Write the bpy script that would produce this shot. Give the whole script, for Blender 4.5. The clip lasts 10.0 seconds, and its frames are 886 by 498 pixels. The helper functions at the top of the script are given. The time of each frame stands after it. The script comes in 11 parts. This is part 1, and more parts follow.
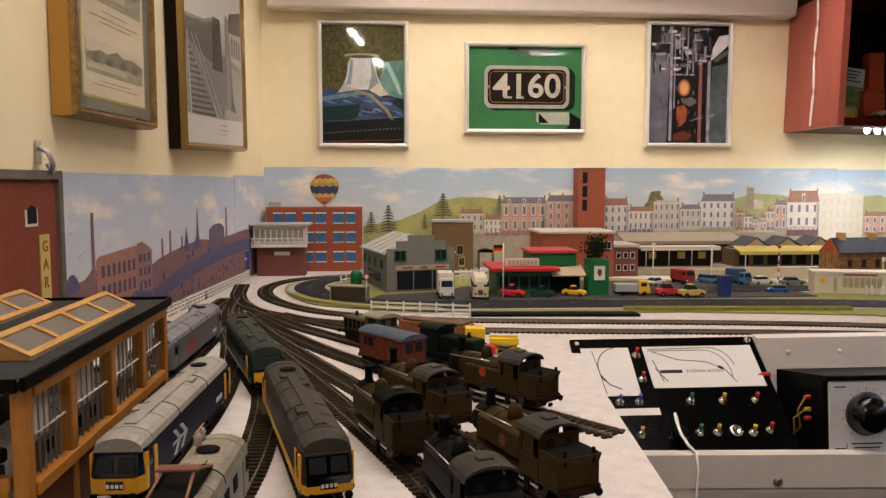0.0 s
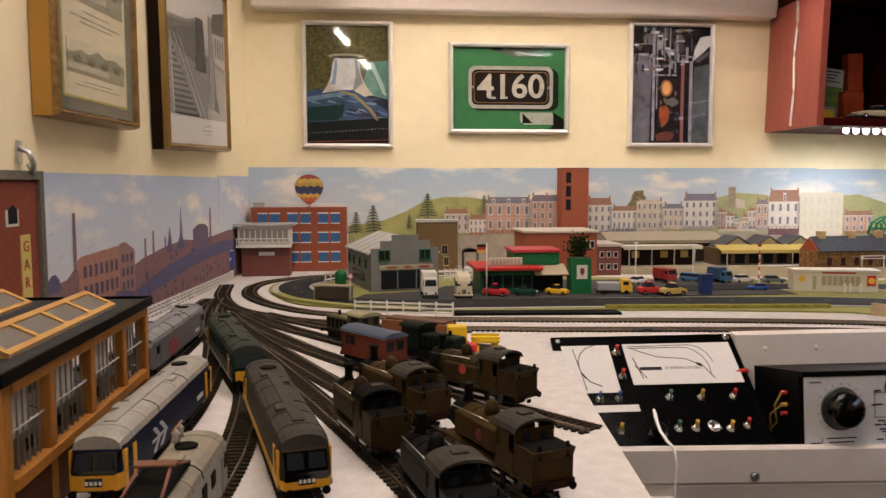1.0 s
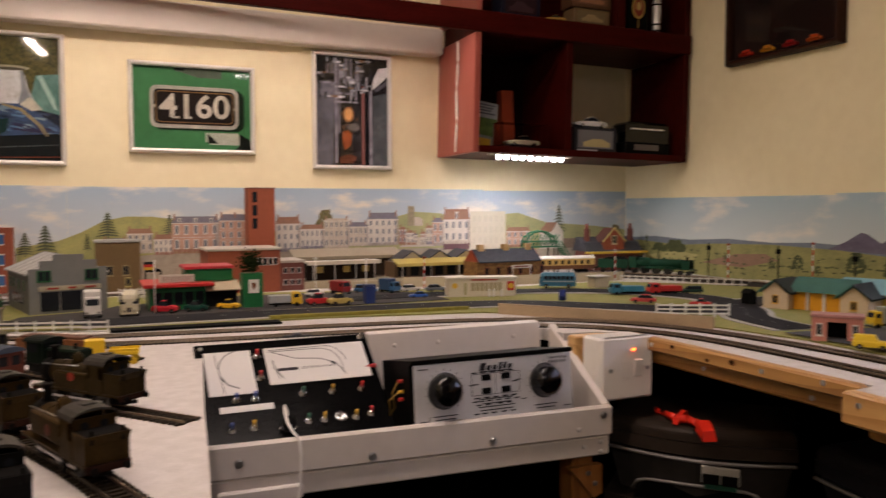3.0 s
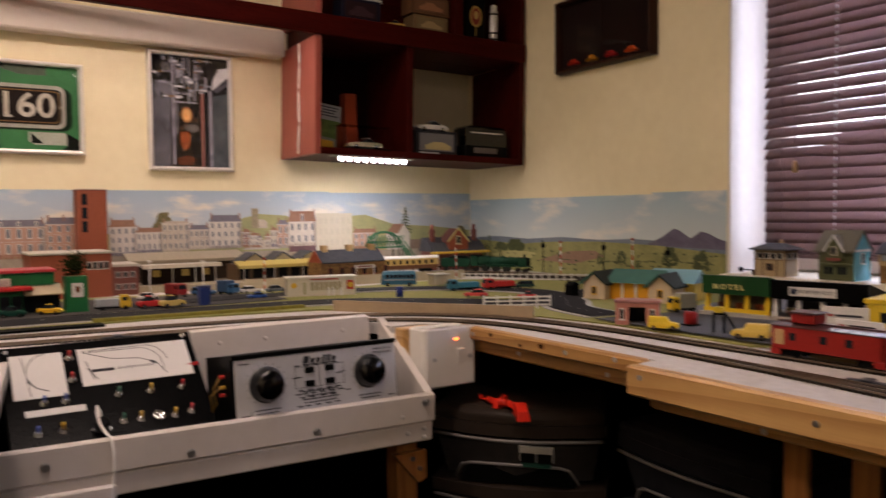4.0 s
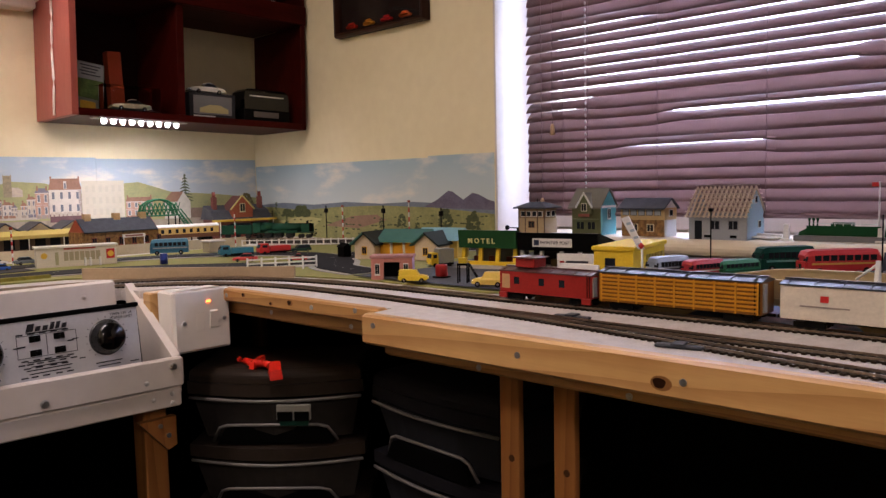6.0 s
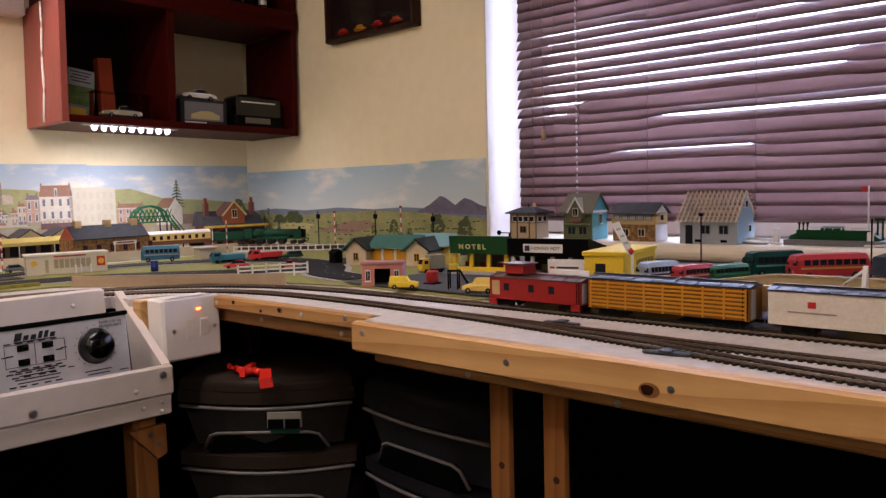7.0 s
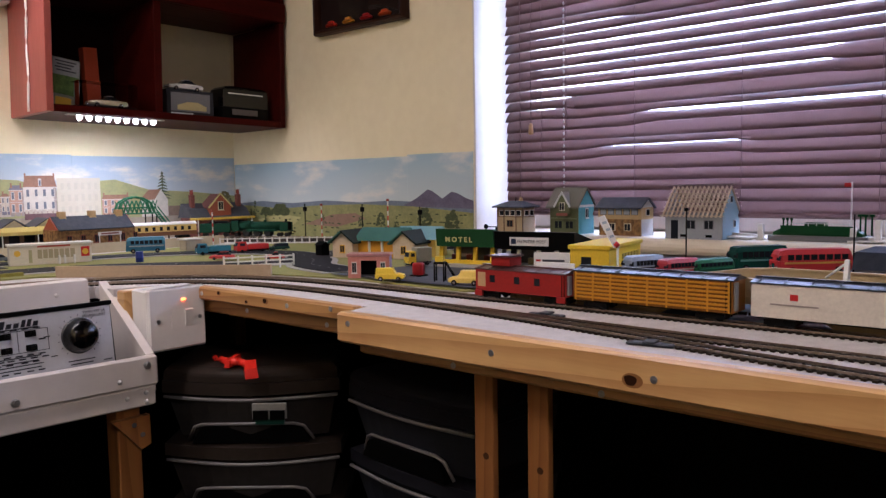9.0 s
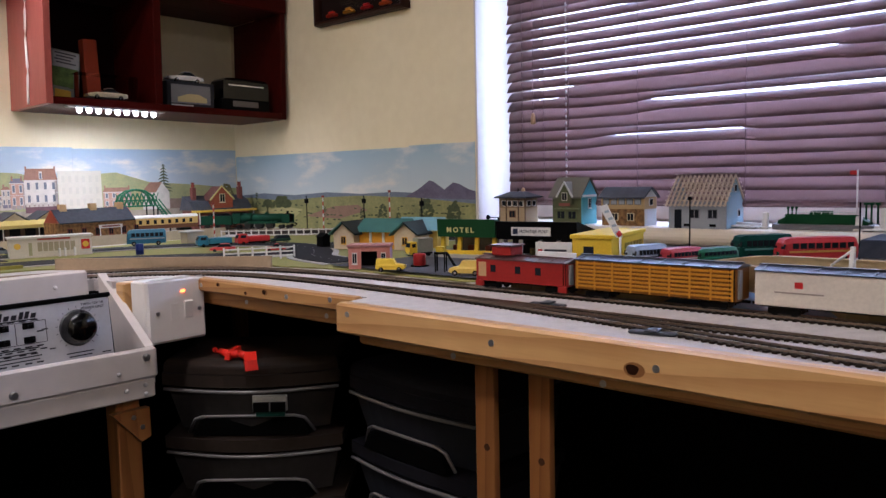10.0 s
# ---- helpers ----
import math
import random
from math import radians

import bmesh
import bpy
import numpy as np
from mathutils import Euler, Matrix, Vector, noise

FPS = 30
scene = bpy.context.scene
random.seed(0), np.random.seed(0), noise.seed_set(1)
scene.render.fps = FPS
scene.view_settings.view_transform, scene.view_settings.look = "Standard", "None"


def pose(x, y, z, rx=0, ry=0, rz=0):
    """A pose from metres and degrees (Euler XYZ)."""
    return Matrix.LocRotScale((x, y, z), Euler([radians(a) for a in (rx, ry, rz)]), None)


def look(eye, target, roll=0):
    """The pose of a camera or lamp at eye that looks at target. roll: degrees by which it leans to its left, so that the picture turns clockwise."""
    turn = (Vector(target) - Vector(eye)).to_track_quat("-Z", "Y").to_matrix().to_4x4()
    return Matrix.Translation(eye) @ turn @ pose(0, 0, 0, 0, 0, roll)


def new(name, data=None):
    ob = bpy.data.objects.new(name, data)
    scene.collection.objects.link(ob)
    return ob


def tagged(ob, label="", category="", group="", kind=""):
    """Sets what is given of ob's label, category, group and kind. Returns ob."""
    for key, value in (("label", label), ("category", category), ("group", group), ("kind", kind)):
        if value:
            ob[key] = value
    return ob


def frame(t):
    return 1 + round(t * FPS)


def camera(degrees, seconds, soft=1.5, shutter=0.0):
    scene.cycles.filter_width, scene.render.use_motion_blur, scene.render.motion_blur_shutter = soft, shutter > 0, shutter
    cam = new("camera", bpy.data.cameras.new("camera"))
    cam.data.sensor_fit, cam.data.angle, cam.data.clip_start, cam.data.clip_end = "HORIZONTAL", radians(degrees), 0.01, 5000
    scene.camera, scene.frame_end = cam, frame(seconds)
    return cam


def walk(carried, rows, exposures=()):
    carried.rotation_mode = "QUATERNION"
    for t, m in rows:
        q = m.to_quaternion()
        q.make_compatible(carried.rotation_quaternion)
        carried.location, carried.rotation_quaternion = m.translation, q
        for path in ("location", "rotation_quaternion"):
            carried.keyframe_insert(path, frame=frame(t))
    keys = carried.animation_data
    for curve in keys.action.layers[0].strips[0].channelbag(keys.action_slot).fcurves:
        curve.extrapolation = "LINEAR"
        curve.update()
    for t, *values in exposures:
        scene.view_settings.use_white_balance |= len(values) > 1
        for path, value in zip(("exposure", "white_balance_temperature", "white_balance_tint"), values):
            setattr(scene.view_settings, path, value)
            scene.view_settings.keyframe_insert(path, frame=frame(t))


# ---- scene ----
cam = camera(59.2, 10.0, soft=1.4, shutter=0.5)
PATH = [
    (0, (0.197, 0.162, 1.161), (0.362, 2.148, 0.993), 0.0),
    (0.5, (0.199, 0.159, 1.162), (0.373, 2.145, 1.001), -0.0),
    (1, (0.204, 0.154, 1.16), (0.4, 2.137, 0.993), -0.1),
    (1.5, (0.224, 0.134, 1.155), (0.514, 2.105, 0.982), 0.3),
    (2, (0.25, 0.108, 1.15), (0.721, 2.044, 0.976), -0.2),
    (2.5, (0.277, 0.073, 1.15), (0.925, 1.958, 0.991), -0.7),
    (2.7, (0.291, 0.06, 1.152), (1.016, 1.919, 1.016), -0.4),
    (3.8, (0.351, 0.001, 1.129), (1.41, 1.696, 1.057), -0.6),
    (4, (0.354, -0.015, 1.131), (1.476, 1.638, 1.04), -0.6),
    (4.5, (0.394, -0.042, 1.116), (1.687, 1.476, 0.973), -1.1),
    (5, (0.409, -0.052, 1.105), (1.802, 1.374, 0.94), -0.9),
    (5.5, (0.423, -0.072, 1.104), (1.865, 1.304, 0.942), -1.0),
    (5.7, (0.427, -0.078, 1.102), (1.883, 1.284, 0.937), -1.1),
    (7, (0.436, -0.087, 1.106), (1.91, 1.256, 0.952), -1.5),
    (7.5, (0.435, -0.088, 1.105), (1.922, 1.242, 0.957), -1.7),
    (8, (0.437, -0.089, 1.103), (1.929, 1.235, 0.952), -1.8),
    (8.5, (0.436, -0.089, 1.102), (1.929, 1.232, 0.945), -1.5),
    (9, (0.436, -0.089, 1.101), (1.931, 1.23, 0.935), -1.0),
    (9.5, (0.436, -0.089, 1.103), (1.933, 1.226, 0.935), -0.7),
    (10, (0.447, -0.086, 1.096), (1.933, 1.24, 0.912), -1.3),
]
walk(cam, [(t, look(eye, target, roll)) for t, eye, target, roll in PATH],
     [(0.0, -0.10, 6250, 15.0), (2.5, -0.29, 6400, 21.0), (4.0, -0.46, 6600, 24.0), (5.5, -0.24, 6200, 24.0), (7.0, -0.12, 6000, 25.0), (8.5, -0.10, 5700, 24.0), (9.4, -0.10, 5300, 21.0), (10.0, -0.10, 5250, 20.0)])

# ---- world and lights ----
world = bpy.data.worlds.new("sky")
scene.world = world
world.use_nodes = True
wn = world.node_tree.nodes
sky = wn.new("ShaderNodeTexSky")
sky.sky_type = "NISHITA"
sky.sun_disc = False
sky.sun_elevation, sky.sun_rotation = radians(35), radians(200)
world.node_tree.links.new(sky.outputs["Color"], wn["Background"].inputs["Color"])
wn["Background"].inputs["Strength"].default_value = 0.1


def lamp(name, kind, m, energy, color, size=0.1, size_y=None, spread=180):
    d = bpy.data.lights.new(name, kind)
    d.energy, d.color = energy, color
    if kind == "AREA":
        d.size, d.spread = size, radians(spread)
        if size_y:
            d.shape, d.size_y = "RECTANGLE", size_y
    else:
        d.shadow_soft_size = size
    ob = new(name, d)
    ob.matrix_world = m
    return ob


WARM = (1.0, 0.855, 0.71)
# fluorescent batten under the ceiling, the light strip under the cupboard, daylight in the window
lamp("ceiling_glow", "AREA", pose(0.26, 0.76, 2.255), 15.5, WARM, 1.2, 0.12, 160)
# Added fill lamp over the layout, brightens the back wall.
lamp("wall_fill_glow", "AREA", pose(0.60, 1.45, 2.085), 5.5, WARM, 1.0, 0.06)
lamp("under_shelf_glow", "AREA", pose(0.66, 1.892, 1.628, 0, 1.35, -3.2), 3.1, WARM, 1.0, 0.016)
TUBES = ((0.07, -0.865, 0.49), (0.205, -1.935, 0.41))
for x, y, length in TUBES:
    lamp("rear_tube_glow", "AREA", pose(x, y, 2.055, 0, 0, 7), 9.5, WARM, 0.028, length)
lamp("strip_glow", "AREA", pose(1.42, 1.90, 1.262), 1.4, (1.0, 0.97, 0.9), 0.2, 0.02)
lamp("window_daylight", "AREA", pose(2.085, 0.14, 1.32, 0, 90, 0), 21, (0.58, 0.70, 1.0), 0.62, 1.56)

# ---- materials ----
def mat(name, col, rough=0.6, metal=0.0, col2=None, scale=40.0, amount=0.5, bump=0.0, detail=6.0, stretch=(1, 1, 1), rnd=0.0, coat=0.0):
    """A surface with colour variation at two scales and fine relief; stretch pulls the grain along an axis."""
    m = bpy.data.materials.new(name)
    m.use_nodes = True
    nt, n = m.node_tree, m.node_tree.nodes
    b = n["Principled BSDF"]
    b.inputs["Roughness"].default_value, b.inputs["Metallic"].default_value = rough, metal
    b.inputs["Coat Weight"].default_value = coat
    b.inputs["Specular IOR Level"].default_value = 0.5 if coat or metal else 0.05 if max(col[:3]) < 0.06 else 0.25
    tc, mp = n.new("ShaderNodeTexCoord"), n.new("ShaderNodeMapping")
    mp.inputs["Scale"].default_value = stretch
    nt.links.new(tc.outputs["Object"], mp.inputs["Vector"])
    n1, n2 = n.new("ShaderNodeTexNoise"), n.new("ShaderNodeTexNoise")
    for k, s in ((n1, scale), (n2, scale * 7.3)):
        k.inputs["Scale"].default_value, k.inputs["Detail"].default_value = s, detail
        nt.links.new(mp.outputs["Vector"], k.inputs["Vector"])
    add = n.new("ShaderNodeMath")
    add.operation = "MULTIPLY_ADD"
    add.inputs[1].default_value = 0.45
    nt.links.new(n2.outputs["Fac"], add.inputs[0])
    sc = n.new("ShaderNodeMath")
    sc.operation = "MULTIPLY"
    sc.inputs[1].default_value = 0.55
    nt.links.new(n1.outputs["Fac"], sc.inputs[0])
    nt.links.new(sc.outputs[0], add.inputs[2])
    ramp = n.new("ShaderNodeMapRange")
    ramp.inputs["From Min"].default_value, ramp.inputs["From Max"].default_value = 0.33, 0.67
    nt.links.new(add.outputs[0], ramp.inputs["Value"])
    mix = n.new("ShaderNodeMix")
    mix.data_type = "RGBA"
    c2 = col2 or tuple(max(0.0, c * (1 - amount)) for c in col[:3])
    mix.inputs["A"].default_value, mix.inputs["B"].default_value = (*c2[:3], 1), (*col[:3], 1)
    nt.links.new(ramp.outputs["Result"], mix.inputs["Factor"])
    out = mix.outputs["Result"]
    if rnd:
        oi, hs, mr = n.new("ShaderNodeObjectInfo"), n.new("ShaderNodeHueSaturation"), n.new("ShaderNodeMapRange")
        mr.inputs["To Min"].default_value, mr.inputs["To Max"].default_value = 1 - rnd, 1 + rnd
        nt.links.new(oi.outputs["Random"], mr.inputs["Value"])
        nt.links.new(mr.outputs["Result"], hs.inputs["Value"])
        nt.links.new(out, hs.inputs["Color"])
        out = hs.outputs["Color"]
    nt.links.new(out, b.inputs["Base Color"])
    if bump:
        bp = n.new("ShaderNodeBump")
        bp.inputs["Strength"].default_value, bp.inputs["Distance"].default_value = min(1.0, bump), 0.001
        nt.links.new(add.outputs[0], bp.inputs["Height"])
        nt.links.new(bp.outputs["Normal"], b.inputs["Normal"])
    return m


def timber(name, light, dark, along, rough=0.34, rings=26.0, seed=0.0):
    """Planed softwood: wandering growth lines drawn out along one axis, fine pores, a thin varnish."""
    m = bpy.data.materials.new(name)
    m.use_nodes = True
    nt, n = m.node_tree, m.node_tree.nodes
    b = n["Principled BSDF"]
    tc, mp = n.new("ShaderNodeTexCoord"), n.new("ShaderNodeMapping")
    stretch = [1.0, 1.0, 1.0]
    stretch["xyz".index(along)] = 0.06
    mp.inputs["Scale"].default_value, mp.inputs["Location"].default_value = stretch, (seed, seed * 0.37, seed * 0.71)
    nt.links.new(tc.outputs["Object"], mp.inputs["Vector"])
    wander, wave, pores, patch = n.new("ShaderNodeTexNoise"), n.new("ShaderNodeTexWave"), n.new("ShaderNodeTexNoise"), n.new("ShaderNodeTexNoise")
    wander.inputs["Scale"].default_value, wander.inputs["Detail"].default_value = 22.0, 2.0
    nt.links.new(mp.outputs["Vector"], wander.inputs["Vector"])
    bend = n.new("ShaderNodeVectorMath")
    bend.operation = "MULTIPLY_ADD"
    bend.inputs[1].default_value = (0.03, 0.03, 0.03)
    nt.links.new(wander.outputs["Color"], bend.inputs[0])
    nt.links.new(mp.outputs["Vector"], bend.inputs[2])
    wave.wave_type, wave.bands_direction, wave.wave_profile = "BANDS", "DIAGONAL", "SAW"
    wave.inputs["Scale"].default_value, wave.inputs["Distortion"].default_value, wave.inputs["Detail"].default_value = rings, 1.5, 2.0
    nt.links.new(bend.outputs["Vector"], wave.inputs["Vector"])
    pores.inputs["Scale"].default_value, pores.inputs["Detail"].default_value = 420.0, 3.0
    nt.links.new(mp.outputs["Vector"], pores.inputs["Vector"])
    patch.inputs["Scale"].default_value, patch.inputs["Detail"].default_value = 9.0, 4.0
    nt.links.new(tc.outputs["Object"], patch.inputs["Vector"])
    ring = n.new("ShaderNodeMapRange")
    ring.inputs["From Min"].default_value, ring.inputs["From Max"].default_value = 0.35, 1.0
    nt.links.new(wave.outputs["Fac"], ring.inputs["Value"])
    add, tot = n.new("ShaderNodeMath"), n.new("ShaderNodeMath")
    add.operation = tot.operation = "MULTIPLY_ADD"
    add.inputs[1].default_value, tot.inputs[1].default_value = 0.55, 0.35
    nt.links.new(ring.outputs["Result"], add.inputs[0])
    nt.links.new(pores.outputs["Fac"], tot.inputs[0])
    shift = n.new("ShaderNodeMapRange")
    shift.inputs["From Min"].default_value, shift.inputs["From Max"].default_value, shift.inputs["To Min"].default_value, shift.inputs["To Max"].default_value = 0.3, 0.7, -0.22, 0.22
    nt.links.new(patch.outputs["Fac"], shift.inputs["Value"])
    nt.links.new(shift.outputs["Result"], add.inputs[2])
    nt.links.new(add.outputs[0], tot.inputs[2])
    mix = n.new("ShaderNodeMix")
    mix.data_type = "RGBA"
    mix.inputs["A"].default_value, mix.inputs["B"].default_value = (*light, 1), (*dark, 1)
    nt.links.new(tot.outputs[0], mix.inputs["Factor"])
    nt.links.new(mix.outputs["Result"], b.inputs["Base Color"])
    b.inputs["Roughness"].default_value, b.inputs["Specular IOR Level"].default_value = rough, 0.45
    bp = n.new("ShaderNodeBump")
    bp.inputs["Strength"].default_value, bp.inputs["Distance"].default_value = 0.12, 0.0006
    nt.links.new(tot.outputs[0], bp.inputs["Height"])
    nt.links.new(bp.outputs["Normal"], b.inputs["Normal"])
    return m


def glazing(name, share=0.045):
    """Picture glass: clear, with a weak sharp reflection of the room's lights."""
    m = bpy.data.materials.new(name)
    m.use_nodes = True
    nt, n = m.node_tree, m.node_tree.nodes
    tr, gl, mx = n.new("ShaderNodeBsdfTransparent"), n.new("ShaderNodeBsdfGlossy"), n.new("ShaderNodeMixShader")
    gl.inputs["Roughness"].default_value = 0.03
    mx.inputs["Fac"].default_value = share
    nt.links.new(tr.outputs["BSDF"], mx.inputs[1])
    nt.links.new(gl.outputs["BSDF"], mx.inputs[2])
    nt.links.new(mx.outputs["Shader"], n["Material Output"].inputs["Surface"])
    return m


def glow(name, col, strength):
    m = bpy.data.materials.new(name)
    m.use_nodes = True
    b = m.node_tree.nodes["Principled BSDF"]
    b.inputs["Base Color"].default_value = (*col, 1)
    b.inputs["Emission Color"].default_value = (*col, 1)
    b.inputs["Emission Strength"].default_value = strength
    return m


def glass(name, col=(1, 1, 1), rough=0.02):
    m = bpy.data.materials.new(name)
    m.use_nodes = True
    b = m.node_tree.nodes["Principled BSDF"]
    b.inputs["Base Color"].default_value = (*col, 1)
    b.inputs["Roughness"].default_value, b.inputs["Transmission Weight"].default_value, b.inputs["IOR"].default_value = rough, 1.0, 1.05
    b.inputs["Specular IOR Level"].default_value = 1.0
    return m


def plain(name, col, rough=0.5, metal=0.0, coat=0.0, amount=0.18, scale=300):
    return mat(name, col, rough, metal, scale=scale, amount=amount, bump=0.05, coat=coat)


CREAM = mat("cream_wall_paint", (0.88, 0.785, 0.535), 0.75, col2=(0.81, 0.71, 0.465), scale=5, bump=0.25)
WHITE = mat("white_gloss_paint", (0.70, 0.64, 0.59), 0.4, scale=8, amount=0.10, bump=0.15)
SOFFIT = mat("soffit_paint", (0.64, 0.58, 0.51), 0.6, scale=6, amount=0.08, bump=0.1)
# Unseen ceiling, kept dark so that little light bounces back.
CEIL = mat("low_bounce_ceiling", (0.16, 0.12, 0.085), 0.8, scale=4, amount=0.06)
# Carpet near-black: the shade under the layout is in its colour.
CARPET = mat("shade_dark_carpet", (0.008, 0.007, 0.0065), 0.95, scale=60, amount=0.5, bump=0.5)
FELT = mat("white_felt", (0.62, 0.585, 0.56), 0.95, col2=(0.48, 0.445, 0.42), scale=60, bump=0.6)
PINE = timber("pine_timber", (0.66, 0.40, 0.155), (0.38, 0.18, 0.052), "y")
# Pine again, darker: shade under the boards put into the uprights' colour.
PINE_SHADED = timber("shaded_pine_upright", (0.34, 0.145, 0.040), (0.17, 0.060, 0.015), "z", seed=0.4)
ROUGHPINE = timber("rough_pine", (0.50, 0.27, 0.085), (0.26, 0.115, 0.033), "y", 0.55, 40.0, 0.9)
PICTURE_GLASS = glazing("picture_glass")
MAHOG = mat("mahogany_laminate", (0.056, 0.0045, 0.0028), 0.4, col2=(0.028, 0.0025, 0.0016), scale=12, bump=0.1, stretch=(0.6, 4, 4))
# Same mahogany again, paler: the light on the cupboard end is in this colour.
MAHLIT = mat("mahogany_lit_end", (0.36, 0.095, 0.072), 0.4, col2=(0.29, 0.07, 0.052), scale=12, stretch=(4, 4, 0.6))
# Unseen rear wall, dark for the same weak bounce.
REARWALL = mat("low_bounce_rear_wall", (0.07, 0.05, 0.034), 0.7, scale=6, amount=0.3, stretch=(4, 4, 0.5))
BLACKP = plain("black_panel", (0.0018, 0.0018, 0.0020), 0.22)
BLACK = plain("black_plastic", (0.003, 0.003, 0.003), 0.45)
GLOSSBLK = plain("gloss_black", (0.0020, 0.0020, 0.0024), 0.10, coat=0.1)
GREYM = plain("bare_metal", (0.55, 0.55, 0.55), 0.3, 0.9)
CHROME = plain("chrome", (0.75, 0.75, 0.75), 0.15, 1.0)
SILVER = mat("brushed_silver_frame", (0.86, 0.83, 0.78), 0.30, 0.35, scale=20, amount=0.2, stretch=(1, 1, 8))
FASCIA = mat("grey_fascia", (0.60, 0.60, 0.61), 0.4, 0.15, scale=30, amount=0.12)
PAPERW = mat("white_paper", (0.64, 0.62, 0.60), 0.7, scale=20, amount=0.05)
INK = plain("ink", (0.03, 0.03, 0.035), 0.7)
SLAT = mat("plum_blind_slat", (0.115, 0.058, 0.045), 0.38, col2=(0.085, 0.043, 0.034), scale=6, bump=0.1, stretch=(1, 0.3, 1))
CORD = plain("blind_cord", (0.34, 0.24, 0.25), 0.7)
def translucent_slats(m, share, col):
    """Thin stained slats let a little daylight through."""
    nt, n = m.node_tree, m.node_tree.nodes
    tr, mx = n.new("ShaderNodeBsdfTranslucent"), n.new("ShaderNodeMixShader")
    tr.inputs["Color"].default_value = (*col, 1)
    mx.inputs["Fac"].default_value = share
    nt.links.new(n["Principled BSDF"].outputs["BSDF"], mx.inputs[1])
    nt.links.new(tr.outputs["BSDF"], mx.inputs[2])
    nt.links.new(mx.outputs["Shader"], n["Material Output"].inputs["Surface"])


translucent_slats(SLAT, 0.50, (0.46, 0.345, 0.33))
WOODB = plain("acorn_wood", (0.55, 0.36, 0.19), 0.5)
SWITCHW = mat("switch_white_plastic", (0.88, 0.85, 0.80), 0.22, scale=15, amount=0.05)
SKYGLOW = glow("overcast_daylight", (0.80, 0.88, 1.0), 4.5)
LED = glow("led", (1.0, 0.97, 0.92), 30.0)
NEON = glow("neon_indicator", (1.0, 0.16, 0.02), 8.0)
CLEAR = glass("clear_glass")
RAIL = plain("nickel_rail", (0.42, 0.33, 0.25), 0.3, 0.9)
SLEEPER = mat("sleeper_plastic", (0.034, 0.026, 0.018), 0.6, scale=120, amount=0.4)
BALLAST = mat("track_underlay", (0.06, 0.05, 0.042), 0.95, scale=250, amount=0.5, bump=0.5)
TARMAC = mat("model_road", (0.030, 0.030, 0.033), 0.7, scale=25, amount=0.3, bump=0.3)
PAVE = mat("model_pavement", (0.42, 0.40, 0.36), 0.85, scale=40, amount=0.2, bump=0.2)
GRASS = mat("scatter_grass", (0.20, 0.23, 0.06), 0.95, col2=(0.32, 0.27, 0.10), scale=70, bump=0.8)
TAN = mat("tan_card", (0.42, 0.31, 0.19), 0.8, scale=30, amount=0.2)


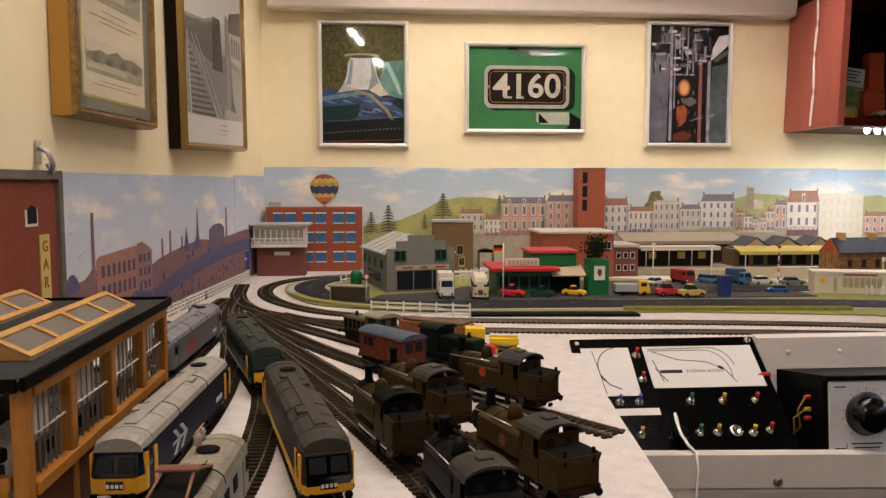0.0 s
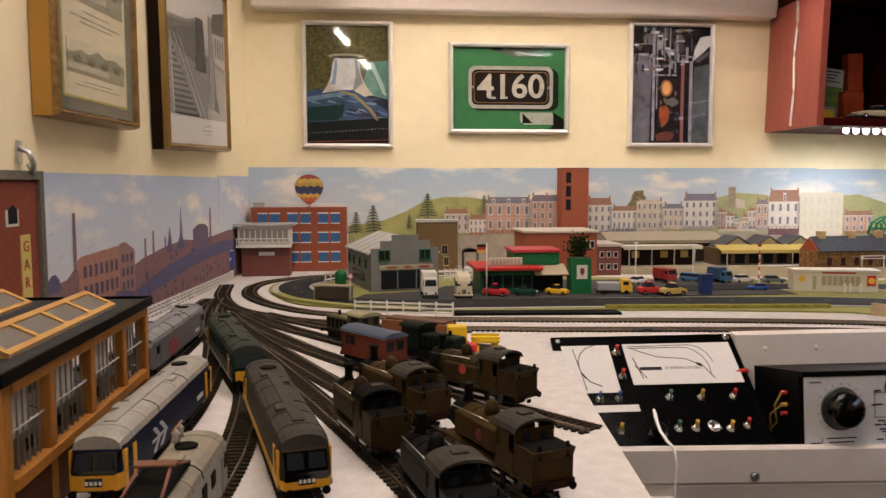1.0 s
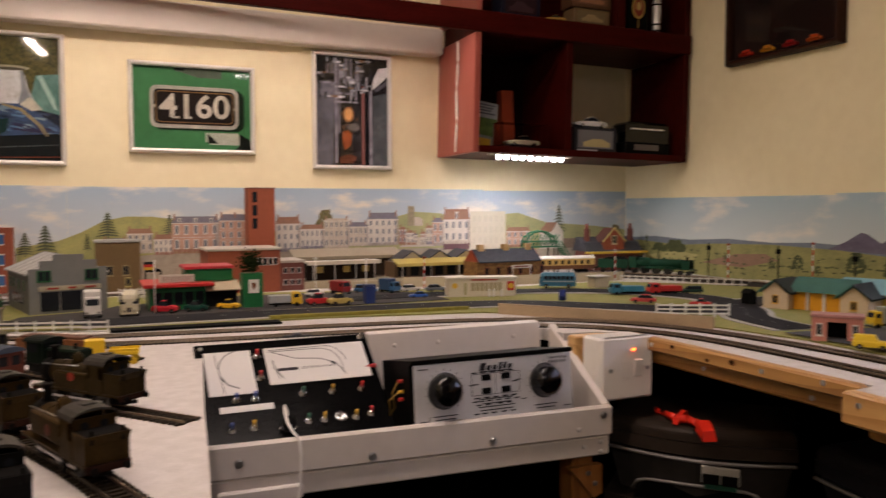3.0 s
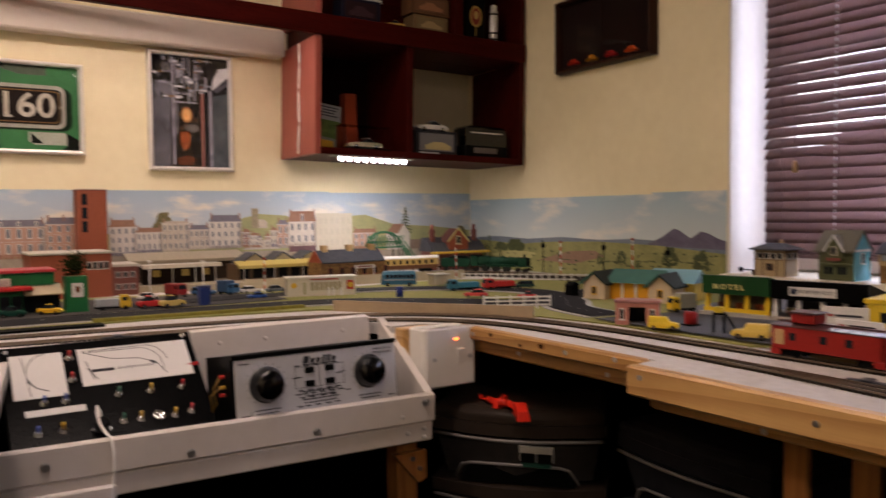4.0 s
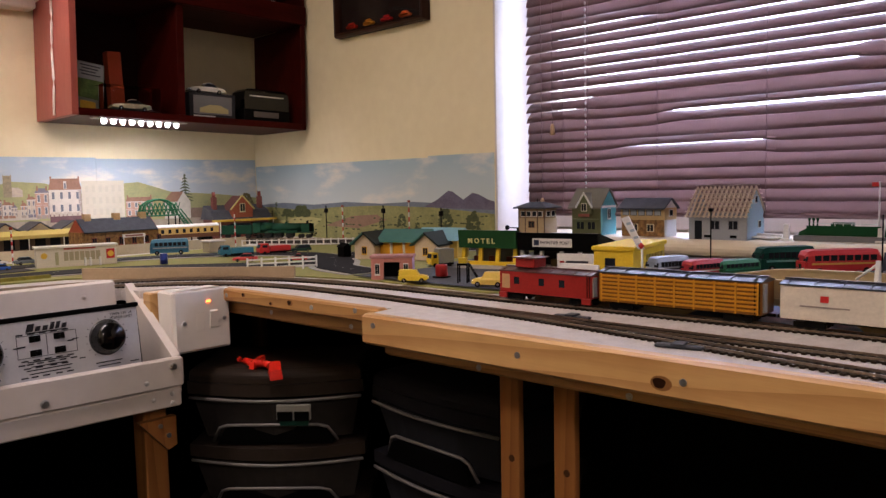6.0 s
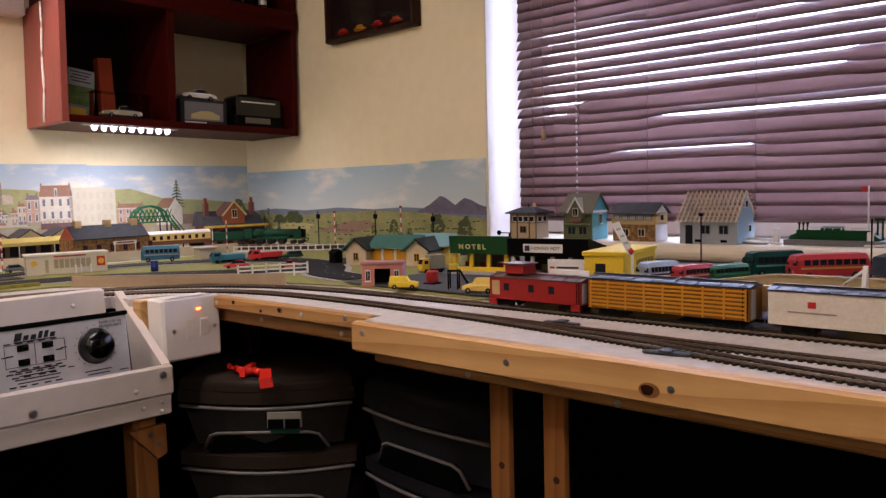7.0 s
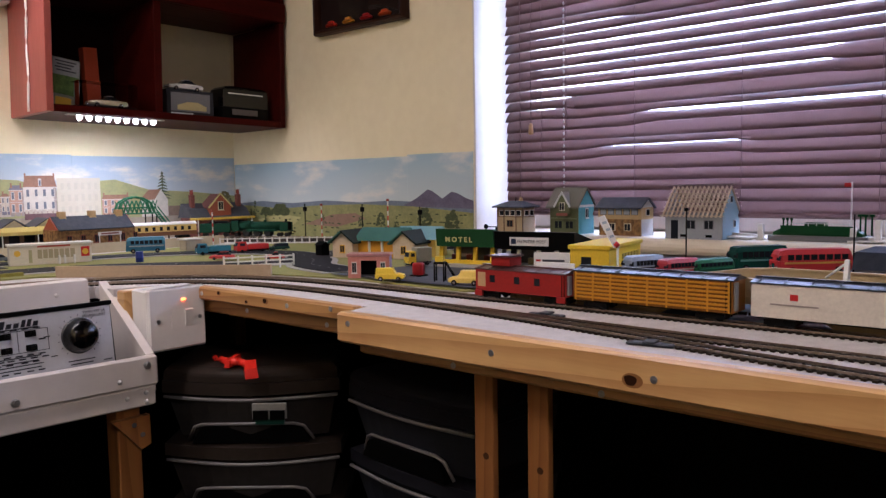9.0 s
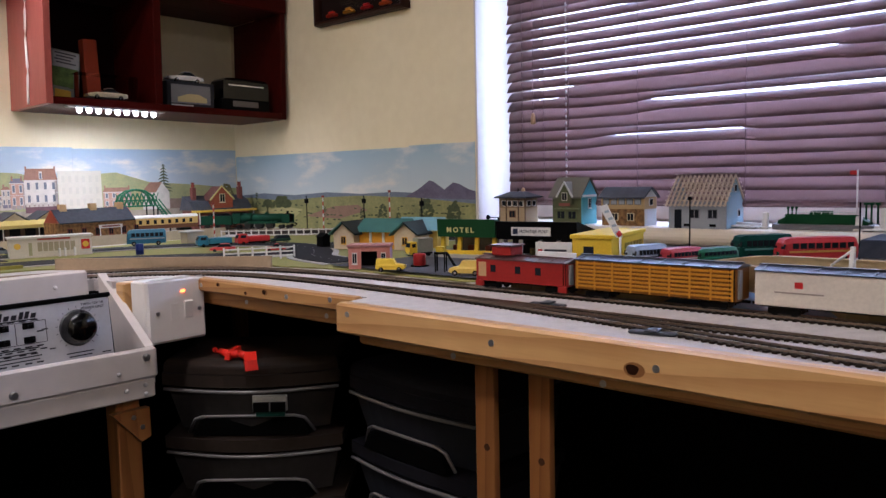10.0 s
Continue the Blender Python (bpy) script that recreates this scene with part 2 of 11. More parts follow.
# ---- mesh helpers ----
class Shape:
    """Collects plain solids into one mesh."""

    def __init__(self):
        self.v, self.f, self.s = [], [], []

    def add(self, vs, fs, smooth=False):
        k = len(self.v)
        self.v += [tuple(p) for p in vs]
        self.f += [tuple(i + k for i in f) for f in fs]
        self.s += [smooth] * len(fs)
        return self

    def box(self, x0, x1, y0, y1, z0, z1, c=0.0):
        if c <= 0:
            vs = [(x, y, z) for z in (z0, z1) for x, y in ((x0, y0), (x1, y0), (x1, y1), (x0, y1))]
            return self.add(vs, [(3, 2, 1, 0), (4, 5, 6, 7), (0, 1, 5, 4), (1, 2, 6, 5), (2, 3, 7, 6), (3, 0, 4, 7)])
        c = min(c, 0.45 * min(x1 - x0, y1 - y0, z1 - z0))
        rings = []
        for z, d in ((z0, c), (z0 + c, 0), (z1 - c, 0), (z1, c)):
            a, b2, e, g = x0 + d, x1 - d, y0 + d, y1 - d
            rings.append([(a + c, e, z), (b2 - c, e, z), (b2, e + c, z), (b2, g - c, z), (b2 - c, g, z), (a + c, g, z), (a, g - c, z), (a, e + c, z)])
        return self.loft(rings)

    def loft(self, rings, caps=True, smooth=False, closed=True):
        n = len(rings[0])
        vs = [p for r in rings for p in r]
        fs = []
        for i in range(len(rings) - 1):
            for j in range(n if closed else n - 1):
                a, b = i * n + j, i * n + (j + 1) % n
                fs.append((a, b, b + n, a + n))
        if caps:
            fs += [tuple(range(n - 1, -1, -1)), tuple(range((len(rings) - 1) * n, len(rings) * n))]
        return self.add(vs, fs, smooth)

    def tube(self, p0, p1, r, n=10, r1=None, smooth=True):
        p0, p1 = Vector(p0), Vector(p1)
        q = (p1 - p0).to_track_quat("Z", "Y")
        rings = []
        for p, rr in ((p0, r), (p1, r if r1 is None else r1)):
            rings.append([p + q @ Vector((rr * math.cos(6.283185 * i / n), rr * math.sin(6.283185 * i / n), 0)) for i in range(n)])
        k = len(self.f)
        self.loft(rings, smooth=smooth)
        self.s[-2] = self.s[-1] = False
        return self

    def lathe(self, prof, n=16, at=(0, 0, 0), smooth=True):
        return self.loft([[(at[0] + r * math.cos(6.283185 * i / n), at[1] + r * math.sin(6.283185 * i / n), at[2] + z) for i in range(n)] for r, z in prof], smooth=smooth)

    def prism(self, poly, axis, a, b):
        """A flat outline pushed from a to b along an axis: x takes (y, z), y takes (x, z), z takes (x, y)."""
        put = {"x": lambda p, d: (d, p[0], p[1]), "y": lambda p, d: (p[0], d, p[1]), "z": lambda p, d: (p[0], p[1], d)}[axis]
        return self.loft([[put(p, a) for p in poly], [put(p, b) for p in poly]])

    def pipe(self, pts, r, n=8):
        rings = []
        for i, p in enumerate(pts):
            d = Vector(pts[min(i + 1, len(pts) - 1)]) - Vector(pts[max(i - 1, 0)])
            q = d.to_track_quat("Z", "Y")
            rings.append([Vector(p) + q @ Vector((r * math.cos(6.283185 * k / n), r * math.sin(6.283185 * k / n), 0)) for k in range(n)])
        return self.loft(rings, smooth=True)

    def turned(self, m, start=0):
        self.v[start:] = [tuple(m @ Vector(p)) for p in self.v[start:]]
        return self

    def mesh(self, name, material):
        me = bpy.data.meshes.new(name)
        me.from_pydata(self.v, [], self.f)
        me.polygons.foreach_set("use_smooth", self.s)
        bm = bmesh.new()
        bm.from_mesh(me)
        bmesh.ops.recalc_face_normals(bm, faces=bm.faces)
        bm.to_mesh(me)
        bm.free()
        me.materials.append(material)
        return me


def part(name, shape, material, parent, label=""):
    ob = new(name, shape.mesh(name, material))
    ob.parent = parent
    return tagged(ob, label)


def solid(name, shape, material, label, category, kind="", group="", at=None):
    ob = new(name, shape.mesh(name, material))
    if at is not None:
        ob.matrix_basis = at
    return tagged(ob, label, category, group, kind)


def thing(name, m, label, category, group="", kind=""):
    ob = new(name)
    ob.empty_display_size = 0.02
    ob.matrix_basis = m
    return tagged(ob, label, category, group, kind)


def text(name, body, size, m, material, parent, depth=0.0003, squash=1.0, bold=0.0, slant=0.0):
    """Lettering as a mesh under parent; m is its pose there, the letters run along x in the xy plane."""
    cu = bpy.data.curves.new(name, "FONT")
    cu.offset, cu.shear = bold, slant
    cu.body, cu.size, cu.extrude, cu.align_x, cu.align_y = body, size, depth, "CENTER", "CENTER"
    tmp = new(name, cu)
    me = bpy.data.meshes.new_from_object(tmp.evaluated_get(bpy.context.evaluated_depsgraph_get()))
    bpy.data.objects.remove(tmp)
    me.transform(m @ Matrix.Diagonal((squash, 1, 1, 1)))
    me.materials.clear()
    me.materials.append(material)
    ob = new(name, me)
    ob.parent = parent
    return ob

# ---- the room ----
BASE, TOWN, CEILING = 0.95, 0.953, 2.30
BACK, RIGHT, SILL = 2.10, 1.90, 0.988
LX0 = -0.08        # the wall on the left leans away from the corner


def left_x(y):
    return LX0 - 0.0917 * (BACK - y)


solid("floor", Shape().box(-0.6, 2.4, -2.3, 2.3, -0.05, 0.0), CARPET, "carpeted floor, near-black to stand for the shade under the layout", "floor", "structure")
solid("ceiling", Shape().box(-0.6, 2.4, -2.3, 2.3, CEILING, CEILING + 0.06), CEIL, "plain unseen ceiling, dark to hold down bounce light", "ceiling", "structure")
solid("wall_north", Shape().box(-0.2, RIGHT + 0.12, BACK, BACK + 0.1, 0, CEILING), CREAM, "cream painted plaster wall behind the layout", "wall", "structure")
solid("wall_west", Shape().prism([(left_x(BACK), BACK), (left_x(-2.2), -2.2), (left_x(-2.2) - 0.1, -2.2), (left_x(BACK) - 0.1, BACK)], "z", 0, CEILING), CREAM, "cream painted plaster wall with framed pictures", "wall", "structure")
solid("wall_south", Shape().box(-0.6, 2.4, -2.3, -2.2, 0, CEILING), REARWALL, "plain unseen wall, dark to hold down bounce light", "wall", "structure")
WIN0, WIN1, WTOP = -0.75, 1.097, 1.95
e = Shape()
e.box(RIGHT, RIGHT + 0.22, WIN1, BACK, 0, CEILING).box(RIGHT, RIGHT + 0.22, -2.2, WIN0, 0, CEILING)
e.box(RIGHT, RIGHT + 0.22, WIN0, WIN1, 0, SILL - 0.032).box(RIGHT, RIGHT + 0.22, WIN0, WIN1, WTOP, CEILING)
solid("wall_east", e, CREAM, "cream painted plaster wall with a window opening", "wall", "structure")
# Black sheets added over the lower walls to stand for shade.
shade_black = mat("under_layout_shade", (0.006, 0.0055, 0.005), 0.85, scale=8, amount=0.4)
solid("shade_sheet", Shape().box(RIGHT - 0.012, RIGHT - 0.001, -2.19, BACK - 0.013, 0.001, 0.925), shade_black, "black sheet added for the shade below the layout", "wall", "structure")
solid("shade_sheet", Shape().box(left_x(BACK) + 0.002, RIGHT - 0.001, BACK - 0.012, BACK - 0.001, 0.001, 0.925), shade_black, "black sheet added for the shade below the layout", "wall", "structure")
# window: white lined reveal, frame, pane, daylight beyond
win = thing("window_1", pose(0, 0, 0), "white framed window behind a closed venetian blind", "window", kind="structure")
part("window_reveal", Shape().box(RIGHT - 0.002, RIGHT + 0.2, WIN1 - 0.006, WIN1 - 0.001, SILL, WTOP).box(RIGHT - 0.002, RIGHT + 0.2, WIN0 + 0.001, WIN0 + 0.006, SILL, WTOP).box(RIGHT - 0.002, RIGHT + 0.2, WIN0, WIN1, WTOP - 0.006, WTOP - 0.001), WHITE, win)
f = Shape()
for a, b in ((WIN1 - 0.05, WIN1 - 0.006), (WIN0 + 0.006, WIN0 + 0.05), (0.15, 0.19)):
    f.box(RIGHT + 0.15, RIGHT + 0.2, a, b, SILL, WTOP - 0.006, 0.006)
f.box(RIGHT + 0.15, RIGHT + 0.2, WIN0, WIN1, SILL, SILL + 0.045, 0.006).box(RIGHT + 0.15, RIGHT + 0.2, WIN0, WIN1, WTOP - 0.05, WTOP - 0.006, 0.006)
part("window_frame", f, WHITE, win)
pane = part("pane", Shape().box(RIGHT + 0.172, RIGHT + 0.178, WIN0 + 0.04, WIN1 - 0.04, SILL + 0.04, WTOP - 0.04), CLEAR, win)
pane.visible_shadow = False
solid("backdrop", Shape().box(RIGHT + 0.55, RIGHT + 0.56, -1.6, 2.0, 0.4, 2.6), SKYGLOW, "bright overcast daylight outside the window", "backdrop", "structure")
NOSE = 1.848
s = Shape()
s.prism([(NOSE + 0.016 * (1 - math.cos(a)), SILL - 0.016 + 0.016 * math.sin(a)) for a in [math.pi / 2 - k * math.pi / 8 for k in range(9)]] + [(RIGHT + 0.2, SILL - 0.032), (RIGHT + 0.2, SILL)], "y", WIN0 + 0.001, WIN1 - 0.007)
part("window_sill", s, mat("cream_sill_gloss", (0.78, 0.68, 0.52), 0.35, scale=5, amount=0.08), win)

# venetian blind with its slats a little uneven, cords and pulls
BX, B0, B1 = 1.955, WIN0 + 0.02, 1.035
blind = thing("venetian_blind", pose(BX, 0, 0), "plum-brown wooden venetian blind, slats closed with a few gaps", "blind")
# where the slats stand ajar: gap above slat, from y, to y, tilt there
AJAR = [(19, .71, 1.04, 45), (18, .38, 1.04, 45), (17, -.6, 1.04, 44), (16, .75, 1.04, 45), (15, -.2, .90, 42), (14, .82, 1.04, 42), (13, .30, .88, 41), (12, .86, 1.04, 39), (11, .885, 1.04, 38), (10, -.4, .69, 36), (7, .46, .80, 37), (22, -.7, .5, 47), (25, -.2, .8, 49), (16, -.6, .1, 44), (13, -.7, -.1, 41), (8, -.7, .2, 39)]
for i in range(2, 39):
    z, base_tilt = 1.0069 + i * 0.0227, 66 + 2.5 * math.sin(i * 2.7)
    sh, hw = Shape(), 0.0182
    rows = []
    for yy in np.linspace(B0, B1, 46):
        tilt = base_tilt + 1.5 * math.sin(1.9 * yy + i * 2.1)
        for g, ya, yb, open_tilt in AJAR:
            if i in (g, g + 1):
                k = max(0.0, min(1.0, (yy - ya) / .06 + .5, (yb - yy) / .06 + .5))
                tilt = min(tilt, tilt + (open_tilt - tilt) * k * k * (3 - 2 * k))
        a = radians(tilt)
        sag = 0.0008 * math.sin(3.1 * yy + i * 1.7)
        ring = []
        for t, th in ((-1, 0.0006), (-0.5, 0.0006), (0, 0.0006), (0.5, 0.0006), (1, 0.0006), (1, -0.0006), (0.5, -0.0006), (0, -0.0006), (-0.5, -0.0006), (-1, -0.0006)):
            u, w = t * hw, 0.0040 * (1 - t * t) + th
            ring.append((u * math.cos(a) - w * math.sin(a), yy, z + sag + u * math.sin(a) + w * math.cos(a)))
        rows.append(ring)
    sh.loft(rows, smooth=True)
    part("slat", sh, SLAT, blind)
part("headrail", Shape().box(-0.02, 0.02, B0, B1, 1.90, 1.94, 0.003), SLAT, blind)
part("bottom_rail", Shape().box(-0.014, 0.014, B0, B1, 1.026, 1.036, 0.003), SLAT, blind)
for yy in (0.93, 0.697, 0.473, 0.235, -0.02, -0.26, -0.5):
    c = Shape()
    for dx in (-0.016, 0.016):
        c.tube((dx, yy, 1.03), (dx, yy, 1.92), 0.0006, 6)
    part("ladder_cord", c, CORD, blind)
for yy, zz in ((0.955, 1.225), (0.985, 1.055), (0.86, 1.20)):
    part("pull_cord", Shape().tube((-0.022, yy, zz), (-0.022, yy, 1.9), 0.0008, 6), CORD, blind)
    if yy > 0.9:
        part("acorn_pull", Shape().lathe([(0.002, 0.012), (0.0045, 0.008), (0.0062, -0.012), (0.004, -0.014)], 12, (-0.022, yy, zz)), WOODB, blind)
# White dots stand for daylight showing through the slats' cord holes.
be = Shape()
for k in range(60):
    be.lathe([(0.0002, -0.0045), (0.0022, -0.002), (0.0022, 0.002), (0.0002, 0.0045)], 8, (-0.024, 0.865, 1.06 + k * 0.0135))
part("cord_hole_dots", be, plain("cord_hole_white", (0.8, 0.8, 0.8), 0.3), blind)

# white boxing along the top of the back wall
solid("trim", Shape().box(left_x(BACK) + 0.02, 1.229, 2.045, BACK - 0.001, 1.571, 1.643, 0.004), SOFFIT, "white painted boxing along the top of the wall", "trim", "structure")

# ---- baseboards and timber ----
bd = Shape()
bd.prism([(left_x(BACK) + 0.001, BACK - 0.001), (left_x(-0.35) + 0.001, -0.35), (0.16, -0.35), (0.17, 0.20), (0.375, 0.50), (0.394, 0.657), (0.413, 0.827), (0.450, 1.125), (0.985, 1.125), (0.987, 1.068), (1.03, 1.062), (1.096, 1.03), (1.096, 0.62), (1.052, 0.615), (1.052, -1.3), (RIGHT - 0.001, -1.3), (RIGHT - 0.001, BACK - 0.001)], "z", BASE - 0.018, BASE)
solid("baseboard_top", bd, FELT, "layout baseboard covered with white felt", "baseboard", "structure")


def beam(name, m, length, h, w, label, knots=(), screws=(), material=PINE):
    t = thing(name, m, label, "timber beam")
    part("timber", Shape().box(0, w, -length, 0, -h, 0, 0.003), material, t)
    for y, z in screws:
        part("screw", Shape().tube((0.002, y, z), (-0.0008, y, z), 0.0034, 14).box(-0.0012, -0.0007, y - 0.003, y + 0.003, z - 0.0005, z + 0.0005), GREYM, t)
    for y, z, r in knots:
        kn = part("knot", Shape().prism([(y + r * math.cos(a) * (1 + .12 * math.sin(3 * a)), z + r * math.sin(a) * (.86 + .1 * math.cos(2 * a))) for a in [q * .3927 for q in range(16)]], "x", -0.0003, 0.001), plain("knot_wood", (0.028, 0.010, 0.005), 0.6), t)
        part("knot_ring", Shape().prism([(y - r * .3 + r * 1.7 * math.cos(a), z + r * 1.12 * math.sin(a)) for a in [q * .3927 for q in range(16)]], "x", -0.0001, 0.001), plain("knot_halo", (0.26, 0.115, 0.035), 0.45), kn)
    return t


beam("front_beam", pose(1.042, 0.619, BASE + 0.001), 1.9, 0.036, 0.018, "varnished pine edging beam with screws and a dark knot", [(-0.388, -0.023, 0.006)], [(-0.235, -0.019), (-0.41, -0.019), (-0.022, -0.012), (-0.60, -0.022)])
beam("corner_beam", pose(1.078, 1.03, BASE + 0.001), 0.405, 0.020, 0.018, "rough pine edging beam at the board corner", [(-0.22, -0.008, 0.004), (-0.105, -0.006, 0.003), (-0.175, -0.013, 0.0025)], [(-0.06, -0.010), (-0.27, -0.010), (-0.36, -0.006)], ROUGHPINE)
beam("lower_beam", pose(1.0605, 0.60, BASE - 0.0195), 1.87, 0.030, 0.02, "rough pine rail under the board edge", (), [(-0.15, -0.024), (-0.33, -0.025)], ROUGHPINE)
beam("lower_beam", pose(1.0965, 1.03, BASE - 0.0195), 0.42, 0.022, 0.02, "rough pine rail under the board corner", (), [(-0.15, -0.010), (-0.33, -0.012)], ROUGHPINE)
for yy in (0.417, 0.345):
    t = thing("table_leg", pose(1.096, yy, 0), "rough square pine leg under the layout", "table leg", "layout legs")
    part("post", Shape().box(0, 0.010, 0.008, 0.034, 0, 0.90, 0.001), PINE_SHADED, t)
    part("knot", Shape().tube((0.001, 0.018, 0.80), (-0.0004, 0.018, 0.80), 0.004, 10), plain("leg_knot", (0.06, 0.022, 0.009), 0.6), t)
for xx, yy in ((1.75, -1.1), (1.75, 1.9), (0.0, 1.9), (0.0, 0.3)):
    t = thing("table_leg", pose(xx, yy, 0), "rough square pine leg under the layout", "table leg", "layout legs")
    part("post", Shape().box(0, 0.036, 0, 0.034, 0, BASE - 0.018, 0.002), PINE_SHADED, t)

# ---- control desk: white wooden tray, switch panel, twin controller, mains switch ----
FY = 0.935          # front of the tray at its near end; the tray stands four degrees askew
desk = thing("control_tray", pose(0.983, FY, 0, 0, 0, -4), "white painted wooden tray for the controls, screwed together", "tray")
part("front_board", Shape().box(-0.60, 0.0, 0, 0.011, 0.825, 0.868, 0.003), WHITE, desk)
part("lower_board", Shape().box(-0.60, -0.004, 0.003, 0.014, 0.797, 0.8245, 0.002), WHITE, desk)
part("bottom", Shape().box(-0.60, -0.004, 0.0145, 0.20, 0.806, 0.814), WHITE, desk)
part("back_board", Shape().prism([(1.110, 0.9635), (1.1235, 0.966), (1.110, 0.815), (1.098, 0.815)], "x", 0.679, 0.968).turned(pose(0.983, FY, 0, 0, 0, -4).inverted()), WHITE, desk)
for x in (0.72, 0.79, 0.92):
    part("cover_cap", Shape().lathe([(0.0035, 0), (0.003, 0.0012)], 12).turned(pose(0.983, FY, 0, 0, 0, -4).inverted() @ pose(x, 1.1088, 0.945, 82)), WHITE, desk)
part("side_board", Shape().prism([(0.0115, 0.8145), (0.0115, 0.868), (0.170, 0.960), (0.162, 0.8145)], "x", -0.0125, 0.0), WHITE, desk)
part("clamp_block", Shape().box(-0.54, -0.44, -0.007, 0.0025, 0.796, 0.813, 0.002), WHITE, desk)
for x, z in ((-0.515, 0.846), (-0.352, 0.836), (-0.186, 0.838), (-0.016, 0.856)):
    part("bolt", Shape().tube((x, 0, z), (x, -0.005, z), 0.0035, 10).tube((x, 0, z - 0.001), (x, -0.001, z - 0.001), 0.0055, 12), GREYM, desk)
for x, z in ((-0.045, 0.812), (-0.018, 0.816), (-0.018, 0.803), (-0.055, 0.838)):
    part("cover_cap", Shape().lathe([(0.0035, 0), (0.003, 0.0012)], 12).turned(pose(x, 0.003 if z < .825 else 0, z, 90)), PAPERW, desk)
br = thing("tray_bracket", pose(0.93, 0.945, 0), "pine corner leg with a wooden gusset under the tray", "bracket")
part("leg", Shape().box(0.0, 0.034, 0.012, 0.046, 0, 0.806, 0.002), PINE_SHADED, br)
part("gusset", Shape().prism([(-0.012, 0.782), (0.042, 0.782), (0.042, 0.74), (0.028, 0.735)], "y", 0.0, 0.0115), PINE_SHADED, br)
for x, z in ((0.018, 0.772), (0.030, 0.756)):
    part("screw", Shape().tube((x, 0.0, z), (x, -0.001, z), 0.0035, 10), GREYM, br)

# switch panel: tilted black sheet; local x along, y up the slope
PW, PH = 0.240, 0.152
panel = thing("switch_panel", pose(0.437, 1.002, 0.868, 39.5), "black switch panel with track diagrams and coloured toggles", "control panel")
part("sheet", Shape().box(0, PW, -0.022, PH, -0.006, 0, 0.0015), BLACKP, panel)


def toggle(x, y, col):
    t = part("toggle", Shape().lathe([(0.0055, 0.0), (0.0055, 0.0012), (0.0038, 0.0016), (0.0038, 0.004), (0.0016, 0.0045)], 12, (x, y, 0)), CHROME, panel)
    part("toggle_cap", Shape().tube((x, y, 0.004), (x, y + 0.003, 0.0115), 0.0018, 8, 0.0024), col, t)


RED, YEL, GRN, BLU = (plain(n, c, 0.35, coat=0.3) for n, c in (("red_cap", (0.42, 0.015, 0.012)), ("yellow_cap", (0.50, 0.29, 0.02)), ("green_cap", (0.015, 0.10, 0.06)), ("blue_cap", (0.02, 0.05, 0.25))))
for x, y, c in ((0.0795, 0.124, RED), (0.0785, 0.087, RED), (0.0426, 0.0545, BLU), (0.0665, 0.0545, BLU), (0.129, 0.0545, GRN), (0.1684, 0.0535, YEL), (0.209, 0.0535, RED), (0.127, 0.0115, GRN), (0.148, 0.011, YEL), (0.190, 0.009, YEL), (0.2115, 0.012, RED), (0.058, 0.0105, YEL), (0.031, 0.010, BLU)):
    toggle(x, y, c)
part("push_button", Shape().lathe([(0.008, 0), (0.008, 0.002), (0.004, 0.003), (0.003, 0.001)], 16, (0.1707, 0.0125, 0)), CHROME, panel)
part("corner_nut", Shape().lathe([(0.005, 0), (0.005, 0.002), (0.003, 0.005)], 6, (0.230, 0.144, 0)), CHROME, panel)
part("corner_nut", Shape().lathe([(0.003, 0), (0.003, 0.001)], 10, (0.008, 0.144, 0)), GREYM, panel)


def sheet_plan(name, x0, x1, y0, y1, lines, words):
    y0, y1 = y0 * 1.21, y1 * 1.21
    lines = [([(px, py * 1.21) for px, py in pts], w) for pts, w in lines]
    words = [(b_, x_, y_ * 1.21, s_) for b_, x_, y_, s_ in words]
    p = part(name, Shape().box(x0, x1, y0, y1, 0.0005, 0.001), PAPERW, panel, "white paper track diagram")
    k = Shape()
    for pts, w in lines:
        for (xa, ya), (xb, yb) in zip(pts, pts[1:]):
            d = Vector((xb - xa, yb - ya, 0)).normalized()
            nn = Vector((-d.y, d.x, 0)) * w
            k.add([(xa + nn.x, ya + nn.y, 0.0013), (xa - nn.x, ya - nn.y, 0.0013), (xb - nn.x, yb - nn.y, 0.0013), (xb + nn.x, yb + nn.y, 0.0013)], [(0, 1, 2, 3)])
    part("diagram_line", k, INK, p)
    for body, x, y, size in words:
        text("writing", body, size, pose(x, y, 0.0012), INK, p, 0.0001)
    return p


def arc(x0, y0, r, a0, a1, n=10, q=1.0):
    return [(x0 + r * math.cos(radians(a0 + (a1 - a0) * i / n)), y0 + q * r * math.sin(radians(a0 + (a1 - a0) * i / n))) for i in range(n + 1)]


sheet_plan("plan_sheet", 0.0105, 0.0715, 0.0525, 0.1120, [(arc(0.055, 0.085, 0.028, 95, 215, 12, 0.95), 0.0006), ([(0.024, 0.108), (0.027, 0.085), (0.030, 0.055)], 0.0005), ([(0.028, 0.078), (0.036, 0.066), (0.050, 0.060)], 0.0008)], [])
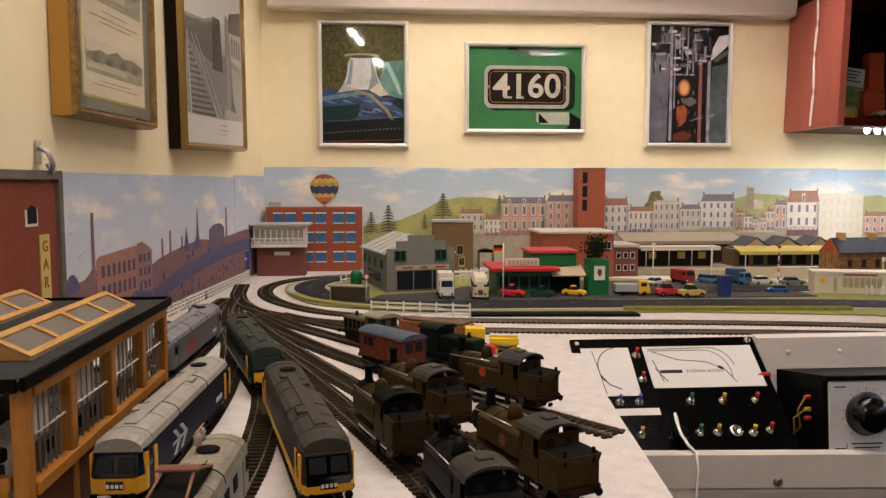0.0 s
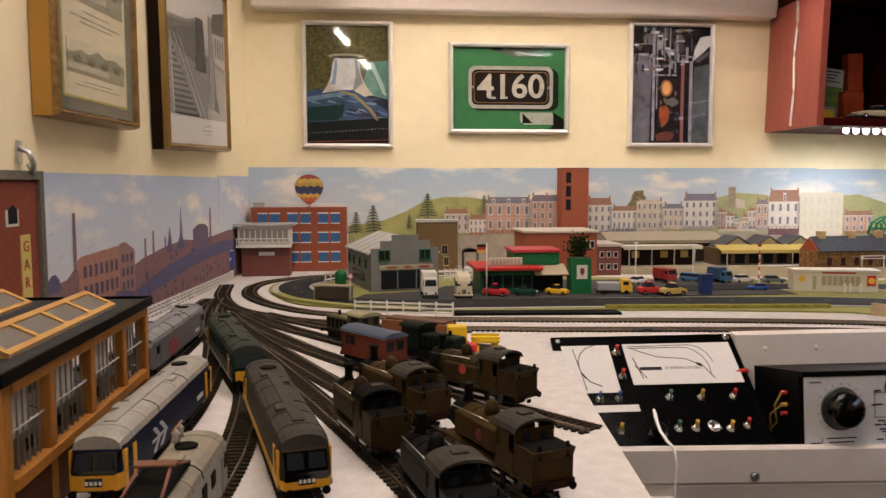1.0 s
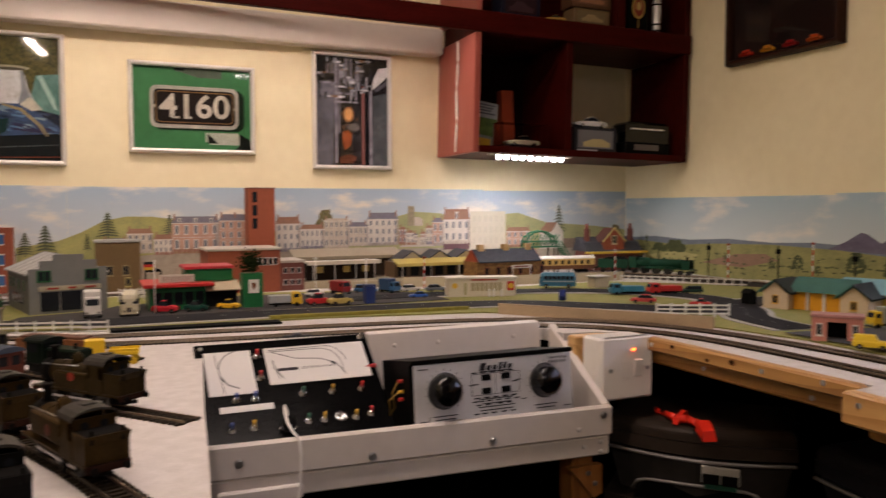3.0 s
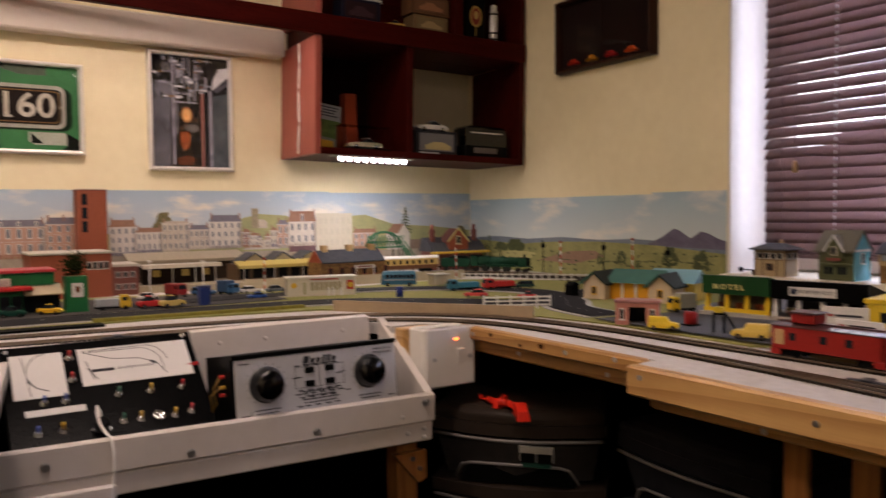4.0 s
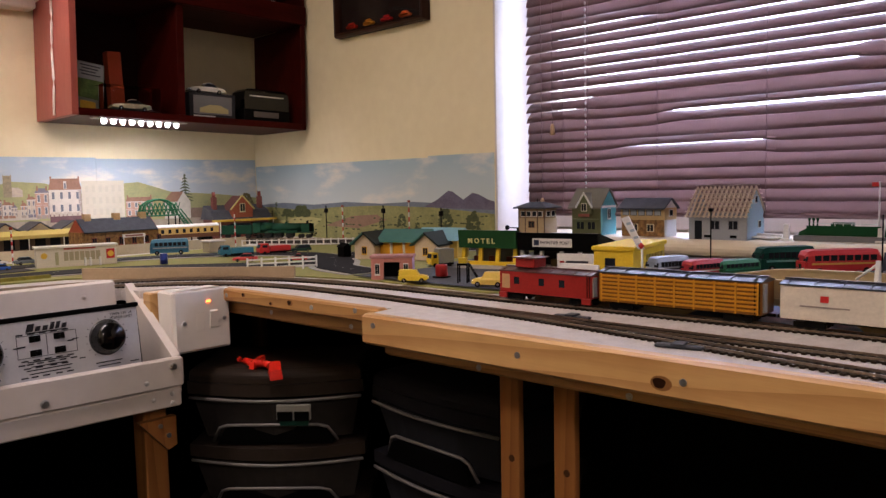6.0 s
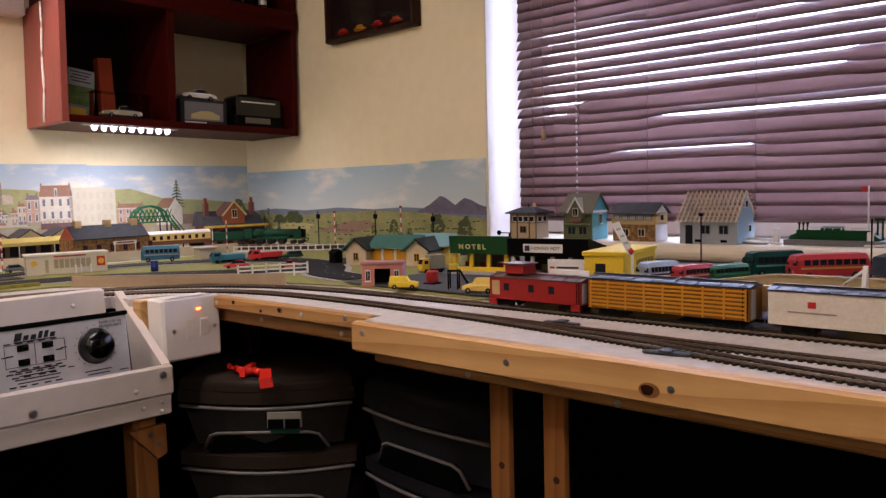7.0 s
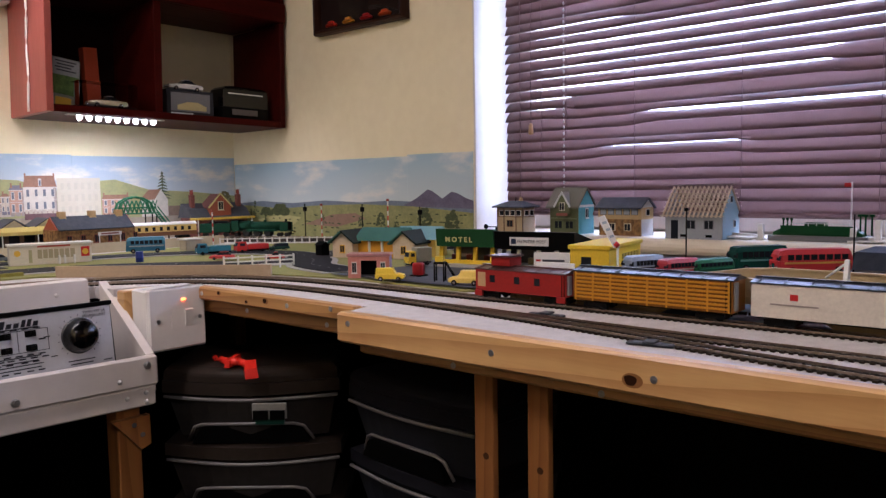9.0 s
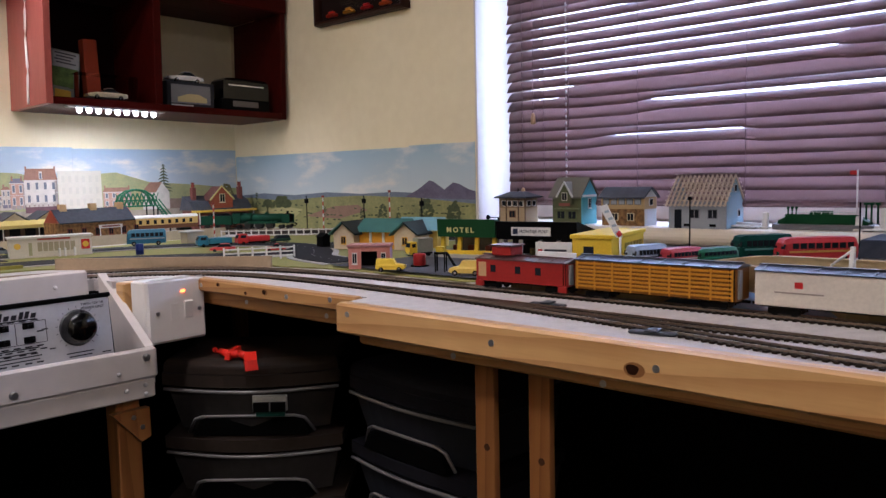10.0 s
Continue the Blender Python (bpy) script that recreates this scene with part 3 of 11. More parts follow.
lay = sheet_plan("plan_sheet", 0.0895, 0.2305, 0.0608, 0.1128, [
    ([(0.095, 0.109), (0.17, 0.110)] + arc(0.175, 0.085, 0.025, 85, 5, 8), 0.0005), ([(0.095, 0.107), (0.16, 0.107)] + arc(0.166, 0.080, 0.027, 85, -20, 8), 0.0005),
    ([(0.100, 0.106), (0.13, 0.095), (0.165, 0.092), (0.185, 0.083), (0.195, 0.066)], 0.0006), ([(0.098, 0.095), (0.104, 0.068)], 0.0006), ([(0.098, 0.085), (0.109, 0.068)], 0.0006), ([(0.178, 0.086), (0.184, 0.083)], 0.0022)],
    [("STATION LAYOUT", 0.160, 0.0805, 0.0058)])
part("writing", Shape().box(0.103, 0.131, 0.0950, 0.0998, 0.001, 0.0013), INK, lay)
part("label_strip", Shape().box(0.0205, 0.088, 0.036, 0.0455, 0.0005, 0.001), PAPERW, panel)
part("socket", Shape().lathe([(0.009, 0), (0.009, 0.012), (0.006, 0.013)], 14, (0.100, 0.006, 0)), BLACK, panel)
part("socket_flange", Shape().prism([(0.088, 0.004), (0.100, -0.005), (0.112, 0.004), (0.100, 0.017)], "z", 0.0003, 0.0012), CHROME, panel)
cable = [(0.537, 1.004, 0.880), (0.536, 1.010, 0.893), (0.533, 1.008, 0.899), (0.531, 0.998, 0.893), (0.532, 0.986, 0.882), (0.536, 0.974, 0.873), (0.540, 0.964, 0.869), (0.542, 0.961, 0.85), (0.541, 0.961, 0.825), (0.538, 0.958, 0.80), (0.532, 0.960, 0.75), (0.525, 0.98, 0.69)]
solid("white_cable", Shape().pipe(cable, 0.0017, 8), SWITCHW, "white flex hanging from the switch panel", "cable")

# twin controller
du = thing("train_controller", pose(0.690, 0.966, 0.856, -6), "grey and black twin train controller with two black knobs", "controller")
part("case", Shape().prism([(0.0, -0.002), (0.004, 0.092), (0.105, 0.086), (0.105, -0.002)], "x", 0.0, 0.248), BLACK, du)
part("fascia", Shape().box(0.003, 0.245, -0.003, 0.0, 0.006, 0.086, 0.001), FASCIA, du, "brushed grey metal fascia with printed markings")
part("top_trim", Shape().box(0.0, 0.248, -0.004, 0.004, 0.0865, 0.0925, 0.001), BLACK, du)
for x, z in ((0.046, 0.050), (0.200, 0.050)):
    k = part("knob_dial", Shape().lathe([(0.0245, 0), (0.0245, 0.0008)], 28).turned(pose(x, -0.003, z, 90)), plain("dial_grey", (0.06, 0.06, 0.065), 0.3), du)
    part("knob", Shape().lathe([(0.0225, 0), (0.0228, 0.003), (0.0205, 0.006), (0.0200, 0.013), (0.0180, 0.0165), (0.0130, 0.0190), (0.0060, 0.0200), (0.0003, 0.0203)], 28).turned(pose(x, -0.004, z, 90)), GLOSSBLK, k)
    tk = Shape()
    for q in range(15):
        a = radians(-50 + q * 20)
        st = len(tk.v)
        tk.box(0.0265, 0.029, -0.0003, 0.0003, -0.0001, 0.0003).turned(pose(x, -0.0032, z, 90) @ pose(0, 0, 0, 0, 0, math.degrees(a)), st)
    part("dial_marks", tk, INK, k)
for x in (0.108, 0.138):
    for z in (0.044, 0.062):
        sw = part("selector", Shape().box(x - 0.007, x + 0.007, -0.0045, -0.003, z - 0.004, z + 0.004, 0.0008), BLACK, du)
        part("slider", Shape().box(x - 0.001, x + 0.005, -0.008, -0.0045, z - 0.002, z + 0.002, 0.0005), BLACK, sw)
for x, w, h in ((0.098, .0085, .0100), (0.109, .0062, .0062), (0.118, .0062, .0062), (0.127, .0050, .0092), (0.134, .0050, .0092), (0.1415, .0062, .0062)):
    part("printed_bar", Shape().prism([(x, .0715), (x + w, .0715), (x + w + h * .3, .0715 + h), (x + h * .3, .0715 + h)], "y", -.0034, -.003), INK, du)
text("writing", "TWIN 12V 1A", 0.0052, pose(0.222, -0.0032, 0.080, 90), INK, du, 0.0002)
text("writing", "POWER UNIT", 0.0052, pose(0.222, -0.0032, 0.0745, 90), INK, du, 0.0002)
for z, xs in ((0.0690, (.090, .104, .118, .132, .146)), (0.0535, (.092, .152)), (0.0350, (.094, .108, .122, .136, .150)), (0.0305, (.090, .100, .112, .126, .140, .154)), (0.0255, (.096, .110, .128, .142)), (0.0140, (.092, .104, .118, .134, .148))):
    for x in xs:
        part("printed_word", Shape().box(x - .0042, x + .0042, -0.0034, -0.003, z - .0009, z + .0009), INK, du)
fr_ = Shape()
for x0, x1, z0, z1 in ((.086, .160, .0385, .0392), (.086, .160, .0668, .0675), (.086, .0867, .0385, .0675), (.1593, .160, .0385, .0675), (.0225, .0232, .004, .018), (.122, .1228, .040, .066)):
    fr_.box(x0, x1, -0.0033, -0.003, z0, z1)
part("printed_box", fr_, INK, du)
for x, z, w in ((0.123, 0.070, .05), (0.123, 0.033, .052), (0.123, 0.027, .044), (0.123, 0.0225, .056), (0.123, 0.018, .05), (0.046, 0.017, .036), (0.046, 0.0125, .03), (0.200, 0.017, .036), (0.200, 0.0125, .03), (0.016, 0.080, .014), (0.165, 0.028, .008), (0.086, 0.053, .008), (0.158, 0.055, .008), (0.235, 0.012, .012), (0.015, 0.012, .012)):
    part("printed_bar", Shape().box(x - w / 2, x + w / 2, -0.0034, -0.003, z - 0.0007, z + 0.0007), INK, du)
for x in (-0.007,):
    for z, c in ((0.064, RED), (0.050, YEL), (0.040, RED)):
        part("terminal", Shape().tube((0.002, 0.03, z), (x, 0.03, z), 0.0026, 10), c, du)
wi = Shape().pipe([(-0.006, 0.03, 0.064), (-0.016, 0.028, 0.050), (-0.012, 0.03, 0.03), (-0.02, 0.05, 0.01)], 0.0012, 6).pipe([(-0.006, 0.03, 0.05), (-0.02, 0.03, 0.04), (-0.014, 0.04, 0.01)], 0.0012, 6)
part("wire", wi, plain("dull_yellow_wire", (.20, .12, .02), .5), du)
part("red_plug", Shape().tube((-0.03, 0.10, 0.078), (-0.012, 0.10, 0.080), 0.004, 10), RED, du)

# mains switch
bxs = thing("fused_switch", pose(0.994, 0.978, 0.8605, 0, 0, 0) @ Matrix.Scale(1.07, 4), "white fused mains switch with a lit neon on a backbox", "switch")
part("backbox", Shape().box(0.002, 0.086, 0.008, 0.050, 0.002, 0.086, 0.003), SWITCHW, bxs)
part("faceplate", Shape().box(0.0, 0.088, 0.0, 0.0075, 0.0, 0.088, 0.003), SWITCHW, bxs)
part("rocker", Shape().prism([(-0.0005, 0.032), (-0.0022, 0.054), (0.0, 0.056), (0.0, 0.031)], "x", 0.055, 0.067), SWITCHW, bxs)
part("fuse_holder", Shape().box(0.034, 0.046, -0.0005, 0.0, 0.030, 0.054, 0.0002), SWITCHW, bxs)
part("neon", Shape().box(0.0500, 0.0565, -0.0014, 0.0, 0.068, 0.0710, 0.0008), NEON, bxs, "lit orange neon indicator")
for x in (0.015, 0.078):
    part("screw", Shape().tube((x, 0.0, 0.042), (x, -0.0007, 0.042), 0.003, 12), GREYM, bxs)
solid("backbox_block", Shape().box(0.988, 1.066, 1.036, 1.060, 0.895, 0.949, 0.002), PINE, "raw pine block behind the mains switch", "block")

# ---- drawers under the board ----
TUBM = mat("grey_tinted_plastic", (0.042, 0.038, 0.035), 0.25, scale=10, amount=0.25)
DARKTUB = mat("dark_plastic_lid", (0.036, 0.027, 0.021), 0.3, scale=10, amount=0.25)


RIM = plain("pale_rim", (0.20, 0.19, 0.18), 0.3)


def drawer_tower(m, w, d, n, h, label, dm, lm, belly=0.03):
    t = thing("drawer_tower", m, label, "drawer unit", "storage drawers")
    def bow(y0, k=None, e=0.0):
        k = belly
        return [(-w / 2 - e, 0.0)] + [(-w / 2 - e + (w + 2 * e) * i / 8, y0 - k * math.sin(math.pi * i / 8)) for i in range(9)] + [(w / 2 + e, 0.0)]
    top = n * h
    part("lid", Shape().loft([[(x, y - d / 2, top) for x, y in bow(-d / 2)], *[[(x * f, y * f - d / 2, top + e) for x, y in bow(-d / 2)] for f, e in ((1.0, .009), (.994, .013), (.98, .0165), (.955, .0195), (.92, .0215), (.86, .022))]]), lm, t)
    for i in range(n):
        z = i * h
        part("shelf_frame", Shape().loft([[(x, y - d / 2, z + h - 0.02) for x, y in bow(-d / 2, 0.03, 0.003)], [(x, y - d / 2, z + h - 0.001) for x, y in bow(-d / 2, 0.03, 0.003)]]), lm, t)
        dr = part("drawer", Shape().loft([[(x * 0.86, y - d / 2, z + 0.006) for x, y in bow(-d / 2 + 0.02, 0.025)], [(x * 0.97, y - d / 2, z + h - 0.024) for x, y in bow(-d / 2 + 0.004, 0.028)]]), dm, t)
        rim = [(x * 1.0, y - d / 2 - 0.002, z + h - 0.026) for x, y in bow(-d / 2, 0.032)[1:-1]]
        part("rim", Shape().pipe(rim, 0.0026, 8), RIM, dr)
        hd = [(-w * 0.36, -d - belly * .2, z + 0.006), (-w * 0.31, -d - belly * .6, z + 0.030), (-w * 0.26, -d - belly * .85, z + 0.036), (w * 0.26, -d - belly * .85, z + 0.036), (w * 0.31, -d - belly * .6, z + 0.030), (w * 0.36, -d - belly * .2, z + 0.006)]
        part("grip", Shape().pipe(hd, 0.0024, 8), RIM, dr)
        part("grip_recess", Shape().prism([(p[0] * .93, p[2] - 0.004) for p in hd], "y", -d + 0.004, -d - 0.012), BLACK, dr)
    return t


t1 = drawer_tower(pose(1.354, 1.121, 0.806 - 8 * 0.100, 0, 0, -49), 0.27, 0.30, 8, 0.100, "brown-grey plastic drawer tower with bowed fronts", TUBM, DARKTUB)
drawer_tower(pose(1.555, 0.628, 0.806 - 8 * 0.100, 0, 0, -94), 0.256, 0.36, 8, 0.100, "grey translucent plastic drawer tower under the beam", mat("grey_blue_plastic", (0.028, 0.031, 0.040), 0.3, scale=10, amount=0.2), mat("grey_blue_lid", (0.016, 0.016, 0.02), 0.45, scale=10, amount=0.2), 0.012)
part("label_clip", Shape().box(0.01, 0.062, -0.337, -0.331, 0.746, 0.770, 0.001), plain("grey_clip", (0.32, 0.31, 0.27), 0.5), t1)
part("green_tab", Shape().box(0.014, 0.058, -0.335, -0.331, 0.737, 0.7455, .0005), plain("dark_green_tab", (.01, .07, .05), .5), t1)
part("clip_block", Shape().box(0.012, 0.035, -0.341, -0.3372, 0.746, 0.760).box(0.038, 0.060, -0.341, -0.3372, 0.746, 0.760), BLACK, t1)
rg = thing("red_gripper", pose(0, 0, 0), "bright red plastic clamp lying on the drawer lid", "clamp")
REDPL = plain("red_plastic", (0.75, 0.03, 0.012), 0.4)
random.seed(5)
spine = [(1.104, .966, .8345), (1.098, .935, .8355), (1.108, .922, .8365), (1.104, .898, .8365), (1.100, .880, .836)]
for k, ((xa, ya, za), (xb, yb, zb_)) in enumerate(zip(spine, spine[1:])):
    part("link", Shape().tube((xa, ya, za), (xb, yb, zb_), .0055 + .001 * (k % 2), 8, .0065), REDPL, rg)
part("jaw", Shape().loft([[(1.066, .846, .8285), (1.084, .840, .8285), (1.112, .884, .8285), (1.094, .892, .8285)], [(1.068, .850, .842), (1.084, .844, .842), (1.110, .882, .845), (1.096, .890, .845)]]), REDPL, rg)
part("jaw", Shape().loft([[(1.092, .926, .8285), (1.128, .944, .8285), (1.124, .952, .8285), (1.088, .934, .8285)], [(1.094, .927, .839), (1.124, .943, .843), (1.121, .950, .843), (1.091, .934, .839)]]), REDPL, rg)
part("tip", Shape().tube((1.106, .986, .8335), (1.113, .999, .8335), .0045, 8, .0035), REDPL, rg)
part("spring", Shape().tube((1.104, .966, .832), (1.107, .986, .832), .002, 8), REDPL, rg)

# ---- cupboard on the wall ----
CL, CF, CB, SH0, SH1 = 1.232, 1.838, 1.284, 1.589, 1.642
CUPM = pose(CL, BACK - .002, CB + .006) @ pose(0, 0, 0, 0, 1.35, -3.2) @ pose(-CL, .002 - BACK, -CB)
cup = thing("wall_cupboard", CUPM, "open mahogany wall cupboard with model cars on display", "cupboard")
for z0, z1 in ((CB, SH0 - .0005), (SH1 + .0005, 1.98)):
    part("side_panel", Shape().box(CL, CL + 0.016, CF, BACK - 0.002, z0, z1, 0.001), MAHLIT, cup)
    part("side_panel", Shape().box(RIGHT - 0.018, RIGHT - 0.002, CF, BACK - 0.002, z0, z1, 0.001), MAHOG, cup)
part("top_panel", Shape().box(CL - 0.004, RIGHT - 0.001, CF - .006, BACK - 0.002, 1.9805, 1.998, 0.001), MAHOG, cup)
part("upper_back_panel", Shape().box(CL + 0.0165, RIGHT - 0.0185, BACK - 0.010, BACK - 0.003, SH1 + 0.0005, 1.98), MAHOG, cup)
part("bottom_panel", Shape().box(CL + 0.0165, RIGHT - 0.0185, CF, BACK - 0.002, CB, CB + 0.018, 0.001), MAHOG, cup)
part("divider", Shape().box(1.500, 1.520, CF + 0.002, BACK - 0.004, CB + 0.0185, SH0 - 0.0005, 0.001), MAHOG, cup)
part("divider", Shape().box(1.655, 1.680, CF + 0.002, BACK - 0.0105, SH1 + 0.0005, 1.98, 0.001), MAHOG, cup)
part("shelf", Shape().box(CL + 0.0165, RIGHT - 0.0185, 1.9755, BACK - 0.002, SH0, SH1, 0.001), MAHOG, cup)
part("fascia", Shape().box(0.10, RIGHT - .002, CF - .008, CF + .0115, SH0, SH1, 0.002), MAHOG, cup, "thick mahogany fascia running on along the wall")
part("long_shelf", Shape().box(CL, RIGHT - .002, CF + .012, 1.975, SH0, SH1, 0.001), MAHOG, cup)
part("soffit_board", Shape().box(0.10, CL - .0005, CF + .012, 1.975, SH1 - .006, SH1, 0.001), SOFFIT, cup, "white painted shelf underside")
st = thing("shelf_light_strip", CUPM, "slim lit strip tucked behind the shelf fascia", "strip light")
part("housing", Shape().box(0.12, 1.14, CF + .0125, CF + .030, SH1 - .011, SH1 - .0065, 0.001), WHITE, st)
# Back panel near-black: the cupboard's inner shade is put into its colour.
part("back_panel", Shape().box(CL + 0.0165, 1.4995, BACK - 0.010, BACK - 0.003, CB + 0.0185, SH0 - 0.0005), mat("cupboard_back_shade", (0.014, 0.0035, 0.003), 0.6, scale=12, amount=0.3), cup)
solid("cupboard_flex", Shape().pipe([(CL - 0.0035, 1.95 + 0.003 * math.sin(z * 40), z) for z in np.linspace(1.29, 1.584, 14)], 0.003, 8), SWITCHW, "white flex clipped down the cupboard end", "cable", at=CUPM)
st = thing("light_strip", CUPM, "clear LED strip light lit under the cupboard", "strip light")
part("housing", Shape().box(1.285, 1.53, 1.852, 1.875, CB - 0.004, CB - 0.0005, 0.001), plain("clear_acrylic", (0.6, 0.6, 0.58), 0.2), st)
for k in range(9):
    part("led_bead", Shape().lathe([(0.006, 0), (0.0065, -0.006), (0.003, -0.011)], 12, (1.315 + k * 0.0235, 1.8625, CB - 0.0042)), LED, st)

# ceiling batten
ba = thing("ceiling_light", pose(0.26, 0.76, CEILING), "white fluorescent batten on the ceiling", "ceiling light")
part("body", Shape().box(-0.62, 0.62, -0.03, 0.03, -0.028, -0.001, 0.003), WHITE, ba)
# Unseen fitting added as a body for the back wall's fill lamp.
ba = thing("tube_light", pose(0.60, 1.45, 2.09), "added unseen tube fitting that brightens the back wall", "ceiling light", "tube fittings")
part("body", Shape().box(-0.52, 0.52, -0.03, 0.03, 0, 0.03, 0.003), WHITE, ba)
for k in (-1, 1):
    part("hanger", Shape().tube((k * .4, 0, 0.03), (k * .4, 0, CEILING - 2.091), 0.003, 8), GREYM, ba)
for x, y, length in TUBES:
    ba = thing("tube_light", pose(x, y, 2.06, 0, 0, 7), "slim white tube fitting hung below the ceiling", "ceiling light", "tube fittings")
    part("body", Shape().box(-0.02, 0.02, -length / 2 - .02, length / 2 + .02, 0, 0.03, 0.003), WHITE, ba)
    for k in (-1, 1):
        part("hanger", Shape().tube((0, k * length * .4, 0.03), (0, k * length * .4, CEILING - 2.061), 0.003, 8), GREYM, ba)
st = thing("light_strip", pose(1.365, -1.33, 2.05), "small lit LED strip hung below the ceiling", "strip light")
part("housing", Shape().box(-0.125, 0.125, -0.012, 0.012, 0.0005, 0.006, 0.001), WHITE, st)
part("hanger", Shape().tube((-.1, 0, .006), (-.1, 0, CEILING - 2.051), .003, 8).tube((.1, 0, .006), (.1, 0, CEILING - 2.051), .003, 8), GREYM, st)
for k in range(7):
    part("led_bead", Shape().lathe([(0.008, 0), (0.010, -0.008), (0.004, -0.016)], 12, (-.105 + k * 0.035, 0, 0)), LED, st)

# ---- pictures ----
def picture(name, m, w, h, bar, fm, label, depth=0.016, glazed=True, glass_at=.50):
    """Frame in its own xy plane, x across, y up, z out of the wall."""
    t = thing(name, m, label, "picture", "framed pictures")
    fr = Shape()
    prof = ((0.0, 0.001), (0.0, depth * .62), (.22, depth * .92), (.5, depth), (.78, depth * .92), (1.0, depth * .55), (1.0, 0.001))
    fr.loft([[(sx * (w / 2 - bar * u), sy * (h / 2 - bar * u), d) for u, d in prof] for sx, sy in ((-1, -1), (1, -1), (1, 1), (-1, 1), (-1, -1))], caps=False)
    part("frame", fr, fm, t)
    if glazed:
        part("glass", Shape().box(-w / 2 + bar - .0005, w / 2 - bar + .0005, -h / 2 + bar - .0005, h / 2 - bar + .0005, depth * glass_at, depth * (glass_at + .02)), PICTURE_GLASS, t)
    return t


def ink(name, col, rough=0.5, scale=60, amount=0.35, col2=None):
    return mat(name, col, rough, col2=col2, scale=scale, amount=amount)


def flat(t, name, poly, material, z):
    return part(name, Shape().prism(poly, "z", z - 0.0006, z), material, t)


def ell(cx, cy, rx, ry, n=20, a0=0, a1=360):
    return [(cx + rx * math.cos(radians(a0 + (a1 - a0) * i / n)), cy + ry * math.sin(radians(a0 + (a1 - a0) * i / n))) for i in range(n + (a1 - a0 < 360))]


def rect(x0, x1, y0, y1):
    return [(x0, y0), (x1, y0), (x1, y1), (x0, y1)]


def upright(x, z, lean=0.0):
    return pose(x, BACK - 0.001, z, 90 - lean, 0, 0)


ink_rivet = ink("photo_rivet", (0.22, 0.28, 0.28))
# photograph of a polished safety-valve cover
p = picture("framed_photograph", upright(0.163, 1.400), 0.220, 0.305, 0.011, SILVER, "silver framed colour photograph of a polished brass bell cover")
flat(p, "foliage", rect(-.1, .1, -.02, .1425), ink("photo_foliage", (0.17, 0.15, 0.04), scale=150, col2=(0.010, 0.014, 0.005)), 0.004)
flat(p, "sky_reflection", rect(-.1, .1, -.1425, -.02), ink("photo_dark", (0.02, 0.03, 0.05), scale=30), 0.0042)
flat(p, "boiler_band", [(-.1, -.015), (-.04, -.008), (.0, -.004), (.05, -.03), (.1, -.065), (.1, -.085), (-.1, -.09)], ink("photo_blue", (0.05, 0.10, 0.24), scale=25, col2=(0.02, 0.05, 0.08)), 0.0048)
flat(p, "second_cover", [(.03, -.02), (.045, .03), (.05, .055), (.1, .06), (.1, -.035), (.08, -.03)], ink("photo_teal", (0.16, 0.34, 0.30), scale=25, col2=(0.05, 0.15, 0.13)), 0.005)
flat(p, "bell_cover", [(-.056, -.018), (-.04, .02), (-.036, .05), (-.03, .066), (.02, .066), (.028, .05), (.034, .02), (.052, -.018), (.02, -.012), (-.02, -.012)], ink("photo_bell", (0.78, 0.82, 0.86), scale=22, col2=(0.46, 0.46, 0.42)), 0.0055)
flat(p, "bell_rim", ell(-.004, .069, .042, .006), ink("photo_rim", (0.45, 0.42, 0.30), scale=30), 0.006)
flat(p, "boiler_ring", [(-.02, -.012), (.02, -.022), (.06, -.06), (.075, -.085), (.068, -.086), (.05, -.06), (.015, -.028), (-.02, -.017)], ink("photo_gold", (0.36, 0.30, 0.16)), 0.006)
flat(p, "dark_casing", [(-.1, -.055), (-.02, -.048), (-.008, -.045), (-.012, -.075), (-.03, -.085), (-.1, -.088)], ink("photo_green", (0.015, 0.05, 0.045)), 0.0058)
flat(p, "footplate", [(-.1, -.092), (.1, -.078), (.1, -.142), (-.1, -.142)], ink("photo_black", (0.012, 0.018, 0.02)), 0.006)
flat(p, "bell_shade", [(.012, -.012), (.02, .02), (.018, .062), (.024, .062), (.032, .02), (.048, -.016)], ink("photo_bell_shade", (0.30, 0.33, 0.36), scale=25), 0.0058)
flat(p, "bell_gleam", [(-.030, -.008), (-.022, .02), (-.020, .06), (-.010, .06), (-.010, .02), (-.012, -.008)], ink("photo_bell_gleam", (0.80, 0.80, 0.80), scale=25), 0.0058)
flat(p, "boiler_sheen", [(-.1, -.03), (-.04, -.020), (.0, -.016), (.0, -.024), (-.04, -.03), (-.1, -.042)], ink("photo_sheen", (0.20, 0.32, 0.40), scale=40, col2=(0.08, 0.15, 0.22)), 0.0056)
flat(p, "boiler_shadow", [(.0, -.055), (.1, -.070), (.1, -.082), (.0, -.072)], ink("photo_boiler_shadow", (0.03, 0.03, 0.09), scale=40), 0.0056)
for k in range(22):
    flat(p, "rivet", ell(-.095 + k * .009, -.117 + k * .0006, .0017, .0017, 6), ink_rivet, 0.0064)
flat(p, "red_line", [(-.1, -.1365), (.1, -.1315), (.1, -.1335), (-.1, -.1385)], ink("photo_red", (0.25, 0.05, 0.02)), 0.0064)

flat(p, "bell_flare", [(-.062, -.020), (-.052, -.006), (-.044, .008), (-.034, -.004), (-.02, -.014)], ink("photo_flare", (0.62, 0.60, 0.50), scale=70, col2=(0.30, 0.30, 0.30)), 0.0060)
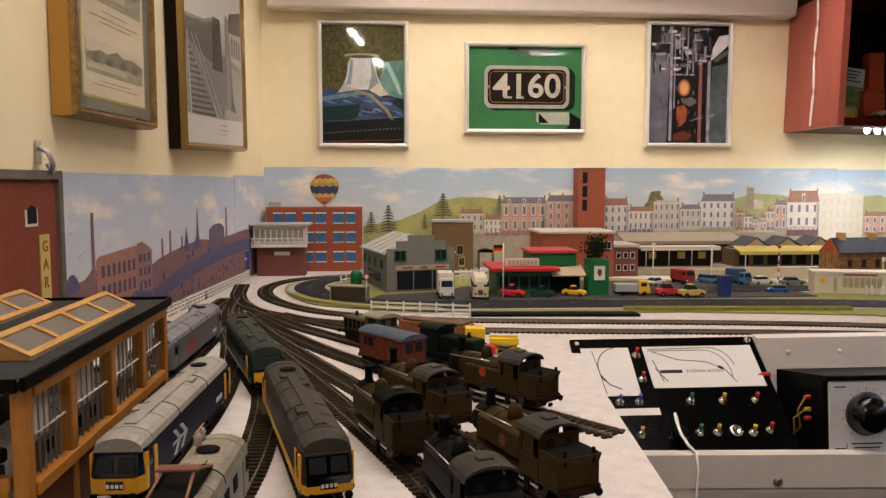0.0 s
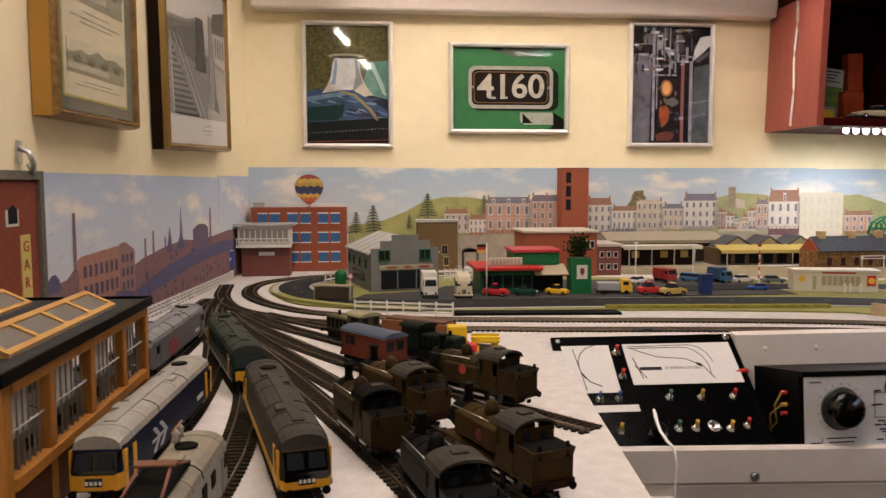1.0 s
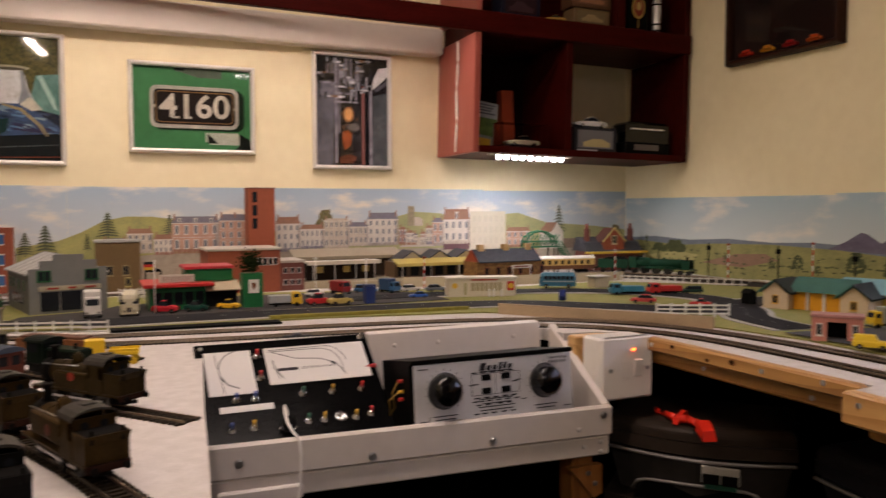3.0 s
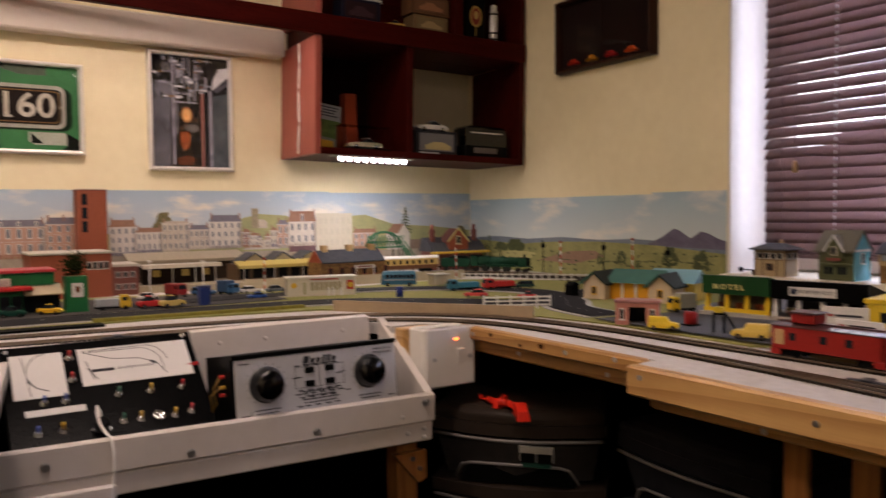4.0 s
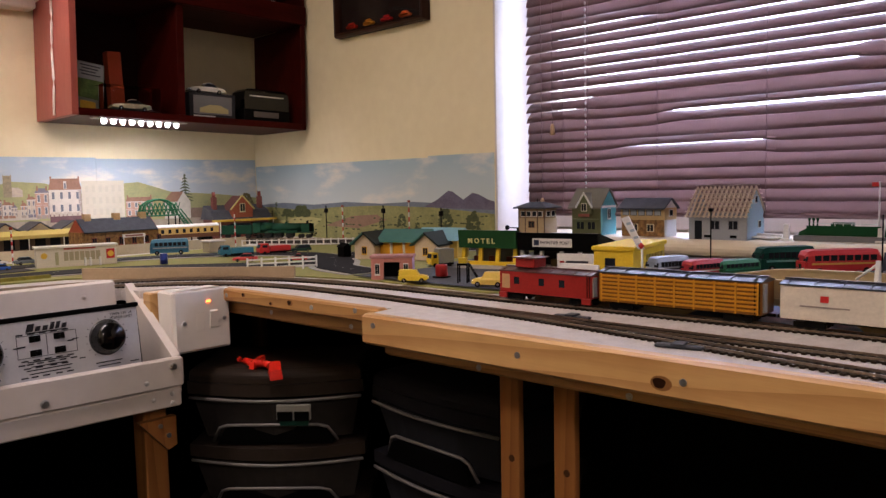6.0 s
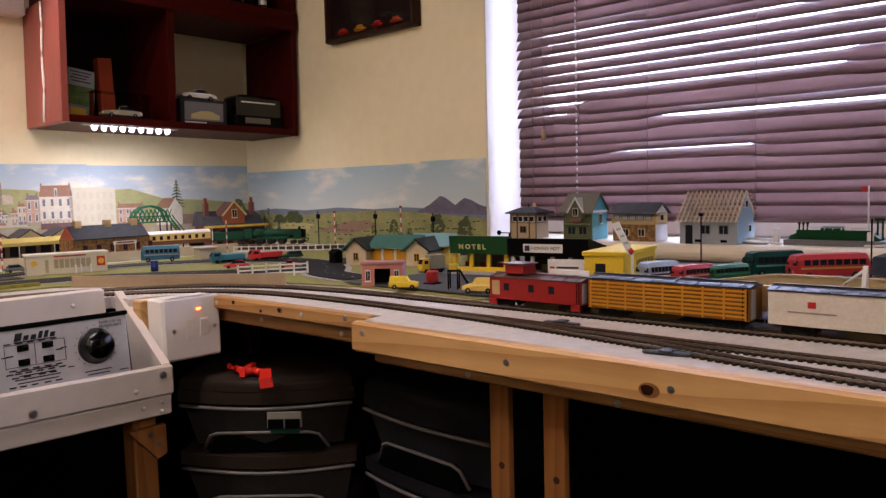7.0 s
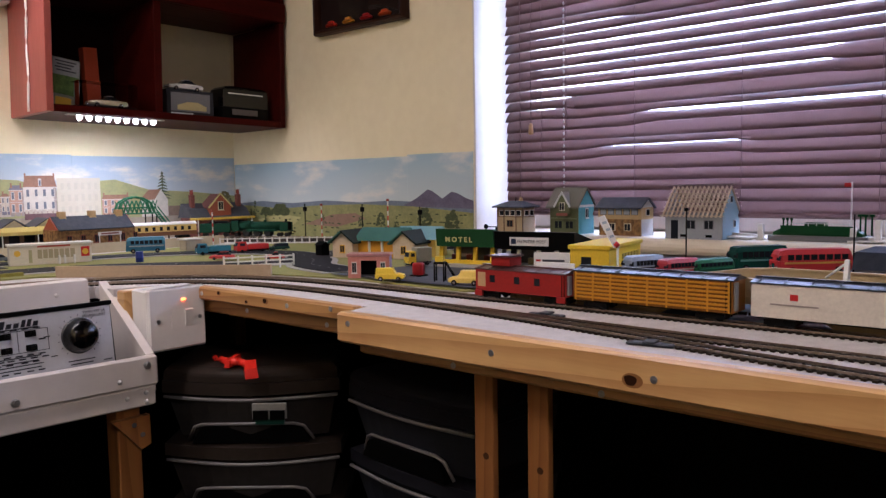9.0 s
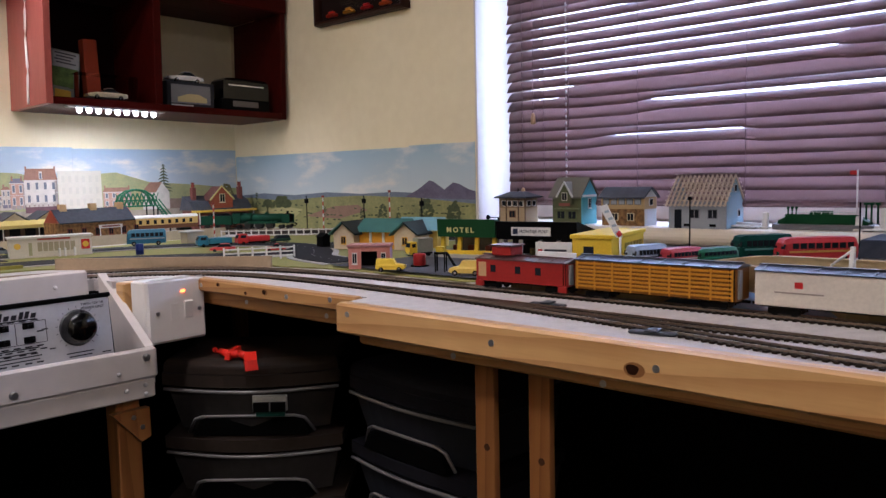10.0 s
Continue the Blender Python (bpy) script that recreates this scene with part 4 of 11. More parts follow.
flat(p, "bell_flare", [(.016, -.014), (.036, .004), (.046, -.004), (.062, -.024), (.040, -.028)], ink("photo_flare_b", (0.70, 0.66, 0.52), scale=70, col2=(0.36, 0.34, 0.30)), 0.0060)
flat(p, "bell_blue", [(-.040, .0), (-.034, .03), (-.030, .06), (-.024, .06), (-.026, .03), (-.030, .0)], ink("photo_bell_blue", (0.30, 0.42, 0.62), scale=40), 0.0062)
flat(p, "bell_throat", ell(-.004, .0665, .034, .0035), ink("photo_throat", (0.10, 0.09, 0.06)), 0.0063)
flat(p, "cover_gleam", [(.052, .052), (.062, .056), (.088, .0), (.094, -.025), (.086, -.022), (.070, .015)], ink("photo_cover_gleam", (0.55, 0.72, 0.66), scale=50, col2=(0.20, 0.40, 0.36)), 0.0056)
rnd = random.Random(17)
for k in range(26):
    x, y = rnd.uniform(-.096, .09), rnd.uniform(-.078, -.026)
    flat(p, "boiler_gleam", [(x, y), (x + rnd.uniform(.01, .03), y - rnd.uniform(.001, .006)), (x + .02, y - .008), (x - .004, y - .003)], ink("photo_gleam%d" % (k % 3), ((.10, .22, .40), (.22, .34, .42), (.03, .06, .14))[k % 3]), 0.00575)

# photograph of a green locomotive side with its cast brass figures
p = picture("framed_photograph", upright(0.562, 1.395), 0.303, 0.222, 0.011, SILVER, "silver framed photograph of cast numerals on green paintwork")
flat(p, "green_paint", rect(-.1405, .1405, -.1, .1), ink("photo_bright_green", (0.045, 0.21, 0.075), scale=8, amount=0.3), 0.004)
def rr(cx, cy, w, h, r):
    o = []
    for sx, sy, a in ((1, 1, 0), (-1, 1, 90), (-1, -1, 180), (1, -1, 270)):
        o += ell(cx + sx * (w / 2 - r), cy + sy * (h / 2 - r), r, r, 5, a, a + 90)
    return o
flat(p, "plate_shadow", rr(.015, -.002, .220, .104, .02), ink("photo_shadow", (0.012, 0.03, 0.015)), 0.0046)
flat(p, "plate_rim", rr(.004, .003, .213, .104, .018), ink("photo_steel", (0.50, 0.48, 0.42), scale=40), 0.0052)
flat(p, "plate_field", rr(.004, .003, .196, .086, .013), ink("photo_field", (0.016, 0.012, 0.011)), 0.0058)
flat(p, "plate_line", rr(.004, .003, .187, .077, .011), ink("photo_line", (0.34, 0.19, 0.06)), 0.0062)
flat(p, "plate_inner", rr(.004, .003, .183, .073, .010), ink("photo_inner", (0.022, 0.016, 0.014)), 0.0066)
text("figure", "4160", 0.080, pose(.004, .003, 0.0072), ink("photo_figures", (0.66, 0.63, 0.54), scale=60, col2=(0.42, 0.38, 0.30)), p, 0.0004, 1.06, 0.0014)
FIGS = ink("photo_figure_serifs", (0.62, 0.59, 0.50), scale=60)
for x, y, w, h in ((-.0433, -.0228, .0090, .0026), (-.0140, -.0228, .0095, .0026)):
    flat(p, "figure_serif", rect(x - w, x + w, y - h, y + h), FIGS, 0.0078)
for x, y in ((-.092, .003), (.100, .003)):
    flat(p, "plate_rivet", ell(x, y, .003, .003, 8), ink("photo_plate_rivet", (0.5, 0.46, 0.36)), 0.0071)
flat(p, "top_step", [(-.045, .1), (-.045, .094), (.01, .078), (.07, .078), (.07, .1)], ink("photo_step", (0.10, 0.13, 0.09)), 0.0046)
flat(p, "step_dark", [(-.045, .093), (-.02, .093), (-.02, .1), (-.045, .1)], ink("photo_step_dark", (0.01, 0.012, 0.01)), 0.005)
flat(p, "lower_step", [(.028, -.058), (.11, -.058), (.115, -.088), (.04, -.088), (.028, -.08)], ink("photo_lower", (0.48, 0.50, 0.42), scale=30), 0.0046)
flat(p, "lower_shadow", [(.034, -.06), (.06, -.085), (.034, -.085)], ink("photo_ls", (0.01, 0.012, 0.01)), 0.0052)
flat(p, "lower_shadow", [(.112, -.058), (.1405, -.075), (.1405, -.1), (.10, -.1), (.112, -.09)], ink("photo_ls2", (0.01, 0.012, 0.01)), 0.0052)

# photograph of a boiler backhead with a fire glow
p = picture("framed_photograph", upright(0.978, 1.408), 0.224, 0.313, 0.011, SILVER, "silver framed photograph of a dark boiler backhead and firelight")
flat(p, "dark_cab", rect(-.101, .101, -.1455, .1455), ink("photo_cab", (0.007, 0.007, 0.009), scale=50), 0.004)
flat(p, "grey_plate", [(-.101, -.1455), (-.055, -.1455), (-.05, .075), (-.101, .07)], ink("photo_grey", (0.22, 0.22, 0.27), scale=9, col2=(.035, .035, .05)), 0.0046)
flat(p, "grey_plate", [(.055, -.1455), (.101, -.1455), (.101, .055), (.06, .045)], ink("photo_grey_b", (0.13, 0.16, 0.18), scale=9, col2=(.03, .04, .045)), 0.0046)
pipe_ink = ink("photo_pipes", (0.46, 0.45, 0.52), scale=60, col2=(0.14, 0.13, 0.18))
for x, w, y0, y1 in ((-.046, .0035, -.14, .143), (-.037, .0015, -.06, .12), (-.018, .0018, .06, .143), (-.004, .0016, .05, .143), (.010, .0022, .03, .11), (.052, .004, -.1455, .06)):
    flat(p, "column", rect(x - w, x + w, y0, y1), pipe_ink, 0.0056)
for x, y, w, h in ((-.015, .025, .03, .002), (-.02, .048, .022, .003), (-.07, .075, .025, .003), (.0, .085, .014, .004), (-.03, .10, .006, .012), (.022, .10, .008, .016), (-.06, .11, .012, .009), (.04, .075, .004, .02)):
    flat(p, "pipework", rect(x - w, x + w, y - h, y + h), pipe_ink, 0.0052)
for x, y, r in ((-.062, .115, .013), (.022, .112, .011), (-.085, .095, .008)):
    flat(p, "gauge", ell(x, y, r, r, 14), ink("photo_gauge", (0.20, 0.19, 0.20), scale=90, col2=(0.05, 0.05, 0.06)), 0.0058)
flat(p, "firehole_dark", [(-.034, .02), (.024, .02), (.024, -.1455), (-.034, -.1455)], ink("photo_firehole", (0.010, 0.009, 0.010)), 0.0050)
flat(p, "lever_plate", [(-.02, -.038), (.008, -.03), (.022, -.042), (.012, -.052), (-.01, -.05)], ink("photo_lever", (0.16, 0.15, 0.15), scale=60), 0.0062)
flat(p, "red_pipe", rect(.026, .034, -.1455, .07), ink("photo_redpipe", (0.36, 0.13, 0.11)), 0.0057)
flat(p, "white_pipe", [(.055, .06), (.075, .075), (.101, .10), (.101, .125), (.075, .12), (.06, .09)], ink("photo_white", (0.85, 0.86, 0.88)), 0.0057)
flat(p, "lamp_spot", ell(-.012, -.008, .011, .016), ink("photo_lamp", (0.95, 0.50, 0.18), scale=10), 0.006)
flat(p, "fire", [(-.03, -.055), (-.012, -.05), (-.002, -.062), (-.006, -.09), (-.02, -.105), (-.03, -.085)], ink("photo_fire", (0.55, 0.12, 0.02), scale=90, col2=(0.08, 0.01, 0.0)), 0.006)
flat(p, "ember", [(-.04, -.125), (-.01, -.115), (.012, -.125), (.0, -.14), (-.035, -.14)], ink("photo_ember", (0.16, 0.035, 0.01), scale=90), 0.006)

rnd = random.Random(23)
GLINT = [ink("photo_glint%d" % k, c, scale=120) for k, c in enumerate(((.85, .86, .90), (.40, .43, .50), (.12, .12, .15), (.005, .005, .006), (.30, .16, .08)))]
for k in range(70):
    x, y = rnd.uniform(-.095, .055), rnd.uniform(.03, .143)
    w_, h_ = (rnd.uniform(.001, .003), rnd.uniform(.006, .022)) if k % 2 else (rnd.uniform(.004, .012), rnd.uniform(.001, .0035))
    flat(p, "fitting", rect(x - w_, x + w_, max(-.14, y - h_), min(.144, y + h_)), GLINT[(0, 1, 2, 3, 0, 2, 1, 3, 4, 1)[k % 10]], 0.0059)
for k in range(30):
    x, y = rnd.uniform(-.034, .024), rnd.uniform(-.14, .03)
    flat(p, "firelight", rect(x - .002, x + .002, y - rnd.uniform(.001, .008), y + .002), GLINT[(3, 3, 4, 2, 3)[k % 5]], 0.0059)
flat(p, "lamp_halo", ell(-.012, -.008, .016, .021), ink("photo_halo", (.42, .16, .05), scale=50), 0.00595)
flat(p, "white_pipe_shade", [(.06, .062), (.101, .09), (.101, .078), (.07, .056)], GLINT[2], 0.0061)

# pictures on the side wall
LA = math.degrees(math.atan(0.0917))
GOLD = mat("gilt_frame", (0.34, 0.20, 0.055), 0.35, 0.4, col2=(0.10, 0.05, 0.012), scale=90, bump=0.6)
DKFR = plain("ebony_frame_side", (0.015, 0.008, 0.005), 0.4)


def on_left(y, z, roll=0.0):
    return pose(left_x(y) + 0.001, y, z) @ pose(0, 0, 0, 90, 0, 90 - LA) @ pose(0, 0, 0, 0, 0, roll)


p = picture("framed_print", on_left(1.213, 1.428), 0.246, 0.38, 0.011, GOLD, "gilt framed print with two engravings on a grey mount", 0.031, glass_at=.90)
part("frame_edge", Shape().box(-.1242, -.1231, -.19, .19, 0.001, 0.0235), mat("ochre_frame_side", (0.40, 0.21, 0.035), 0.5, scale=20, amount=0.15), p)
flat(p, "mount", rect(-.112, .112, -.179, .179), ink("grey_mount", (0.16, 0.16, 0.13), scale=20, amount=.15), 0.023)
flat(p, "mount_line", rect(-.096, .092, -.164, .172), ink("mount_line", (0.55, 0.46, 0.12), scale=20), 0.0236)
flat(p, "sheet", rect(-.093, .089, -.161, .169), ink("aged_sheet", (0.66, 0.59, 0.44), scale=15, amount=0.15), 0.0240)
for y0, y1 in ((-.134, -.094), (-.046, .020), (.072, .140)):
    h = y1 - y0
    flat(p, "engraving", rect(-.086, .082, y0, y1), ink("engraving", (0.40, 0.37, 0.26), scale=160, col2=(0.20, 0.19, 0.13)), 0.0244)
    flat(p, "engraved_sky", rect(-.086, .082, y0 + h * .62, y1), ink("engraved_sky", (0.60, 0.55, 0.42), scale=40, amount=.2), 0.0248)
    flat(p, "engraved_hill", [(-.086, y0 + h * .5), (-.05, y0 + h * .74), (-.03, y0 + h * .66), (.0, y0 + h * .84), (.02, y0 + h * .70), (.05, y0 + h * .78), (.082, y0 + h * .60), (.082, y0 + h * .4), (-.086, y0 + h * .4)], ink("engraved_hill", (0.25, 0.24, 0.18), scale=150), 0.0251)
    flat(p, "engraved_water", rect(-.086, .03, y0 + h * .12, y0 + h * .30), ink("engraved_water", (0.50, 0.47, 0.36), scale=120, amount=.3), 0.0251)
    for x in (-.06, -.022, .018, .056):
        flat(p, "engraved_tree", ell(x, y0 + h * .46, .011, h * .13, 10), ink("engraved_tree", (0.15, 0.145, 0.10), scale=200), 0.0254)
for y, w in ((-.142, .045), (-.147, .070), (-.056, .04), (-.064, .075), (-.070, .05), (.060, .05), (.050, .07)):
    for x in (-w * .5, w * .5):
        flat(p, "caption_bar", rect(x - w * .46, x + w * .44, y - .0006, y + .0006), ink("faded_ink", (0.36, 0.31, 0.22)), 0.0244)
p = picture("framed_print", on_left(1.645, 1.380, 1.5), 0.381, 0.318, 0.013, plain("gilt_moulding", (0.32, 0.20, 0.05), 0.25, 0.5), "black and gilt framed black-and-white railway photograph", 0.030, glass_at=.90)
part("frame_edge", Shape().box(-.1918, -.1906, -.159, .159, 0.001, 0.0195), DKFR, p)
flat(p, "mount", rect(-.178, .178, -.147, .147), ink("white_mount", (0.74, 0.72, 0.69), scale=15, amount=0.08), 0.0230)


def spot(u, v):
    """A place in the photograph, from its lower left corner."""
    return -.170 + .340 * u, -.098 + .236 * v


def shape(name, pts, col, z, scale=60, amount=.35):
    flat(p, name, [spot(u, v) for u, v in pts], ink("photo_" + name, (col, col * .98, col * .94), scale=scale, amount=amount), z)


shape("pale_sky", [(0, .5), (1, .5), (1, 1), (0, 1)], .68, .0236, 8, .12)
shape("gravel", [(0, 0), (1, 0), (1, .55), (0, .55)], .42, .0236, 130, .6)
shape("distant_train", [(0, .50), (0, .66), (.30, .68), (.48, .74), (.48, .40), (.30, .44), (.10, .50)], .20, .0242)
shape("train_roof", [(0, .655), (0, .68), (.30, .70), (.48, .76), (.48, .735), (.30, .675)], .36, .0246)
shape("engine_front", [(.44, .36), (.46, .76), (.58, .76), (.62, .36)], .12, .0248, 90, .6)
shape("platform_path", [(.62, .0), (.72, .45), (1, .40), (1, .0)], .50, .0241, 90, .3)
shape("station_roof", [(.70, .70), (.78, .86), (1, .92), (1, .72)], .16, .0248)
shape("station_wall", [(.74, .70), (1, .72), (1, .44), (.76, .48)], .58, .0246, 30, .2)
for k in range(4):
    shape("station_window", [(.80 + .05 * k, .52), (.80 + .05 * k, .67), (.825 + .05 * k, .675), (.825 + .05 * k, .515)], .22, .0250)
shape("lamp_column", [(.66, .08), (.68, .82), (.73, .82), (.77, .30), (.75, .08)], .34, .0254, 60, .3)
shape("column_shadow", [(.74, .08), (.72, .70), (.76, .60), (.80, .20), (.86, .06)], .14, .0252)
for (u0, u1), (w0, w1) in (((.06, .035), (.010, .005)), ((.50, .09), (.012, .005)), ((.58, .16), (.008, .004))):
    shape("rail", [(u0 - w0, 0), (u0 + w0, 0), (u1 + w1, .56), (u1 - w1, .56)], .62, .0250, 40, .15)
for k in range(12):
    v = .04 * k
    shape("railway_sleeper", [(.07 - .002 * k, v), (.46 - .034 * k, v + .004), (.455 - .034 * k, v + .020), (.07 - .002 * k, v + .016)], .12, .0244)
for y, w in ((-.112, .02), (-.121, .034), (-.128, .02)):
    flat(p, "caption_bar", rect(-w + .04, w + .04, y - .0008, y + .0008), ink("pale_ink", (0.40, 0.39, 0.37)), 0.0236)

# model display case on the wall by the window
p = picture("display_case", pose(RIGHT - 0.001, 1.475, 1.62) @ pose(0, 0, 0, 90, 0, -90), 0.35, 0.20, 0.014, plain("dark_wood_case", (0.035, 0.014, 0.009), 0.3), "dark wooden wall case with small red model cars", 0.03)
flat(p, "backing", rect(-.165, .165, -.09, .09), plain("case_back", (0.02, 0.012, 0.010), 0.7), 0.006)
for k, c in enumerate(((.5, .03, .01), (.6, .25, .02), (.45, .02, .02), (.6, .10, .02))):
    part("model_car", Shape().box(-.13 + k * .07, -.09 + k * .07, -.082, -.073, 0.007, 0.022, 0.003).box(-.122 + k * .07, -.10 + k * .07, -.073, -.066, 0.009, 0.020, 0.003), plain("case_car", c, 0.3), p)

# ---- printed scenic backdrop on the walls ----
def sky_print(name, top, low, cloud, seed, scale):
    m = bpy.data.materials.new(name)
    m.use_nodes = True
    nt, n = m.node_tree, m.node_tree.nodes
    b = n["Principled BSDF"]
    b.inputs["Roughness"].default_value = 0.55
    tc, sp = n.new("ShaderNodeTexCoord"), n.new("ShaderNodeSeparateXYZ")
    nt.links.new(tc.outputs["Object"], sp.inputs["Vector"])
    gr = n.new("ShaderNodeMapRange")
    gr.inputs["From Min"].default_value, gr.inputs["From Max"].default_value = 1.02, 1.2
    nt.links.new(sp.outputs["Y"], gr.inputs["Value"])
    base = n.new("ShaderNodeMix")
    base.data_type = "RGBA"
    base.inputs["A"].default_value, base.inputs["B"].default_value = (*low, 1), (*top, 1)
    nt.links.new(gr.outputs["Result"], base.inputs["Factor"])
    mp, no = n.new("ShaderNodeMapping"), n.new("ShaderNodeTexNoise")
    mp.inputs["Scale"].default_value, mp.inputs["Location"].default_value = (1.0, 2.6, 1.0), (seed, seed * 0.7, 0)
    nt.links.new(tc.outputs["Object"], mp.inputs["Vector"])
    nt.links.new(mp.outputs["Vector"], no.inputs["Vector"])
    no.inputs["Scale"].default_value, no.inputs["Detail"].default_value, no.inputs["Roughness"].default_value = scale, 8, 0.55
    cl = n.new("ShaderNodeMapRange")
    cl.interpolation_type = "SMOOTHSTEP"
    cl.inputs["From Min"].default_value, cl.inputs["From Max"].default_value = 0.50, 0.68
    nt.links.new(no.outputs["Fac"], cl.inputs["Value"])
    mix = n.new("ShaderNodeMix")
    mix.data_type = "RGBA"
    mix.inputs["B"].default_value = (*cloud, 1)
    nt.links.new(cl.outputs["Result"], mix.inputs["Factor"])
    nt.links.new(base.outputs["Result"], mix.inputs["A"])
    nt.links.new(mix.outputs["Result"], b.inputs["Base Color"])
    return m


def pr(name, col, amount=0.3, scale=60, col2=None):
    return mat("print_" + name, col, 0.55, col2=col2, scale=scale, amount=amount)


PALE_SKY = sky_print("print_sky_town", (0.38, 0.50, 0.62), (0.64, 0.67, 0.66), (0.80, 0.75, 0.66), 3.1, 6.5)
DUSK_SKY = sky_print("print_sky_mills", (0.40, 0.50, 0.68), (0.62, 0.65, 0.70), (0.82, 0.76, 0.70), 8.3, 6.0)
HILL_SKY = sky_print("print_sky_hills", (0.31, 0.46, 0.56), (0.60, 0.64, 0.62), (0.72, 0.70, 0.64), 5.2, 5.0)
P_HILL = pr("hill", (0.46, 0.43, 0.15), 0.4, 25, (0.27, 0.29, 0.13))
P_FAR = pr("far_hill", (0.46, 0.44, 0.20), 0.4, 25, (0.30, 0.33, 0.17))
P_BRICK = pr("brick", (0.42, 0.22, 0.17), 0.3, 120)
P_PINK = pr("pink", (0.60, 0.37, 0.28), 0.3, 70)
P_STONE = pr("stone", (0.64, 0.56, 0.46), 0.3, 70)
P_WHITE = pr("whitewash", (0.72, 0.67, 0.60), 0.22, 70)
P_SLATE = pr("slate", (0.24, 0.23, 0.28), 0.3, 120)
P_TILE = pr("tile", (0.40, 0.22, 0.15), 0.3, 120)
P_PANE = pr("pane", (0.20, 0.22, 0.26), 0.3, 200)
P_TRIM = pr("trim", (0.68, 0.64, 0.57), 0.1, 90)
P_TREE = pr("tree", (0.10, 0.12, 0.05), 0.6, 150)
P_MORTAR = pr("grey_return", (0.44, 0.38, 0.34), 0.3, 90)
P_MILL = pr("mill", (0.27, 0.15, 0.16), 0.35, 110)
P_MILLROOF = pr("mill_roof", (0.13, 0.12, 0.24), 0.4, 80)


def layer(sheet, name, poly, material, z):
    return part(name, Shape().prism(poly, "z", z - 0.0003, z), material, sheet)


def town_house(sheet, x0, x1, z0, z1, wall, roof, cols, rows, z, rise=0.012, stacks=2, dormers=0):
    layer(sheet, "printed_house", rect(x0, x1, z0, z1), wall, z)
    layer(sheet, "printed_roof", [(x0 - .001, z1), (x1 + .001, z1), (x1 - .006, z1 + rise), (x0 + .006, z1 + rise)], roof, z)
    st = Shape()
    for k in range(stacks):
        cx = x0 + .006 + (x1 - x0 - .012) * k / max(1, stacks - 1)
        st.box(cx - .002, cx + .002, z1 + rise * .4, z1 + rise + .006, z - .0002, z + .0002)
    part("printed_stack", st, P_TILE, sheet)
    w, h = (x1 - x0) / cols, (z1 - z0) / rows
    tr, pa = Shape(), Shape()
    for i in range(cols):
        for j in range(rows):
            cx, cz = x0 + w * (i + .5), z0 + h * (j + .52)
            tr.box(cx - w * .24, cx + w * .24, cz - h * .34, cz + h * .34, z, z + .0003)
            pa.box(cx - w * .16, cx + w * .16, cz - h * .26, cz + h * .28, z + .0002, z + .0005)
    for i in range(dormers):
        cx = x0 + (x1 - x0) * (i + .5) / dormers
        tr.box(cx - .004, cx + .004, z1 + .002, z1 + rise * .75, z, z + .0003)
        pa.box(cx - .0025, cx + .0025, z1 + .003, z1 + rise * .6, z + .0002, z + .0005)
    part("printed_surround", tr, P_TRIM, sheet)
    part("printed_window", pa, P_PANE, sheet)
    rnd = random.Random(int(x0 * 1000))
    base, cornice = Shape(), Shape()
    cornice.box(x0 - .0008, x1 + .0008, z1 - .0022, z1 - .0004, z + .0003, z + .0006)
    for j in range(1, rows):
        cornice.box(x0, x1, z0 + h * j - .0006, z0 + h * j + .0004, z + .0003, z + .0005)
    part("printed_cornice", cornice, P_TRIM, sheet)
    x = x0 + .002
    while x < x1 - .004:
        w_ = rnd.uniform(.006, .014)
        base.box(x, min(x1 - .001, x + w_), z0 - .004, z0 + h * .20, z + .0002, z + .0006)
        x += w_ + .002
    part("printed_shopfront", base, rnd.choice((P_SLATE, P_BRICK, P_MORTAR, P_STONE, P_TILE)), sheet)
    shade = Shape().box(x1 - (x1 - x0) * .10, x1, z0, z1 - .0025, z + .0001, z + .0003)
    part("printed_return", shade, P_MORTAR, sheet)


def bushes(sheet, x, z0, w, h, n, z, seed, material=None):
    """A printed tree built up of many leafy blots."""
    rnd = random.Random(seed)
    s = Shape()
    for k in range(n):
        t = rnd.random()
        cz = z0 + h * (0.15 + 0.85 * t)
        r = w * (0.10 + 0.05 * rnd.random()) * (1.0 if n < 100 else 0.55)
        cx = x + (rnd.random() - .5) * w * (1.1 - t * 0.75)
        s.prism(ell(cx, cz, r, r * .6, 7), "z", z - .0002, z + .0001 * rnd.random())
    s.box(x - w * .04, x + w * .04, z0, z0 + h * .4, z - .0002, z)
    part("printed_tree", s, material or P_TREE, sheet)


def conifer(sheet, x, z0, w, h, z, seed, material=None):
    """A printed fir: tiers of drooping sprays, ragged at the tips."""
    rnd = random.Random(seed)
    s = Shape()
    tiers = 9
    for k in range(tiers):
        t = k / tiers
        half, zt = w * .5 * (1 - t) ** .85 + w * .04, z0 + h * (.10 + .88 * t)
        for q in range(12):
            u = -1 + 2 * (q + rnd.random()) / 12
            tip = (x + half * u, zt - h * .035 * abs(u) - rnd.uniform(0, h * .02))
            s.prism([(x + half * u * .15, zt + h * .05), tip, (x + half * u * .75, zt - h * .005), (x + half * u * .30, zt - h * .01)], "z", z - .0002, z + .0001 * rnd.random())
    s.box(x - w * .03, x + w * .03, z0, z0 + h * .9, z - .0003, z - .0001)
    part("printed_fir", s, material or P_TREE, sheet)


